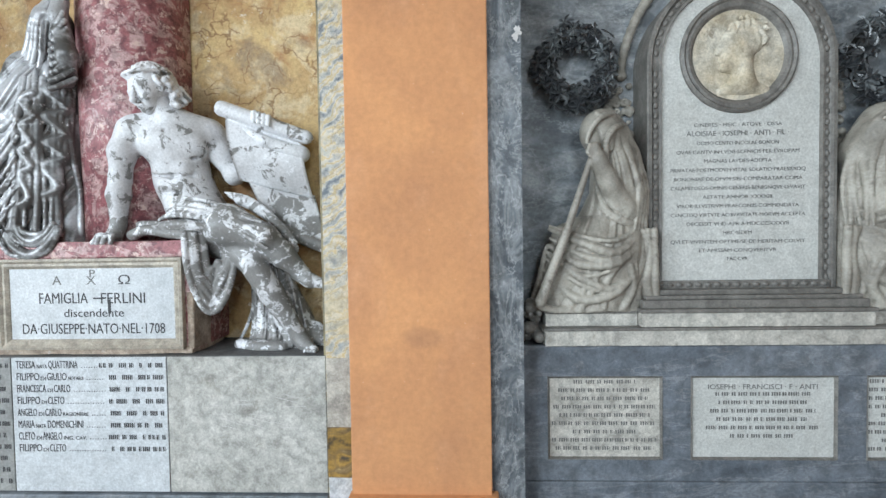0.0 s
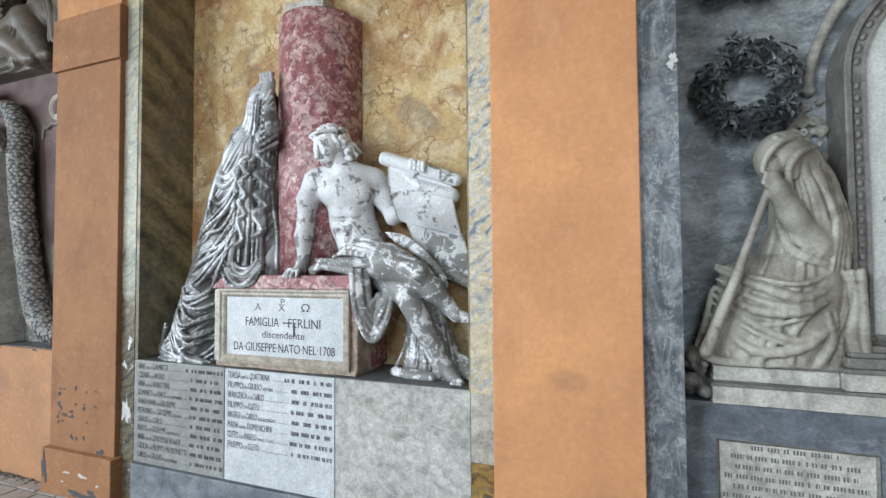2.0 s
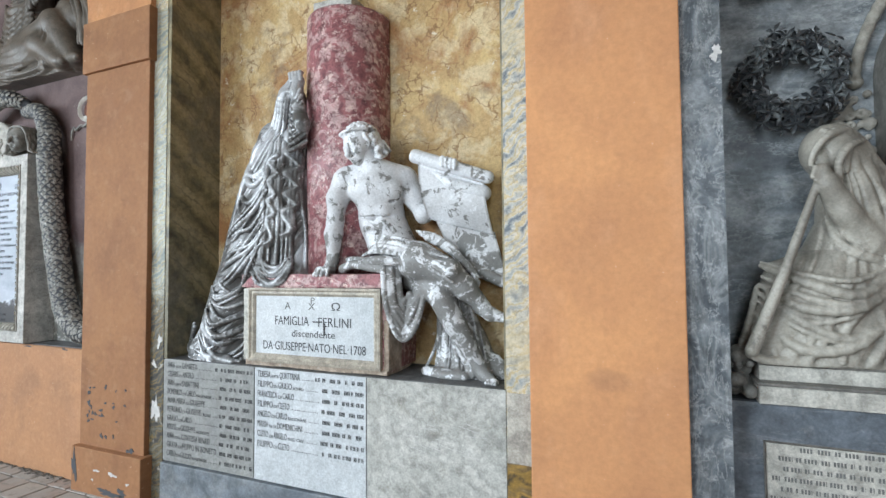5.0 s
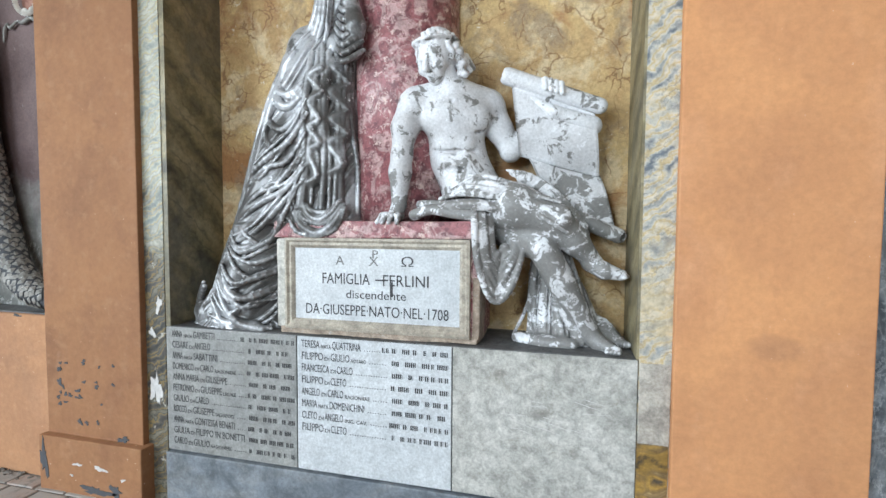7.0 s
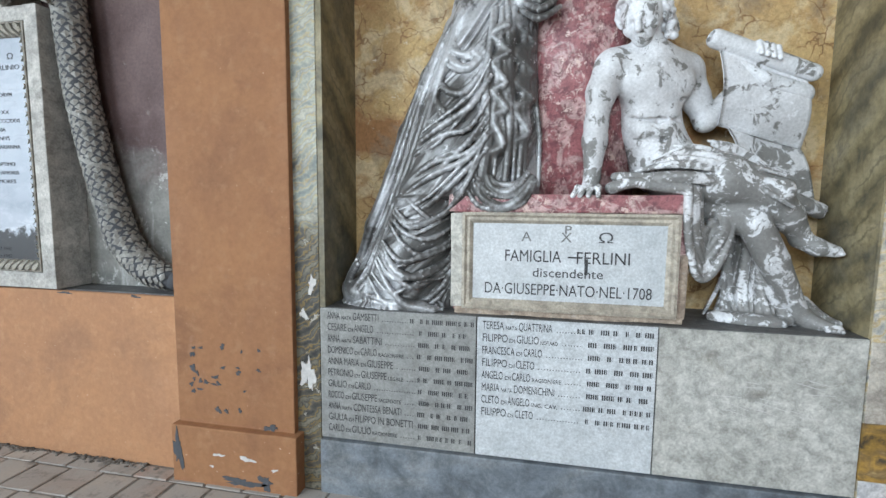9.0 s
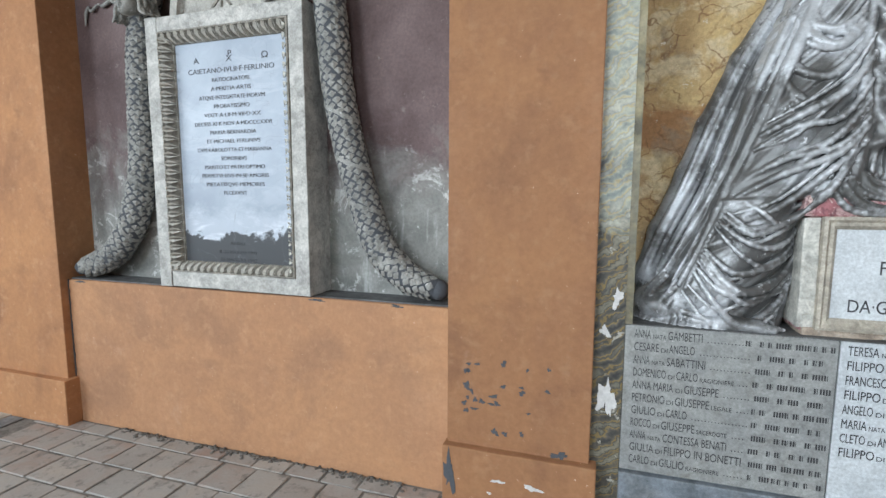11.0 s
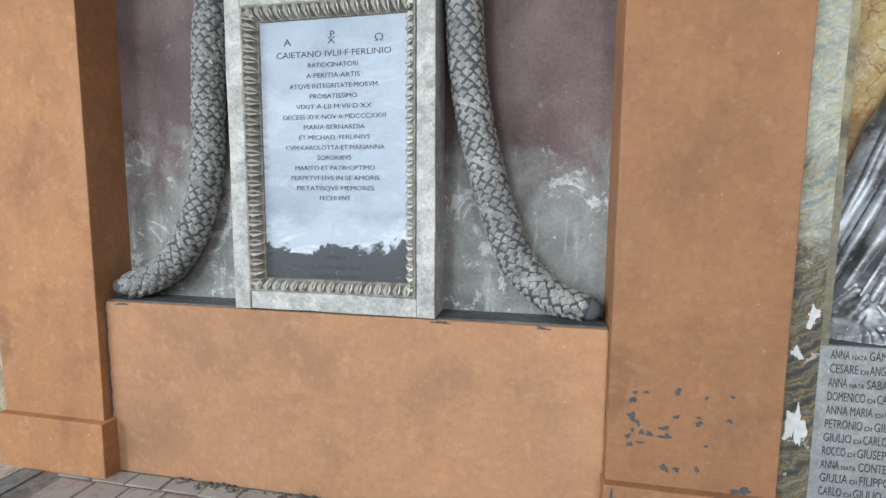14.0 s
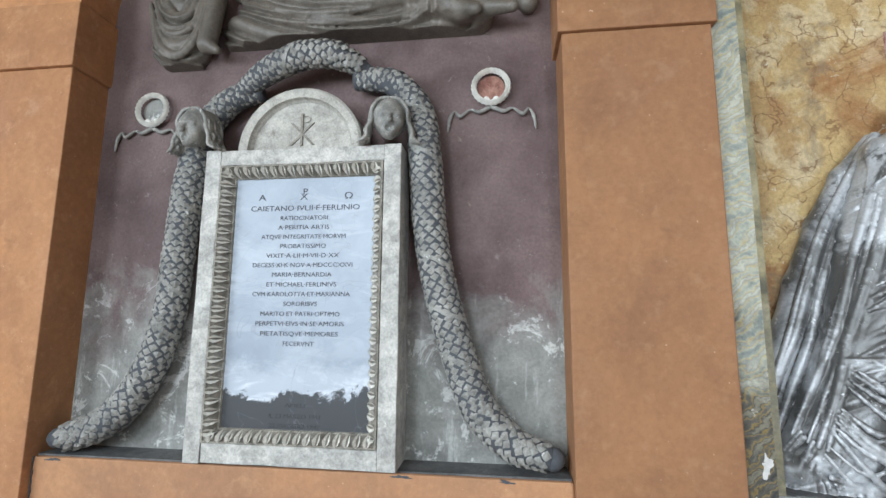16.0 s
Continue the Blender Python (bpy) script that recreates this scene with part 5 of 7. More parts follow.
    for i in range(4):
        sc.limb([(-1.045 + 0.024 * i, 2.40, 2.125 - 0.008 * i), (-1.04 + 0.024 * i, 2.345, 2.13 - 0.008 * i), (-1.035 + 0.024 * i, 2.325, 2.085 - 0.008 * i)], [0.014, 0.0135, 0.011], 0.006)
    # rolled ends of the scroll
    sc.limb([(-1.205, 2.345, 2.155), (-0.80, 2.41, 2.015)], [0.040, 0.036], 0.006)
    sc.ball((-1.225, 2.34, 2.162), (0.024, 0.024, 0.024), 0.004, cut=True)
    sc.limb([(-1.16, 2.36, 2.09), (-1.0, 2.37, 1.99), (-0.83, 2.42, 1.93)], [0.012, 0.03, 0.045], 0.012)
    sc.limb([(-0.98, 2.45, 1.55), (-0.70, 2.47, 1.43)], [0.038, 0.036], 0.006)
    sc.ball((-0.685, 2.46, 1.425), (0.022, 0.022, 0.022), 0.004, cut=True)
    # legs: one crossed over the other
    sc.limb([(-1.34, 2.37, 1.58), (-1.16, 2.28, 1.56), (-0.985, 2.27, 1.505)], [0.115, 0.10, 0.072], 0.04)
    sc.limb([(-0.975, 2.275, 1.495), (-0.90, 2.31, 1.41), (-0.815, 2.35, 1.315)], [0.069, 0.062, 0.038], 0.02)
    sc.ball((-0.955, 2.225, 1.515), (0.038, 0.03, 0.042), 0.03)
    sc.limb([(-0.83, 2.345, 1.31), (-0.77, 2.325, 1.278), (-0.70, 2.32, 1.262)], [0.040, 0.037, 0.025], 0.015)
    for i in range(4):
        sc.ball((-0.690 + 0.004 * i, 2.30 + 0.014 * i, 1.255), (0.015, 0.009, 0.011), 0.004)
    sc.limb([(-1.30, 2.42, 1.50), (-1.10, 2.32, 1.42), (-1.035, 2.28, 1.375)], [0.10, 0.08, 0.066], 0.03)
    sc.limb([(-1.035, 2.27, 1.375), (-0.95, 2.285, 1.22), (-0.83, 2.31, 1.01)], [0.066, 0.062, 0.038], 0.008)
    sc.limb([(-0.83, 2.31, 0.995), (-0.79, 2.29, 0.965), (-0.72, 2.22, 0.95)], [0.042, 0.034, 0.020], 0.02)
    for i in range(4):
        sc.ball((-0.715 - 0.016 * i, 2.205 + 0.002 * i, 0.948), (0.010, 0.014, 0.010), 0.004)
    # cloth over the lap
    cloth = ((1.49, -1.60, -1.04, 2.40, 0.19), (1.56, -1.58, -1.03, 2.38, 0.19), (1.63, -1.50, -1.08, 2.38, 0.18), (1.69, -1.42, -1.16, 2.38, 0.14))
    lap = surface(cloth)
    drape(sc, ((-1.60, 1.53), (-1.47, 1.545), (-1.33, 1.55), (-1.20, 1.53)), ((-1.40, 1.67), (-1.30, 1.70), (-1.18, 1.67), (-1.05, 1.60)), 9, 0.0125, lambda x, z: lap(x, z) - 0.004, 2, 0.005, 0.006)
    drape(sc, ((-1.36, 1.70), (-1.24, 1.685), (-1.10, 1.625), (-0.96, 1.575)), ((-1.24, 1.60), (-1.13, 1.56), (-1.03, 1.50), (-0.93, 1.44)), 7, 0.0085, lambda x, z: 2.198 + 0.42 * max(0, z - 1.55), 6, 0.005, 0.0)
    drape(sc, ((-1.20, 1.73), (-1.10, 1.70), (-0.98, 1.62), (-0.86, 1.50)), ((-1.15, 1.68), (-1.04, 1.63), (-0.93, 1.54), (-0.84, 1.43)), 5, 0.014, lambda x, z: 2.36, 12, 0.006, 0.0)
    sc.curve([(-1.62, 2.24, 1.52), (-1.53, 2.22, 1.545), (-1.42, 2.21, 1.525), (-1.33, 2.20, 1.52)], [0.026, 0.024, 0.022, 0.026], 0.006)
    sc.curve([(-1.60, 2.27, 1.57), (-1.50, 2.25, 1.57), (-1.36, 2.21, 1.55)], [0.02, 0.018, 0.018], 0.006)
    # cloth hanging in a loop beside the pedestal
    for i in range(6):
        w = i / 5
        lo, dy = 1.135 + 0.17 * w, 0.012 * math.sin(9 * w)
        sc.curve([(-1.325 + 0.055 * w, 2.185 + 0.05 * w + dy, 1.52), (-1.315 + 0.065 * w, 2.19 + 0.05 * w + dy, 1.34), (-1.275 + 0.045 * w, 2.22 + 0.03 * w, lo + 0.045), (-1.225, 2.24 + 0.03 * w, lo),
                  (-1.165 - 0.04 * w, 2.25 + dy, lo + 0.075), (-1.125 - 0.055 * w, 2.26 + dy, 1.36), (-1.125 - 0.05 * w, 2.29, 1.48)], [0.018, 0.017, 0.016, 0.015, 0.016, 0.016, 0.014], 0.004)
    # cloth falling behind the lower leg to the ground
    skirt = ((0.935, -1.12, -0.72, 2.42, 0.13), (1.05, -1.09, -0.78, 2.43, 0.10), (1.25, -1.06, -0.88, 2.42, 0.08), (1.40, -1.05, -0.93, 2.40, 0.07))
    sc.robe(skirt, 6, 0.02, 0.2, 0.006, 0.7, 0.8, rays(-1.02, 1.62, 17, 0.2))
    drape(sc, ((-1.08, 1.40), (-1.10, 1.25), (-1.14, 1.08), (-1.18, 0.955)), ((-0.98, 1.36), (-0.96, 1.22), (-0.92, 1.06), (-0.86, 0.955)), 8, 0.0145, surface(skirt), 22, 0.005, 0.008, taper=0.8)
    sc.curve([(-1.15, 2.34, 0.955), (-1.02, 2.29, 0.95), (-0.90, 2.28, 0.95)], [0.024, 0.03, 0.024], 0.02)
    for i in range(5):
        sc.curve([(-0.86, 2.42 - 0.012 * i, 1.06 - 0.02 * i), (-0.76 + 0.008 * i, 2.41 - 0.018 * i, 1.035 - 0.018 * i), (-0.69 + 0.006 * i, 2.40 - 0.02 * i, 0.955)], [0.016, 0.018, 0.014], 0.006)
    page = sheet((-1.19, 2.345, 2.12), (-0.82, 2.405, 1.98), (-1.155, 2.40, 1.80), (-0.79, 2.475, 1.70), 0.045, 0.012, waves=0.006)
    under = sheet((-1.13, 2.42, 1.83), (-0.79, 2.50, 1.72), (-1.00, 2.44, 1.54), (-0.71, 2.47, 1.45), 0.02, 0.012, waves=0.008)
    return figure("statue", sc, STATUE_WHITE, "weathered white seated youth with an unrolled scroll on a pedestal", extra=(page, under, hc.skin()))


mourning_woman()
seated_youth()
# ---- the memorial niche ----
stela = thing("memorial_stela", (-5.0, 2.24, 0.953), "white stone memorial tablet with carved frame and epitaph", "memorial")
for a, b in ((-5.508, -5.425), (-4.585, -4.50)):
    part("side_border", rough_box(a, b, 2.140, 2.35, 0.955, 2.455, 0.05, 0.003, 0.005, a), FRAME_WHITE, stela)
part("top_border", rough_box(-5.425, -4.585, 2.142, 2.35, 2.375, 2.452, 0.05, 0.003, 0.004, 6), FRAME_WHITE, stela)
part("sill", rough_box(-5.425, -4.585, 2.146, 2.35, 0.957, 1.045, 0.04, 0.004, 0.005, 7), FRAME_WHITE, stela, "white stone sill with flaking edge")
frame_x0, frame_x1, frame_z0, frame_z1 = -5.425, -4.585, 1.045, 2.375
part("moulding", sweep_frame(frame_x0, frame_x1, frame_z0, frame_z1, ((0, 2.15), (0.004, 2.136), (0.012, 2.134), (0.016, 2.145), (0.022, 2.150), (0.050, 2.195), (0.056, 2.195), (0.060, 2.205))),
     HOLLOW, stela, "carved moulding with darkened hollows")
epitaph = part("epitaph_panel", box(frame_x0 + 0.05, frame_x1 - 0.05, 2.203, 2.23, frame_z0 + 0.05, frame_z1 - 0.05), EPITAPH, stela, "pale blue marble panel, dark below an uneven line")


def carved_leaf(cx, cz, along, inward, r=1.0):
    """One upright leaf of the carved moulding, pointing inwards."""
    bm = bmesh.new()
    for s in (-1, 1):
        pts = [(0.0, 0.010, 2.140), (0.6, 0.016, 2.140), (0.95, 0.034, 2.148), (0.6, 0.050, 2.168), (0.12, 0.060, 2.186)]
        top = [bm.verts.new((cx + along[0] * s * u * 0.019 * r + inward[0] * d, y - 0.012, cz + along[1] * s * u * 0.019 * r + inward[1] * d)) for u, d, y in pts]
        low = [bm.verts.new((cx + along[0] * s * u * 0.006 * r + inward[0] * d, y + 0.004, cz + along[1] * s * u * 0.006 * r + inward[1] * d)) for u, d, y in pts]
        for i in range(4):
            bm.faces.new((top[i], top[i + 1], low[i + 1], low[i]))
    return bm


def merge(target, source):
    me = bpy.data.meshes.new("tmp")
    source.to_mesh(me)
    source.free()
    target.from_mesh(me)
    bpy.data.meshes.remove(me)


for (ax, az), (bx, bz), inw in (((frame_x0, frame_z0), (frame_x1, frame_z0), (0, 1)), ((frame_x0, frame_z1), (frame_x1, frame_z1), (0, -1)),
                                ((frame_x0, frame_z0), (frame_x0, frame_z1), (1, 0)), ((frame_x1, frame_z0), (frame_x1, frame_z1), (-1, 0))):
    L = math.hypot(bx - ax, bz - az)
    n = int(L / 0.046)
    bm = bmesh.new()
    d = ((bx - ax) / L, (bz - az) / L)
    for i in range(1, n):
        s = L * i / n
        merge(bm, carved_leaf(ax + d[0] * s, az + d[1] * s, d, inw))
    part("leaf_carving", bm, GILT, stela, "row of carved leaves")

EPITAPH_LINES = (("CAIETANO\u00B7IVLII\u00B7F\u00B7FERLINIO", 2.150, 0.042, 0.565), ("RATIOCINATORI", 2.102, 0.034, 0.245), ("A\u00B7PERITIA\u00B7ARTIS", 2.055, 0.034, 0.265),
                 ("ATQVE\u00B7INTEGRITATE\u00B7MORVM", 2.008, 0.034, 0.435), ("PROBATISSIMO", 1.961, 0.034, 0.235), ("VIXIT\u00B7A\u00B7LII\u00B7M\u00B7VII\u00B7D\u00B7XX", 1.914, 0.034, 0.375),
                 ("DECESS\u00B7XI\u00B7K\u00B7NOV\u00B7A\u00B7MDCCCXXVI", 1.867, 0.034, 0.51), ("MARIA\u00B7BERNARDIA", 1.820, 0.034, 0.305), ("ET\u00B7MICHAEL\u00B7FERLINIVS", 1.772, 0.034, 0.355),
                 ("CVM\u00B7KAROLOTTA\u00B7ET\u00B7MARIANNA", 1.725, 0.034, 0.495), ("SORORIBVS", 1.678, 0.034, 0.17), ("MARITO\u00B7ET\u00B7PATRI\u00B7OPTIMO", 1.630, 0.034, 0.40),
                 ("PERPETVI\u00B7EIVS\u00B7IN\u00B7SE\u00B7AMORIS", 1.583, 0.034, 0.445), ("PIETATISQVE\u00B7MEMORES", 1.535, 0.034, 0.39), ("FECERVNT", 1.488, 0.034, 0.155))
for body, z, s, w in EPITAPH_LINES:
    lettering(epitaph, body, -5.0, 2.2022, z, s * 0.9, w, LETTER, bold=0.0)
for body, x, w in (("A", -5.225, 0.038), ("P", -5.0, 0.022), ("X", -5.005, 0.04), ("\u03A9", -4.775, 0.04)):
    lettering(epitaph, body, x, 2.2022, 2.205 + (0.026 if body == "P" else 0), 0.045, w, LETTER)
for body, z, w in (("AMELI", 1.205, 0.10), ("IL 23 MARZO 1941", 1.155, 0.25), ("22 MAGGIO 1942", 1.112, 0.25)):
    lettering(epitaph, body, -5.0, 2.2022, z, 0.028, w, LETTER)

# half-round head of the tablet
LX, LZ, LR = -5.03, 2.455, 0.325
bm = revolve([(0.0, 2.20), (LR - 0.065, 2.20), (LR - 0.055, 2.185), (LR - 0.05, 2.165), (LR - 0.012, 2.160), (LR, 2.168), (LR, 2.35), (0.0, 2.35)], (LX, 0, LZ), 36, 0.0, math.pi, "y")
part("lunette", bm, LUNETTE, stela, "grey-white half-round stone head")
for body, dz, s, w in (("P", 0.115, 0.11, 0.05), ("X", 0.03, 0.18, 0.135)):
    lettering(stela, body, LX - (0.0 if body == "X" else -0.015), 2.198, LZ + dz, s, w, HOLLOW, depth=0.004, bold=-0.003, name="chi_rho")
bm = box(LX - 0.008, LX + 0.004, 2.192, 2.202, LZ + 0.03, LZ + 0.20)
part("chi_rho", bm, HOLLOW, stela)


def garland(path, radii, label, seed, bands):
    """A stucco rope of overlapping leaves with ribbon bands."""
    g = thing("garland", path[-1], label, "garland", "leaf garlands")
    core = bmesh.new()
    line, rad = add_tube(core, path, [r * 0.9 for r in radii], 14)
    bmesh.ops.create_icosphere(core, subdivisions=2, radius=radii[-1] * 0.98, matrix=Matrix.Translation(line[-1]))
    # Core darkened so the gaps between leaves read as shaded outlines.
    part("core", core, SPOT_AND_GAP, g, "stucco core darkened as shade between leaves", True)
    rnd = random.Random(seed)
    bm = bmesh.new()
    s, last, n = 0.0, line[0], 0
    acc, samples = 0.0, []
    for i in range(1, len(line)):
        seg = (line[i] - line[i - 1]).length
        while s <= acc + seg:
            f = (s - acc) / max(seg, 1e-6)
            samples.append((line[i - 1].lerp(line[i], f), rad[i - 1] + (rad[i] - rad[i - 1]) * f, (line[i] - line[i - 1]).normalized()))
            s += 0.029
        acc += seg
    for j, (c, r, d) in enumerate(samples[:-2]):
        u = d.cross(Vector((0, 1, 0.01))).normalized()
        w = d.cross(u)
        m = max(8, int(2 * math.pi * r / 0.047))
        for k in range(m):
            a = 2 * math.pi * (k + 0.5 * (j % 2) + rnd.uniform(-0.2, 0.2)) / m
            out = u * math.cos(a) + w * math.sin(a)
            if out.y > 0.55:
                continue
            side = d.cross(out)
            L, W = rnd.uniform(0.048, 0.057), rnd.uniform(0.0215, 0.0255)
            base, tip = c + out * r * 0.91, c + out * (r * 0.985 + rnd.uniform(0.0, 0.004)) + d * L
            mid = c + out * (r * 0.98 + 0.003) + d * L * 0.6
            v = [bm.verts.new(p) for p in (base, mid + side * W - out * 0.004, tip, mid - side * W - out * 0.004, mid + out * 0.004)]
            for t3 in ((0, 1, 4), (1, 2, 4), (2, 3, 4), (3, 0, 4)):
                bm.faces.new([v[q] for q in t3])
    leaves = part("leaves", bm, GARLAND, g, "overlapping carved laurel leaves")
    leaves["kind"] = "stuff"
    for b in bands:
        c, r, d = samples[int(b * (len(samples) - 1))]
        bm = bmesh.new()
        u = d.cross(Vector((0, 1, 0.01))).normalized()
        w = d.cross(u)
        rings = []
        for i in range(25):
            a = 2 * math.pi * i / 24
            rings.append([bm.verts.new(c + (u * math.cos(a) + w * math.sin(a)) * (r * 1.045) + d * (0.06 * math.cos(a) + e)) for e in (-0.011, 0.011)])
        for p, q in zip(rings, rings[1:]):
            bm.faces.new((p[0], q[0], q[1], p[1]))
        part("ribbon", bm, GARLAND, g, "flat ribbon band")
    return g


garland(((-5.30, 2.27, 2.83), (-5.46, 2.26, 2.78), (-5.60, 2.26, 2.62), (-5.655, 2.24, 2.35), (-5.69, 2.25, 2.0), (-5.72, 2.255, 1.65), (-5.80, 2.25, 1.36), (-5.95, 2.24, 1.14), (-6.13, 2.23, 1.045),
         (-6.24, 2.225, 1.02)), (0.06, 0.075, 0.08, 0.084, 0.085, 0.086, 0.09, 0.09, 0.082, 0.052), "grey stucco laurel garland hanging beside a memorial tablet", 3, (0.12, 0.36, 0.55, 0.64, 0.78))
garland(((-4.78, 2.27, 2.86), (-4.58, 2.26, 2.83), (-4.44, 2.25, 2.66), (-4.40, 2.24, 2.40), (-4.375, 2.25, 2.05), (-4.32, 2.255, 1.75), (-4.235, 2.25, 1.46), (-4.14, 2.24, 1.22), (-3.99, 2.23, 1.075),
         (-3.82, 2.225, 1.02)), (0.06, 0.075, 0.085, 0.09, 0.09, 0.09, 0.09, 0.092, 0.085, 0.055), "grey stucco laurel garland hanging beside a memorial tablet", 4, (0.20, 0.30, 0.52, 0.64, 0.74, 0.88))
garland(((-5.42, 2.25, 2.80), (-5.25, 2.20, 2.89), (-5.05, 2.17, 2.955), (-4.86, 2.19, 2.96), (-4.72, 2.25, 2.90)), (0.05, 0.072, 0.08, 0.075, 0.04),
        "grey stucco laurel garland arching over a tablet", 6, (0.5,))


def mask(x, z, yaw, label):
    sc = Sculpt((x - 0.20, 1.99, z - 0.17), (x + 0.20, 2.30, z + 0.17), 0.0036)
    at = carve_head(sc, (x, 2.135, z), 0.10, yaw, 4, 0)
    sc.ball(at(0, -0.90, -0.58), (0.022, 0.024, 0.017), 0.004, cut=True)
    for side in (-1, 1):
        for i in range(8):
            y = -0.42 + 0.14 * i
            wave = 0.10 * math.sin(2.1 * i)
            sc.curve([at(0.06 * side, y - 0.05, 1.02), at(0.50 * side, y - 0.02, 0.92), at((0.84 + 0.05 * wave) * side, y, 0.45), at((0.86 + wave) * side, y + 0.05, -0.05),
                      at((1.06 - wave) * side, y, -0.50), at((1.10 + wave) * side, y - 0.05, -0.92), at((1.42 - wave) * side, y, -1.12)], [0.006, 0.0085, 0.0095, 0.009, 0.0095, 0.009, 0.006], 0.002)
    return figure("carved_mask", sc, GARLAND, label, "mask")


mask(-5.565, 2.565, -8, "grey carved mask with wavy hair above a tablet")
mask(-4.56, 2.565, 12, "grey carved mask with open mouth and wavy hair")


def roundel(x, z, label):
    r = thing("wreath_roundel", (x, 2.35, z), label, "wreath", "plaster roundels")
    part("disc", revolve([(0.0, 2.338), (0.07, 2.338), (0.075, 2.352)], (x, 0, z), 32, axis="y"), RED_GROUND if x > -5 else NICHE, r, "reddish roundel ground")
    ring = bmesh.new()
    for i in range(26):
        a = 2 * math.pi * i / 26
        for k in (-1, 0, 1):
            b = a + 0.12 * k
            rr = 0.088 + 0.009 * k
            c = Vector((x + rr * math.cos(b), 2.312, z + rr * math.sin(b)))
            d = Vector((-math.sin(b), 0, math.cos(b))) * (1.35 if math.cos(a) > 0 else -1.35)
            n = Vector((math.cos(b), 0, math.sin(b)))
            v = [ring.verts.new(p) for p in (c - d * 0.016, c + n * 0.008 + Vector((0, 0.008, 0)), c + d * 0.016, c - n * 0.008 + Vector((0, 0.008, 0)), c + Vector((0, -0.012, 0)))]
            for t3 in ((0, 1, 4), (1, 2, 4), (2, 3, 4), (3, 0, 4)):
                ring.faces.new([v[q] for q in t3])
    part("leaf_ring", ring, WHITE_PLASTER, r, "white plaster leaf ring")
    for s in (-1, 1):
        bm = bmesh.new()
        add_tube(bm, [(x, 2.335, z - 0.10), (x + s * 0.06, 2.33, z - 0.13), (x + s * 0.11, 2.335, z - 0.115), (x + s * 0.16, 2.33, z - 0.15), (x + s * 0.19, 2.335, z - 0.12), (x + s * 0.215, 2.335, z - 0.16), (x + s * 0.225, 2.335, z - 0.23)],
                 [0.014, 0.011, 0.006, 0.011, 0.005, 0.010, 0.004], 8)
        part("ribbon", bm, GARLAND, r, "grey fluttering ribbon", True)
    bm = bmesh.new()
    for s in (-1, 1):
        add_tube(bm, [(x, 2.328, z - 0.085), (x + s * 0.025, 2.322, z - 0.06), (x + s * 0.032, 2.322, z - 0.08), (x, 2.328, z - 0.09)], [0.008, 0.010, 0.010, 0.008], 8)
    part("bow", bm, WHITE_PLASTER, r, "", True)
    return r


roundel(-5.985, 2.78, "white plaster wreath roundel with a grey ribbon")
roundel(-4.075, 2.81, "white plaster wreath roundel with reddish ground and grey ribbon")

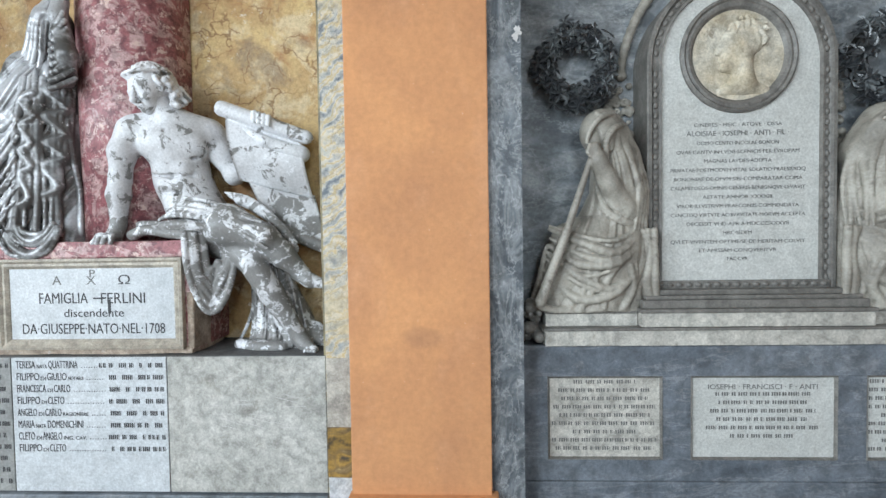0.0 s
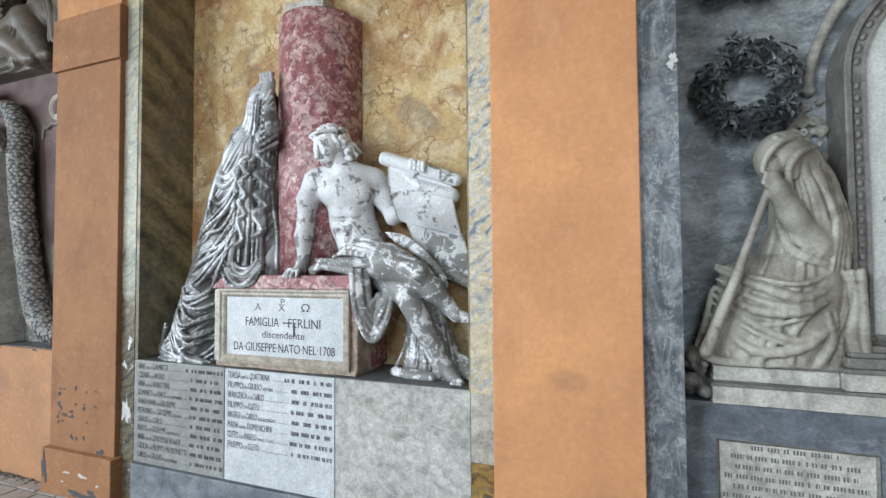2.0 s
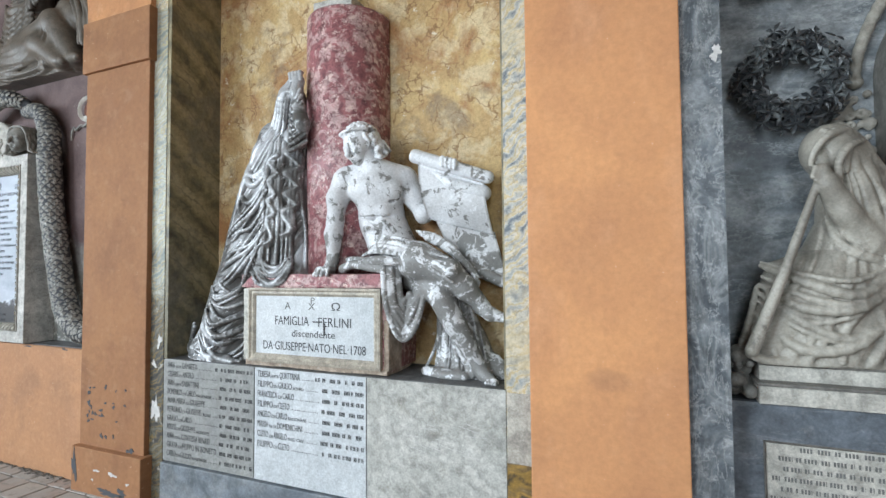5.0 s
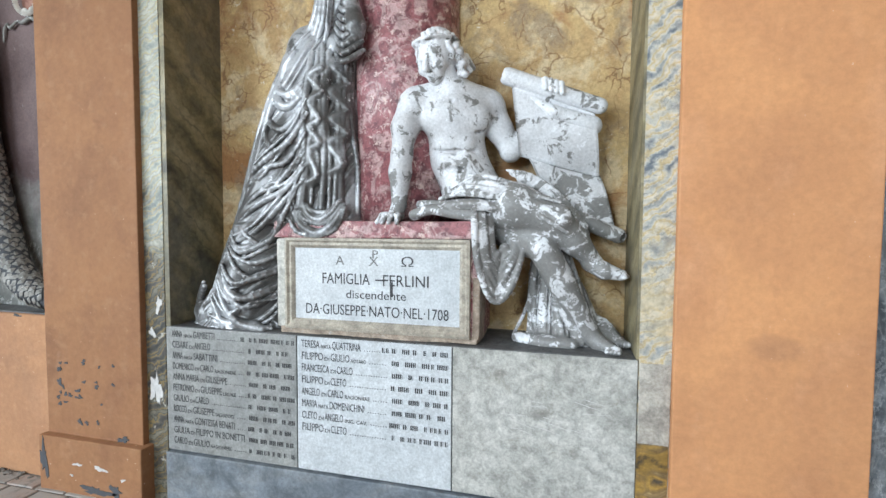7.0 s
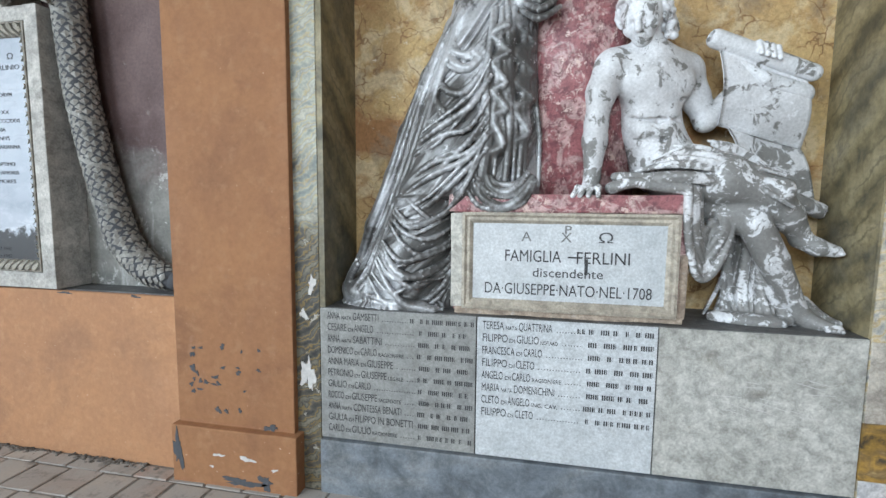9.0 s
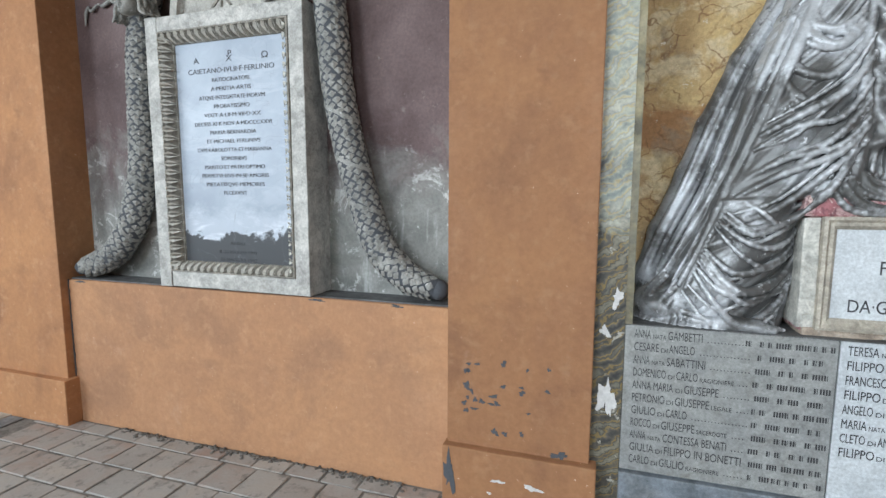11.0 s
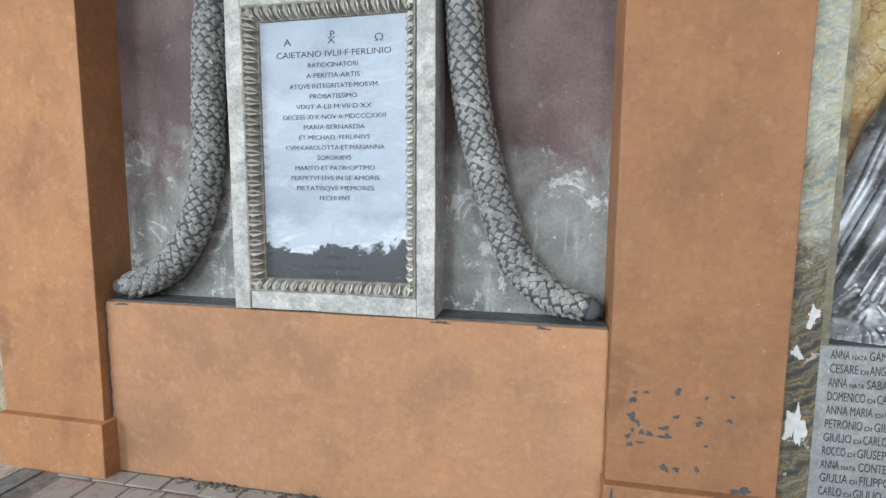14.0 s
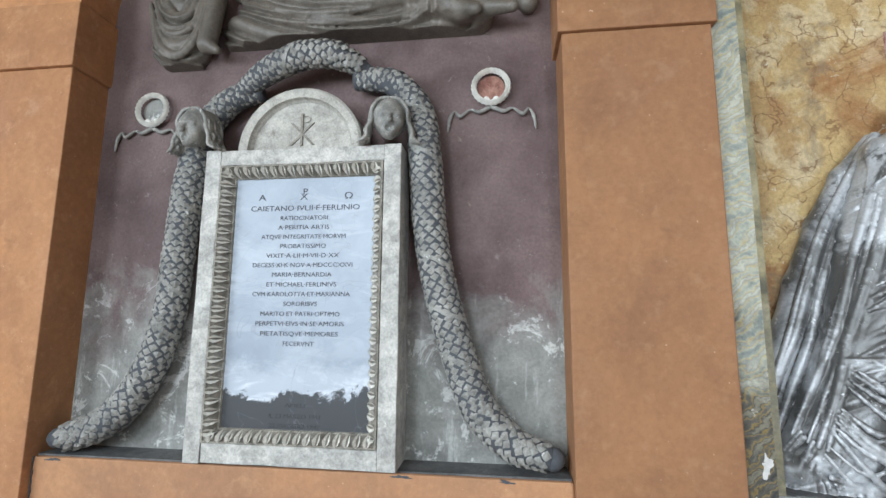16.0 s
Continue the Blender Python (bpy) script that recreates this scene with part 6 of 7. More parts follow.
# ---- figure group above the memorial tablet ----
def reclining_group():
    sc = Sculpt((-6.15, 2.08, 2.98), (-3.78, 2.42, 4.40), 0.0068)
    seat = ((3.12, -5.55, -4.10, 2.36, 0.14), (3.25, -5.60, -4.08, 2.36, 0.17), (3.42, -5.45, -4.35, 2.36, 0.16), (3.55, -5.25, -4.55, 2.36, 0.12))
    sc.robe(seat, 12, 0.042, 0.0, 0.02, 0.6, 0.75, swags(-4.80, 3.95, 0.062, 1.25))
    drape(sc, ((-5.52, 3.42), (-5.25, 3.22), (-4.85, 3.15), (-4.45, 3.19)), ((-5.15, 3.62), (-4.95, 3.48), (-4.65, 3.42), (-4.35, 3.46)), 12, 0.020, surface(seat), 31, 0.008, 0.006)
    # knees, feet
    sc.limb([(-4.75, 2.30, 3.42), (-4.35, 2.24, 3.52), (-4.12, 2.25, 3.20)], [0.14, 0.10, 0.07], 0.05)
    sc.limb([(-4.85, 2.28, 3.36), (-4.45, 2.20, 3.34), (-4.22, 2.20, 3.17)], [0.13, 0.09, 0.06], 0.05)
    sc.robe(((3.16, -4.55, -4.10, 2.32, 0.14), (3.40, -4.62, -4.16, 2.31, 0.14), (3.58, -4.5, -4.25, 2.30, 0.10)), 7, 0.026, 0.0, 0.03, 0.8, 0.75, rays(-4.40, 3.85, 9, 0.3))
    for x in (-4.02, -4.20):
        sc.limb([(x - 0.06, 2.21, 3.18), (x + 0.06, 2.17, 3.15)], [0.045, 0.028], 0.02)
    # torso, head, raised arm
    chest = ((3.45, -5.15, -4.60, 2.33, 0.14), (3.70, -5.08, -4.58, 2.32, 0.15), (3.86, -4.98, -4.62, 2.32, 0.11))
    sc.robe(chest, 9, 0.026, 0.0, 0.03, 0.2, 0.75, swags(-4.82, 4.02, 0.05, 0.8))
    for i in range(5):
        sc.curve([(-5.02, 2.22, 3.80 - 0.05 * i), (-4.84, 2.17, 3.62 - 0.05 * i), (-4.62, 2.21, 3.80 - 0.05 * i)], [0.014, 0.018, 0.014], 0.014)
    sc.limb([(-4.88, 2.30, 3.86), (-4.98, 2.26, 4.0)], [0.06, 0.055], 0.03)
    at = carve_head(sc, (-5.03, 2.23, 4.04), 0.11, -65, 10, 0, 60, 3)
    sc.limb([(-4.62, 2.27, 3.80), (-4.52, 2.24, 3.88), (-4.66, 2.24, 4.10), (-4.80, 2.24, 4.28)], [0.08, 0.085, 0.065, 0.035], 0.04)
    fan(sc, (-4.70, 3.95), (-4.50, 4.0), (-4.66, 3.66), (-4.44, 3.74), 5, (0.04, 0.0), 0.014, 0.016, 15, lambda x, z: 2.19, 0.016)
    # cloth and ribbon hanging over the edge of the recess
    sc.robe(((3.02, -5.92, -5.70, 2.32, 0.06), (3.10, -6.0, -5.66, 2.32, 0.09), (3.28, -6.02, -5.64, 2.33, 0.10), (3.6, -5.98, -5.62, 2.34, 0.10)), 6, 0.036, 0.0, 0.02, 0.4, 0.8,
            swags(-5.80, 3.62, 0.075, 0.55))
    drape(sc, ((-6.0, 3.34), (-5.92, 3.12), (-5.80, 3.045), (-5.69, 3.13), (-5.645, 3.34)), ((-5.93, 3.56), (-5.87, 3.38), (-5.80, 3.32), (-5.74, 3.38), (-5.69, 3.56)), 8, 0.017, lambda x, z: 2.235, 33, 0.006, 0.0)
    sc.limb([(-5.58, 2.24, 3.45), (-5.62, 2.23, 3.10), (-5.55, 2.22, 3.055)], [0.055, 0.05, 0.022], 0.01)
    sc.limb([(-4.30, 2.32, 3.65), (-3.95, 2.32, 3.45), (-3.88, 2.30, 3.25)], [0.10, 0.09, 0.05], 0.04)
    fan(sc, (-4.2, 3.75), (-3.92, 3.65), (-4.05, 3.3), (-3.86, 3.25), 5, (0.04, 0.02), 0.014, 0.016, 25, lambda x, z: 2.24, 0.016)
    return figure("reclining_sculpture", sc, RELIEF, "grey-brown stucco draped figure reclining above a memorial tablet", "sculpture")


reclining_group()
# tie rod of the arch
bm = bmesh.new()
add_tube(bm, [(-3.62, 2.11, 3.68), (-3.62, 0.2, 3.70), (-3.62, -2.8, 3.70)], [0.013] * 3, 10)
tagged(part("tie_rod", bm, IRON, None, "", True), "thin black iron tie rod across the gallery", "tie rod")

# ---- the singer's monument bay ----
lower = thing("marble_dado", (1.40, 2.30, 0), "blue-grey marble dado with framed inscription slabs", "dado", "", "structure")
DX0, DX1 = 0.281, 2.524
part("plinth", rough_box(DX0, DX1, 2.285, 2.58, -0.005, 0.272, 0.2, 0.0015, 0.005, 31), BARDIGLIO, lower)
PANELS = ((0.413, 0.973), (1.106, 1.804), (1.937, 2.40))
PZ0, PZ1 = 0.375, 0.791
part("rail", box(DX0, DX1, 2.30, 2.34, PZ1, 0.945, 0.002), BARDIGLIO, lower, "blue-grey marble rail")
part("rail", box(DX0, DX1, 2.30, 2.34, 0.272, PZ0, 0.002), BARDIGLIO, lower, "blue-grey marble rail")
xs = [DX0] + [v for p in PANELS for v in p] + [DX1]
for a, b in zip(xs[0::2], xs[1::2]):
    part("stile", box(a, b, 2.30, 2.34, PZ0, PZ1, 0.002), BARDIGLIO, lower, "blue-grey marble stile")
part("backing", box(DX0, DX1, 2.34, 2.58, 0.272, 0.945), LEDGE, lower)
LINES_ONE = (0.30, 0.45, 0.42, 0.50, 0.44, 0.54, 0.31, 0.53, 0.48)
for j, (a, b) in enumerate(PANELS):
    s = part("slab", box(a + 0.004, b - 0.004, 2.312, 2.338, PZ0 + 0.004, PZ1 - 0.004, 0.002), PALE_BASE if j == 0 else STELA_WHITE, lower, "pale marble slab with worn inscription")
    part("slab_edge", sweep_frame(a, b, PZ0, PZ1, ((0.0, 2.302), (0.004, 2.296), (0.009, 2.302), (0.012, 2.313))), STELA_GREY, s)
    rnd = random.Random(20 + j)
    cx = (a + b) / 2
    if j == 1:
        lettering(s, "IOSEPHI \u00B7 FRANCISCI \u00B7 F \u00B7 ANTI", cx, 2.3115, 0.722, 0.036, 0.52, LETTER_FADED)
    for i in range(9 if j != 1 else 6):
        z = (0.752 if j != 1 else 0.690) - 0.0415 * i
        w = min(LINES_ONE[(i + j) % 9], (b - a) * 0.92)
        bm = bmesh.new()
        x = cx - w / 2
        while x < cx + w / 2:
            e = min(x + rnd.uniform(0.010, 0.05), cx + w / 2)
            q = x
            while q < e:
                add_box(bm, q, min(q + 0.007, e), 2.3108, 2.3125, z, z + 0.018)
                q += 0.0115
            x = e + rnd.uniform(0.008, 0.016)
        part("worn_line", bm, LETTER_FADED, s)

bases = thing("monument_base", (1.40, 2.35, 0.945), "stepped pale and grey marble base of a wall monument", "base")
part("lower_step", rough_box(0.40, 2.41, 2.272, 2.58, 0.947, 1.022, 0.15, 0.002, 0.004, 41), PALE_BASE, bases)
part("lower_cap", box(0.392, 2.418, 2.262, 2.58, 1.022, 1.036, 0.004), STELA_GREY, bases)
for a, b in ((0.412, 0.86), (1.95, 2.40)):
    part("upper_step", rough_box(a, b, 2.32, 2.58, 1.036, 1.098, 0.1, 0.002, 0.004, a), PALE_BASE, bases)
    part("upper_cap", box(a - 0.006, b + 0.006, 2.312, 2.58, 1.098, 1.113, 0.003), STELA_GREY, bases)
part("centre_step", rough_box(0.862, 1.948, 2.268, 2.58, 1.038, 1.105, 0.12, 0.002, 0.004, 43), PALE_BASE, bases)
for z0, z1, d in ((1.105, 1.125, 0.0), (1.125, 1.165, 0.022), (1.165, 1.185, 0.04), (1.185, 1.21, 0.06)):
    part("moulding", box(0.852 + d, 1.958 - d, 2.262 + d, 2.58, z0, z1, 0.006), STELA_GREY, bases)

tomb = thing("inscribed_stela", (1.397, 2.45, 1.21), "round-headed grey-white marble stela with carved border and portrait medallion", "memorial")
CX, SZ = 1.397, 2.335


def arch_band(profile, x_half, z0, spring, cx, n=40):
    """A moulding that runs up one side, round the arch and down the other; profile: (inward distance, y)."""
    bm = bmesh.new()
    rings = []
    for d, y in profile:
        r = x_half - d
        pts = [(cx - r, z0)] + [(cx - r * math.cos(math.pi * i / n), spring + r * math.sin(math.pi * i / n)) for i in range(n + 1)] + [(cx + r, z0)]
        rings.append([bm.verts.new((x, y, z)) for x, z in pts])
    for a, b in zip(rings, rings[1:]):
        for i in range(len(a) - 1):
            bm.faces.new((a[i], a[i + 1], b[i + 1], b[i]))
    return bm


part("outer_border", arch_band(((0.0, 2.58), (0.0, 2.392), (0.006, 2.386), (0.022, 2.386), (0.028, 2.398)), 0.462, 1.205, SZ, CX), STELA_GREY, tomb, "taupe grey marble border")
part("inner_border", arch_band(((0.028, 2.398), (0.034, 2.404), (0.056, 2.404), (0.060, 2.392), (0.072, 2.390), (0.078, 2.412)), 0.462, 1.205, SZ, CX), STELA_GREY, tomb)
bm = arch_band(((0.076, 2.408), (0.2, 2.408), (0.4619, 2.408)), 0.462, 1.245, SZ, CX)
panel = part("panel", bm, STELA_WHITE, tomb, "grey-white marble face")
part("foot_moulding", rough_box(CX - 0.43, CX + 0.43, 2.385, 2.5, 1.208, 1.248, 0.1, 0.001, 0.006, 55), STELA_GREY, tomb)
egg = bmesh.new()
bmesh.ops.create_uvsphere(egg, u_segments=8, v_segments=6, radius=1.0)
egg_me = bpy.data.meshes.new("bead")
for v in egg.verts:
    v.co = Vector((v.co.x * 0.013, v.co.y * 0.010, v.co.z * 0.019))
egg.to_mesh(egg_me)
egg.free()
egg_me.materials.append(STELA_GREY)
egg_me.polygons.foreach_set("use_smooth", [True] * len(egg_me.polygons))


def bead(x, y, z, turn):
    ob = new("bead", egg_me)
    ob.parent = tomb
    ob.matrix_basis = pose(x - 1.397, y - 2.45, z - 1.21, 0, turn, 0)


R = 0.462 - 0.045
for i in range(21):
    z = 1.26 + i * 0.0512
    bead(CX - R, 2.402, z, 0)
    bead(CX + R, 2.402, z, 0)
n = 25
for i in range(1, n):
    a = math.pi * i / n
    bead(CX - R * math.cos(a), 2.402, SZ + R * math.sin(a), 90 + math.degrees(a) - 90)
for i in range(18):
    bead(CX - 0.40 + 0.047 * i, 2.386, 1.228, 90)

part("medallion_rim", revolve([(0.285, 2.412), (0.285, 2.392), (0.272, 2.382), (0.262, 2.392), (0.25, 2.388), (0.236, 2.392), (0.225, 2.404), (0.218, 2.41)], (CX - 0.012, 0, 2.368), 56, axis="y"),
     STELA_GREY, tomb, "moulded grey marble ring")
part("medallion_ground", revolve([(0.0, 2.404), (0.222, 2.404)], (CX - 0.012, 0, 2.368), 56, axis="y"), MEDAL, tomb, "cream stained marble disc")


def profile_relief():
    sc = Sculpt((1.15, 2.33, 2.13), (1.62, 2.44, 2.62), 0.0045)
    fl = 0.32
    for c, r in (((1.395, 2.405, 2.43), (0.092, 0.035, 0.088)), ((1.36, 2.405, 2.37), (0.062, 0.03, 0.075)), ((1.455, 2.405, 2.50), (0.05, 0.028, 0.045)), ((1.47, 2.405, 2.45), (0.045, 0.026, 0.055))):
        sc.ball(c, r, 0.02)
    sc.limb([(1.305, 2.405, 2.41), (1.282, 2.405, 2.378)], [0.02, 0.014], 0.012)
    sc.ball((1.305, 2.405, 2.335), (0.022, 0.018, 0.012), 0.01)
    sc.ball((1.325, 2.405, 2.30), (0.034, 0.02, 0.022), 0.015)
    sc.limb([(1.40, 2.412, 2.36), (1.41, 2.412, 2.25)], [0.045, 0.055], 0.03)
    sc.limb([(1.30, 2.425, 2.19), (1.41, 2.42, 2.22), (1.52, 2.425, 2.19)], [0.03, 0.045, 0.03], 0.03)
    rnd = random.Random(8)
    for i in range(46):
        a = rnd.uniform(-0.3, 2.7)
        r = rnd.uniform(0.05, 0.1)
        p = (1.41 + r * math.cos(a), 2.375 + 0.01 * rnd.random(), 2.45 + r * math.sin(a))
        sc.limb([p, (p[0] + rnd.uniform(-0.02, 0.03), p[1], p[2] - rnd.uniform(0, 0.03))], [0.009, 0.007], 0.004)
    V, F = sc.skin()
    return mesh_part("portrait_relief", V, F, MEDAL, tomb, "cream marble relief in profile")


profile_relief()
for body, z, s, w in (("CINERES \u00B7 HEIC \u00B7 ATQVE \u00B7 OSSA", 2.018, 0.026, 0.43), ("ALOISIAE \u00B7 IOSEPHI \u00B7 ANTI \u00B7 FIL \u00B7", 1.972, 0.036, 0.50), ("DOMO\u00B7CENTO\u00B7INCOLAE\u00B7BONON", 1.927, 0.026, 0.40),
                      ("QVAE\u00B7CANTV\u00B7IN\u00B7LVDIS\u00B7SCENICIS\u00B7PER\u00B7EVROPAM", 1.883, 0.026, 0.60), ("MAGNAS\u00B7LAVDES\u00B7ADEPTA", 1.838, 0.026, 0.33),
                      ("PRIVATAE\u00B7POSTMODVM\u00B7VITAE\u00B7SOLATIO\u00B7PRAESIDIOQ", 1.793, 0.026, 0.66), ("BONONIAE\u00B7DE\u00B7OPVM\u00B7SIBI\u00B7COMPARATAR\u00B7COPIA", 1.748, 0.026, 0.63),
                      ("CALAMITOSOS\u00B7OMNIS\u00B7GENERIS\u00B7BENIGNQVE\u00B7LEVAVIT", 1.703, 0.026, 0.66), ("AETATE\u00B7ANNOR\u00B7XXXXIII", 1.658, 0.026, 0.34), ("VIROR\u00B7ILLVSTRIVM\u00B7PRAECONIIS\u00B7COMMENDATA", 1.613, 0.026, 0.60),
                      ("CVNCTISQ\u00B7VIRTVTE\u00B7AC\u00B7SVAVITATE\u00B7MORVM\u00B7ACCEPTA", 1.568, 0.026, 0.66), ("DECESSIT\u00B7VI\u00B7ID\u00B7APR\u00B7A\u00B7MDCCCXXXVII", 1.523, 0.026, 0.50), ("HEIC\u00B7SEDEM", 1.478, 0.026, 0.14),
                      ("QVI\u00B7ET\u00B7VIVENTEM\u00B7OPTIME\u00B7SE\u00B7DE\u00B7MERITAM\u00B7COLVIT", 1.433, 0.026, 0.66), ("ET\u00B7AMISSAM\u00B7CONQVERITVR", 1.390, 0.026, 0.38), ("FAC\u00B7CVR", 1.347, 0.026, 0.10)):
    lettering(panel, body, CX - 0.01, 2.4072, z, s, w, LETTER_FADED)


def mourner(mirror, label):
    sc = Sculpt((0.28, 2.10, 1.105), (0.99, 2.58, 2.13), 0.005)
    robe = ((1.115, 0.345, 0.94, 2.43, 0.14), (1.22, 0.39, 0.94, 2.43, 0.145), (1.36, 0.43, 0.94, 2.42, 0.165), (1.47, 0.455, 0.935, 2.42, 0.16), (1.53, 0.48, 0.93, 2.43, 0.14),
            (1.58, 0.60, 0.93, 2.43, 0.135), (1.70, 0.66, 0.915, 2.42, 0.135), (1.84, 0.67, 0.87, 2.42, 0.125), (1.93, 0.68, 0.82, 2.42, 0.10))
    sc.robe(robe, 8, 0.012, 0.0, 0.02, 0.9, 0.8, rays(0.66, 2.12, 10, 0.6))
    on = surface(robe)
    drape(sc, ((0.45, 1.53), (0.58, 1.465), (0.74, 1.45), (0.91, 1.54)), ((0.42, 1.32), (0.56, 1.19), (0.76, 1.19), (0.925, 1.40)), 8, 0.016, on, 4, 0.007, 0.006)
    drape(sc, ((0.44, 1.42), (0.40, 1.27), (0.36, 1.13)), ((0.92, 1.32), (0.90, 1.22), (0.88, 1.13)), 9, 0.015, on, 6, 0.008, 0.0, taper=0.8)
    drape(sc, ((0.74, 2.05), (0.81, 1.90), (0.85, 1.72), (0.84, 1.52)), ((0.82, 2.0), (0.90, 1.86), (0.93, 1.70), (0.925, 1.50)), 5, 0.015, on, 8, 0.006, 0.006)
    drape(sc, ((0.70, 1.88), (0.735, 1.72), (0.82, 1.62), (0.915, 1.60)), ((0.665, 1.68), (0.69, 1.59), (0.77, 1.535), (0.88, 1.51)), 5, 0.014, on, 10, 0.006, 0.006)
    drape(sc, ((0.90, 1.50), (0.925, 1.38), (0.90, 1.26), (0.92, 1.14)), ((0.94, 1.50), (0.95, 1.38), (0.945, 1.26), (0.95, 1.13)), 4, 0.016, lambda x, z: 2.33, 12, 0.005, 0.0, taper=0.9)
    # hood and shadowed face resting on the hand
    sc.ball((0.70, 2.38, 1.99), (0.098, 0.105, 0.108), 0.03, (0, -12, 0))
    sc.limb([(0.72, 2.41, 2.02), (0.80, 2.43, 1.88)], [0.095, 0.10], 0.04)
    sc.ball((0.632, 2.272, 1.950), (0.044, 0.060, 0.056), 0.006, cut=True)
    sc.ball((0.650, 2.320, 1.948), (0.038, 0.040, 0.052), 0.006)
    sc.curve([(0.745, 2.31, 2.07), (0.67, 2.268, 2.045), (0.622, 2.268, 1.99), (0.605, 2.28, 1.93)], [0.010, 0.014, 0.013, 0.008], 0.006)
    sc.curve([(0.79, 2.31, 2.02), (0.73, 2.268, 1.99), (0.695, 2.262, 1.93), (0.70, 2.275, 1.86)], [0.010, 0.014, 0.014, 0.010], 0.006)
    sc.limb([(0.638, 2.308, 1.962), (0.626, 2.292, 1.940)], [0.008, 0.010], 0.006)
    fan(sc, (0.66, 2.08), (0.77, 2.06), (0.72, 1.90), (0.84, 1.88), 4, (0.03, 0.0), 0.009, 0.011, 33, lambda x, z: 2.30 + 0.5 * abs(x - 0.72), 0.012)
    sc.limb([(0.70, 2.29, 1.76), (0.655, 2.26, 1.84), (0.635, 2.26, 1.90)], [0.05, 0.036, 0.03], 0.02)
    sc.limb([(0.80, 2.32, 1.62), (0.72, 2.28, 1.72), (0.66, 2.26, 1.84)], [0.052, 0.044, 0.030], 0.02)
    for i in range(4):
        sc.limb([(0.612 + 0.012 * i, 2.245, 1.91 - 0.012 * i), (0.60 + 0.012 * i, 2.24, 1.875 - 0.012 * i)], [0.012, 0.010], 0.005)
    # torch held downwards
    sc.limb([(0.628, 2.262, 1.87), (0.50, 2.25, 1.50), (0.375, 2.25, 1.17)], [0.014, 0.019, 0.026], 0.008)
    sc.curve([(0.37, 2.28, 1.15), (0.45, 2.30, 1.12), (0.62, 2.31, 1.115), (0.85, 2.33, 1.115)], [0.014, 0.013, 0.012, 0.012], 0.02)
    V, F = sc.skin()
    if mirror:
        V = V * np.array([-1, 1, 1]) + np.array([2 * CX + 0.01, 0, 0])
        F = F[:, ::-1]
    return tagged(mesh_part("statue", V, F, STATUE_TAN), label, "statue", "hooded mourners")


mourner(False, "grey-beige hooded mourner seated with a lowered torch")
mourner(True, "grey-beige hooded mourner seated beside a marble stela")


def leaf_wreath(x, z, R, tube, label, seed, y=2.50):
    w = thing("wreath", (x, y + 0.06, z), label, "wreath", "metal leaf wreaths")
    rnd = random.Random(seed)
    wire = bmesh.new()
    add_tube(wire, [(x + R * math.cos(0.1 + 6.1 * i / 12), y + 0.03, z + R * math.sin(0.1 + 6.1 * i / 12)) for i in range(13)], [0.012] * 13, 6)
    part("hoop", wire, IRON, w, "", True)
    bm = bmesh.new()
    for i in range(170):
        a, b = rnd.uniform(0, 2 * math.pi), rnd.uniform(-2.2, 0.9)
        t = tube * rnd.uniform(0.45, 1.12) * (1 + 0.25 * math.sin(3 * a + seed) * math.sin(5 * a))
        out = Vector((math.cos(a), 0, math.sin(a)))
        nrm = (out * math.sin(b + 0.6) + Vector((0, -1, 0)) * math.cos(b + 0.6)).normalized()
        c = Vector((x, y, z)) + out * R + nrm * t * 0.8 + Vector((rnd.uniform(-1, 1), 0, rnd.uniform(-1, 1))) * 0.012
        nrm = (nrm + Vector((rnd.uniform(-0.5, 0.5), rnd.uniform(-0.6, 0), rnd.uniform(-0.5, 0.5)))).normalized()
        u = nrm.orthogonal().normalized()
        v = nrm.cross(u)
        ph = rnd.uniform(0, 6.28)
        for k in range(5):
            g = ph + 2 * math.pi * k / 5
            d = u * math.cos(g) + v * math.sin(g)
            s = nrm.cross(d)
            L = rnd.uniform(0.036, 0.058)
            q = [bm.verts.new(p) for p in (c, c + d * L * 0.55 + s * L * 0.2 + nrm * 0.006, c + d * L - nrm * 0.004, c + d * L * 0.55 - s * L * 0.2 + nrm * 0.006, c + d * L * 0.55 - nrm * 0.003)]
            for t3 in ((0, 1, 4), (1, 2, 4), (2, 3, 4), (3, 0, 4)):
                bm.faces.new([q[m] for m in t3])
    lv = part("leaves", bm, WREATH, w, "blackened five-fingered metal leaves")
    lv["kind"] = "stuff"
    return w


leaf_wreath(0.605, 2.36, 0.168, 0.078, "blackened metal leaf wreath hanging on grey marble", 3)
leaf_wreath(0.60, 3.02, 0.19, 0.080, "blackened metal leaf wreath hanging high on grey marble", 7)
leaf_wreath(2.19, 2.36, 0.178, 0.085, "blackened metal leaf wreath hanging on grey marble", 5)


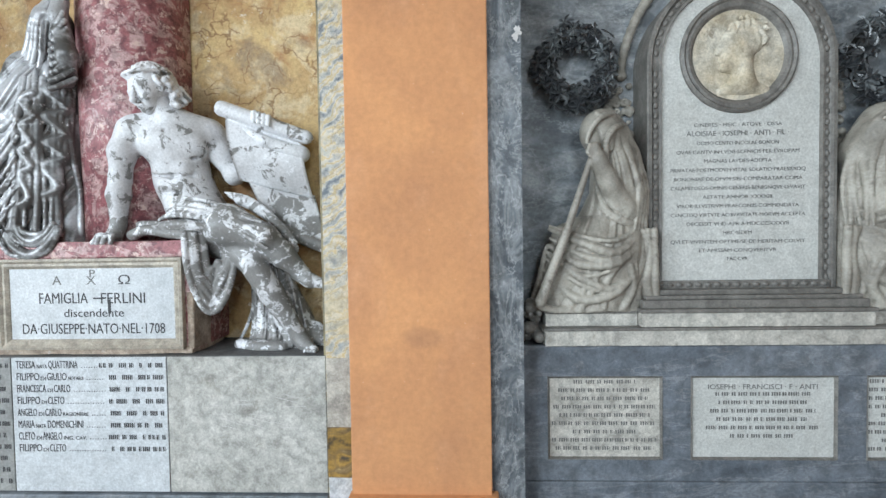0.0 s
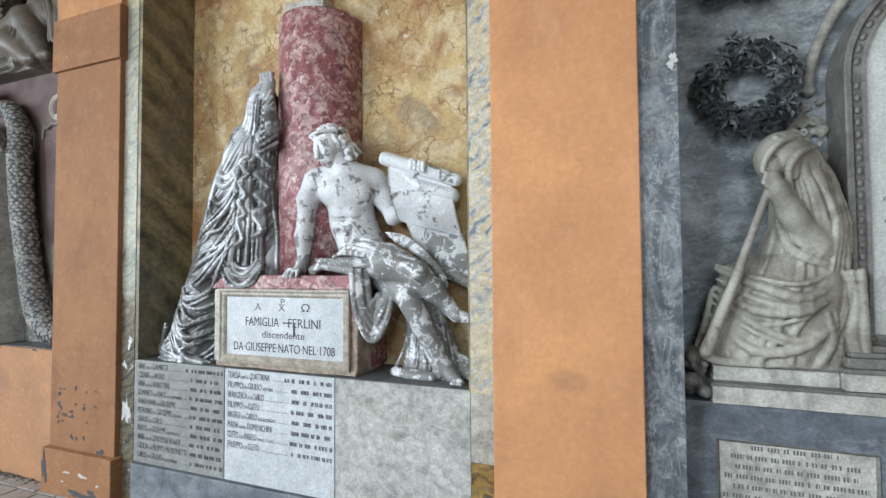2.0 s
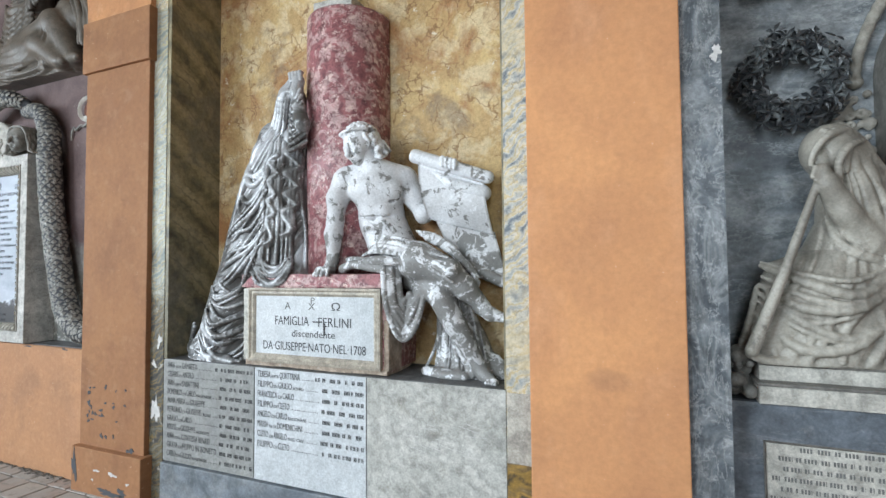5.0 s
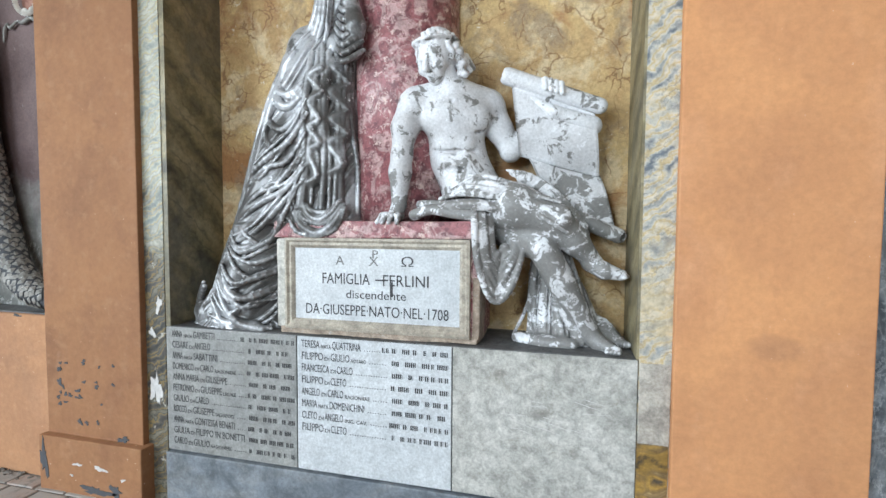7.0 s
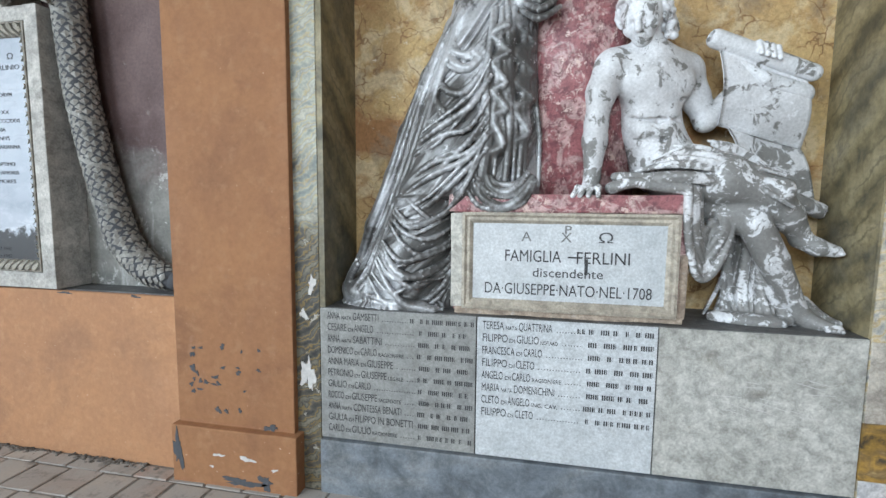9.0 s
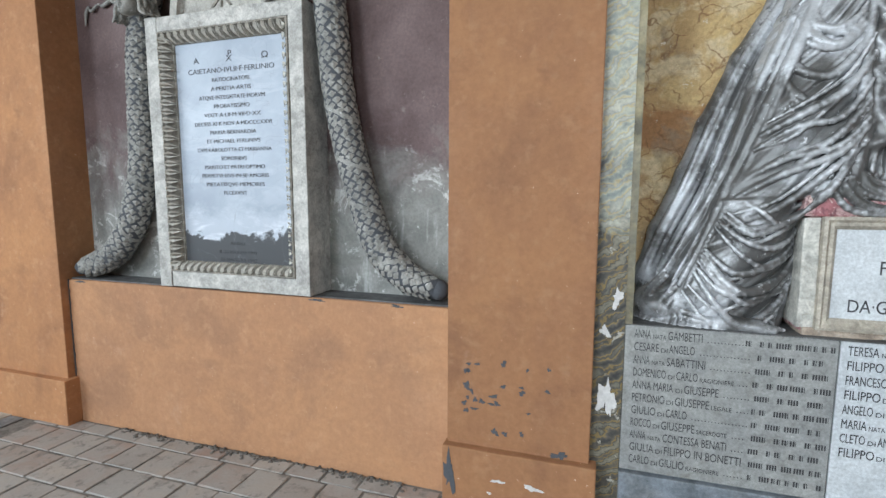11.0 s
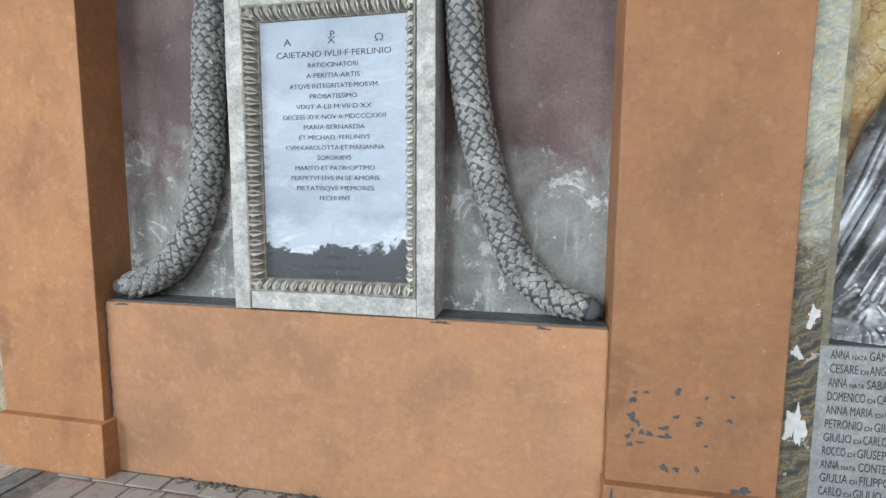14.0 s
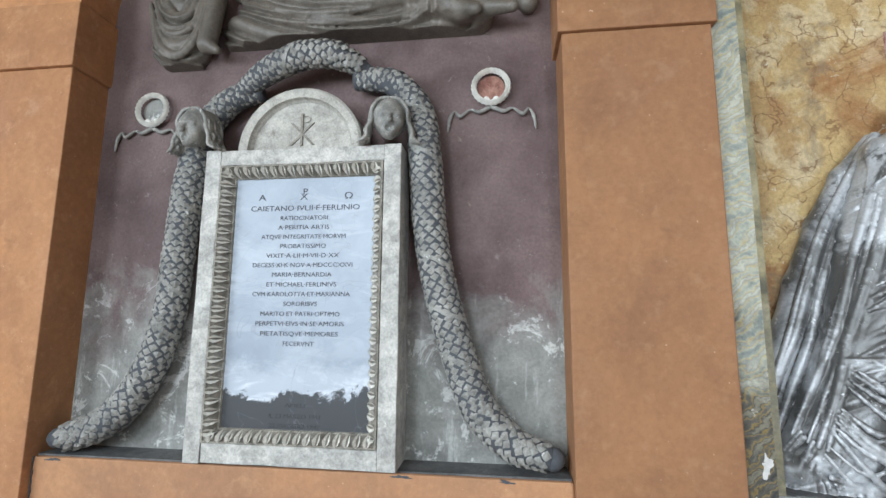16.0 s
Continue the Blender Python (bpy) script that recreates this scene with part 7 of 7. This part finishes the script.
def side_carving(s):
    """Rising trumpet and flower carving beside the stela."""
    sc = Sculpt((0.60, 2.36, 1.55), (1.12, 2.60, 2.85), 0.0075)
    sc.curve([(0.86, 2.56, 2.33), (0.885, 2.56, 2.48), (0.96, 2.56, 2.66), (1.06, 2.56, 2.80)], [0.02, 0.022, 0.024, 0.026], 0.01)
    sc.ball((0.865, 2.56, 2.33), (0.03, 0.03, 0.025), 0.01)
    rnd = random.Random(9)
    for i in range(60):
        z = rnd.uniform(1.92, 2.30)
        w = 0.07 - 0.08 * max(0.0, z - 2.1)
        x = 0.845 + 0.04 * (z - 2.1) + rnd.uniform(-w, w)
        r = rnd.uniform(0.014, 0.026)
        sc.ball((x, 2.575 - rnd.uniform(0, 0.02), z), (r, r * 0.8, r), 0.006)
        if i % 3 == 0:
            sc.ball((x, 2.55, z), (r * 0.4,) * 3, 0.004, cut=True)
    V, F = sc.skin()
    if s < 0:
        V = V * np.array([-1, 1, 1]) + np.array([2 * CX, 0, 0])
        F = F[:, ::-1]
    return tagged(mesh_part("flower_carving", V, F, STATUE_TAN), "grey-beige carved flowers and trumpet beside a stela", "carving", "flower carvings")


side_carving(1)
side_carving(-1)
# small carved foot at the base, beside the dark border
sc = Sculpt((0.26, 2.2, 0.93), (0.44, 2.5, 1.20), 0.006)
rnd = random.Random(2)
for i in range(30):
    r = rnd.uniform(0.015, 0.032)
    sc.ball((0.35 + rnd.uniform(-0.035, 0.03), 2.36 + rnd.uniform(-0.05, 0.05), 0.97 + 0.18 * rnd.random()), (r, r, r), 0.008)
V, F = sc.skin()
tagged(mesh_part("carved_bracket", V, F, STELA_GREY), "grey carved scroll bracket beside the monument base", "carving")

# ---- the far monument bay ----
far = thing("far_monument", (-8.2, 2.35, 0), "grey and white stepped wall monument with a brown relief panel", "memorial")
FX0, FX1 = -9.5, -7.12
part("bottom_slab", rough_box(FX0, FX1, 2.20, 2.6, -0.005, 0.30, 0.2, 0.002, 0.004, 61), SLAB_WHITE, far, "grey-white marble base slab")
part("ledge_course", rough_box(FX0, FX1 + 0.01, 2.175, 2.6, 0.30, 0.36, 0.2, 0.002, 0.008, 62), SLAB_GREY, far)
front_slab = part("front_slab", rough_box(FX0, FX1 - 0.02, 2.24, 2.6, 0.36, 0.86, 0.2, 0.002, 0.004, 63), SLAB_GREY, far)
part("cornice", rough_box(FX0, FX1, 2.20, 2.6, 0.86, 0.93, 0.06, 0.006, 0.008, 64), PALE_BASE, far)
for z0, z1 in ((0.94, 1.08), (1.09, 1.205)):
    bm = bmesh.new()
    zc, r = (z0 + z1) / 2, (z1 - z0) / 2
    rings = []
    for x in (FX0, FX1 - 0.06):
        rings.append([bm.verts.new((x, 2.36 - 0.11 * math.sin(math.pi * k / 10), zc - r * math.cos(math.pi * k / 10))) for k in range(11)])
    for k in range(10):
        bm.faces.new((rings[0][k], rings[0][k + 1], rings[1][k + 1], rings[1][k]))
    bm.faces.new(rings[1])
    part("roll_course", bm, SLAB_WHITE, far, "rounded white marble course")
part("leaf_course", rough_box(FX0, FX1, 2.23, 2.6, 1.205, 1.255, 0.03, 0.008, 0.006, 65), STELA_GREY, far)
part("die", rough_box(FX0, FX1 - 0.04, 2.30, 2.6, 1.255, 1.71, 0.06, 0.004, 0.004, 66), BROKEN, far, "flaking pale and reddish plaster block")
part("die_plaque", box(-8.6, -7.62, 2.285, 2.31, 1.33, 1.64, 0.004), SLAB_GREY, far)
part("upper_cornice", rough_box(FX0, FX1, 2.22, 2.6, 1.71, 1.80, 0.03, 0.005, 0.01, 67), STELA_GREY, far)
bm = bmesh.new()
v0 = [bm.verts.new(c) for c in ((FX0, 2.27, 1.80), (FX1 - 0.02, 2.27, 1.80), (FX1 - 0.02, 2.27, 1.84), (-8.3, 2.27, 2.07), (FX0, 2.27, 1.85))]
v1 = [bm.verts.new((v.co.x, 2.6, v.co.z)) for v in v0]
bm.faces.new(v0)
bm.faces.new(v1)
for k in range(5):
    bm.faces.new((v0[k], v0[(k + 1) % 5], v1[(k + 1) % 5], v1[k]))
part("pediment", bm, SLAB_GREY, far)
bm = revolve([(0.0, 2.25), (0.03, 2.235), (0.055, 2.25), (0.062, 2.24), (0.075, 2.25), (0.078, 2.30)], (-7.215, 0, 1.90), 24, axis="y")
part("volute", bm, FRAME_WHITE, far, "white shell-like end scroll", True)
part("upper_wall", box(FX0, FX1 + 0.02, 2.36, 2.6, 1.80, 2.17), RELIEF, far)
relief = part("relief_panel", rough_box(FX0, FX1 + 0.0, 2.36, 2.6, 2.17, 2.70, 0.1, 0.003, 0.004, 69), BRONZE, far, "brown figured relief panel")
sc = Sculpt((-7.75, 2.28, 2.16), (-7.05, 2.44, 2.70), 0.0085)
for x in (-7.62, -7.33):
    sc.limb([(x, 2.37, 2.20), (x + 0.03, 2.36, 2.40), (x, 2.35, 2.52)], [0.05, 0.06, 0.05], 0.02)
    sc.ball((x - 0.01, 2.34, 2.60), (0.035, 0.035, 0.042), 0.01)
    sc.limb([(x, 2.34, 2.50), (x - 0.10, 2.34, 2.42), (x - 0.14, 2.35, 2.50)], [0.025, 0.022, 0.018], 0.01)
    sc.limb([(x + 0.05, 2.36, 2.45), (x + 0.12, 2.37, 2.22)], [0.04, 0.05], 0.02)
V, F = sc.skin()
mesh_part("relief_figures", V, F, BRONZE, far, "worn brown relief")
for z0, z1 in ((2.14, 2.175), (2.70, 2.77)):
    part("relief_frame", box(FX0, FX1 + 0.03, 2.33, 2.6, z0, z1, 0.008), MOULD, far, "cream stone moulding")
rnd = random.Random(77)
inset = part("inscription_panel", box(-8.3, -7.19, 2.232, 2.25, 0.455, 0.715, 0.003), SLAB_WHITE, front_slab)
for i in range(8):
    bm = bmesh.new()
    w = rnd.uniform(0.16, 0.42)
    z = 0.682 - 0.028 * i
    x = -7.47 - w / 2
    while x < -7.47 + w / 2:
        add_box(bm, x, x + 0.012, 2.2305, 2.2325, z, z + 0.013)
        x += 0.019
    part("worn_line", bm, LETTER_FADED, front_slab)
for i in range(6):
    bm = bmesh.new()
    w = rnd.uniform(0.25, 0.44)
    z = 0.245 - 0.036 * i
    x = -7.42 - w / 2
    while x < -7.42 + w / 2:
        add_box(bm, x, x + 0.013, 2.1955, 2.2005, z, z + 0.015)
        x += 0.02
    part("worn_line", bm, LETTER_FADED, far)
structure("plaster_edge", rough_box(-7.12, -6.97, 2.15, 2.9, 0.0, 5.0, 0.2, 0.003, 0.004, 71), CEILING, "thin cream plaster edge beside the pilaster", "trim")

# ---- damage on the plaster ----
rnd = random.Random(12)
for i in range(26):
    blotch("bare_spot", -3.66 + 0.40 * rnd.random(), FRONT - 0.001, 0.37 + 0.36 * rnd.random(), rnd.uniform(0.015, 0.05), rnd.uniform(0.012, 0.04), SPOT_AND_GAP, "", i, PILASTER_B)
blotch("bare_spot", -3.35, FRONT - 0.046, 0.035, 0.24, 0.06, SPOT_AND_GAP, "", 41, PILASTER_B)
blotch("bare_spot", -3.22, FRONT - 0.046, 0.05, 0.10, 0.08, SPOT_AND_GAP, "", 42, PILASTER_B)
blotch("bare_spot", -3.21, FRONT - 0.002, 0.315, 0.09, 0.04, SPOT_AND_GAP, "", 43, PILASTER_B)
blotch("bare_spot", -3.715, FRONT - 0.046, 0.17, 0.06, 0.26, SPOT_AND_GAP, "", 44, PILASTER_B)
for i, (x, z, w, h) in enumerate(((-3.32, 0.16, 0.1, 0.03), (-3.48, 0.165, 0.07, 0.02), (-3.17, 0.12, 0.04, 0.02), (-3.52, 0.10, 0.03, 0.012))):
    blotch("pale_scrape", x, FRONT - 0.0455, z, w, h, PALE_CHIP, "", 50 + i, PILASTER_B)
for i, (x, z, w, h) in enumerate(((-3.02, 0.60, 0.085, 0.22), (-3.035, 0.90, 0.05, 0.06), (-2.99, 1.05, 0.05, 0.10))):
    tagged(blotch("border_chip", x, STRIP - 0.003, z, w, h, PALE_CHIP, "", 60 + i), "white filler patch on the marble border", "patch", "border repairs")
tagged(blotch("border_chip", 0.262, STRIP - 0.003, 2.405, 0.05, 0.075, PALE_CHIP, "", 70), "white chipped spot on the dark marble border", "patch", "border repairs")
for i, (x, w) in enumerate(((-4.48, 0.09), (-4.02, 0.07), (-6.2, 0.08))):
    tagged(blotch("ledge_chip", x, 2.163, 0.935, w, 0.018, SPOT_AND_GAP, "", 80 + i), "dark chip on the ledge of the orange parapet", "chip", "parapet chips")
bm = bmesh.new()
rj = random.Random(5)
for i in range(44):
    z = 0.02 + 0.021 * i
    w = rj.uniform(0.004, 0.011)
    add_box(bm, -6.309 + rj.uniform(0, 0.003), -6.309 + w, 2.160, 2.17, z, z + 0.0215)
tagged(part("open_joint", bm, SPOT_AND_GAP, None), "dark open joint between the pilaster and the low wall", "joint", "", "structure")
# crumbled mortar along the foot of the parapet
bm = bmesh.new()
heaps = [rnd.uniform(-6.25, -4.0) for _ in range(9)]
for i in range(300):
    x = rnd.choice(heaps) + rnd.gauss(0, 0.10)
    if not -6.28 < x < -3.80:
        continue
    s = rnd.uniform(0.004, 0.017)
    y = 2.155 - abs(rnd.gauss(0, 0.022))
    M = pose(x, y, s * 0.15, rnd.uniform(-25, 25), rnd.uniform(-25, 25), rnd.uniform(0, 180))
    c = bmesh.ops.create_icosphere(bm, subdivisions=1, radius=0.5, matrix=M @ Matrix.Diagonal((s * 2.2, s * 1.4, s * 0.7, 1)))
rub = part("rubble", bm, CRUMB, None)
tagged(rub, "crumbled grey mortar along the foot of the wall", "rubble", "", "stuff")

# ---- floor pieces ----
rnd = random.Random(31)
T = 0.2155
tiles = []
for row in range(4):
    y1 = 2.045 + 0.22 - row * 0.2195
    off = -6.358 + (0.055 if row % 2 else 0.0)
    for i in range(-1, 24):
        x0 = off + T * i
        if x0 < -6.66 or x0 > -1.6:
            continue
        y0, yy = y1 - 0.2195 + 0.005, min(y1 - 0.005, 2.15)
        if yy - y0 > 0.03:
            slab_piece("floor_tile", x0 + 0.005, x0 + T - 0.005, y0, yy, 0.0, TILE, floor, row * 50 + i)
bm = bmesh.new()
for row in range(4, 22):
    for i in range(-32, 62):
        x0, y0 = -6.358 + (0.055 if row % 2 else 0.0) + T * i, 2.265 - (row + 1) * 0.2195
        if x0 > -6.66 and y0 > -2.8 and x0 < 7.2:
            add_box(bm, x0 + 0.005, x0 + T - 0.005, y0 + 0.005, y0 + 0.2145, -0.02, 0.0)
far_tiles = part("floor_tiles", bm, TILE, floor)
far_tiles["kind"] = "stuff"
part("threshold", box(-6.80, -6.675, -2.8, 2.06, -0.02, 0.003, 0.003), GREY_BORDER, floor, "grey stone border strip")
part("threshold_tile", box(-6.672, -6.58, 1.2, 1.60, -0.02, 0.002, 0.003), OCHRE_PATCH, floor, "yellowish stone piece")
for i in range(4):
    for j in range(3):
        slab_piece("pale_slab", -6.803 - 0.9 * (i + 1) + 0.004, -6.803 - 0.9 * i - 0.004, 2.17 - 0.9 * (j + 1), 2.166 - 0.9 * j, 0.002, PALE_FLOOR, floor, 400 + i * 5 + j)
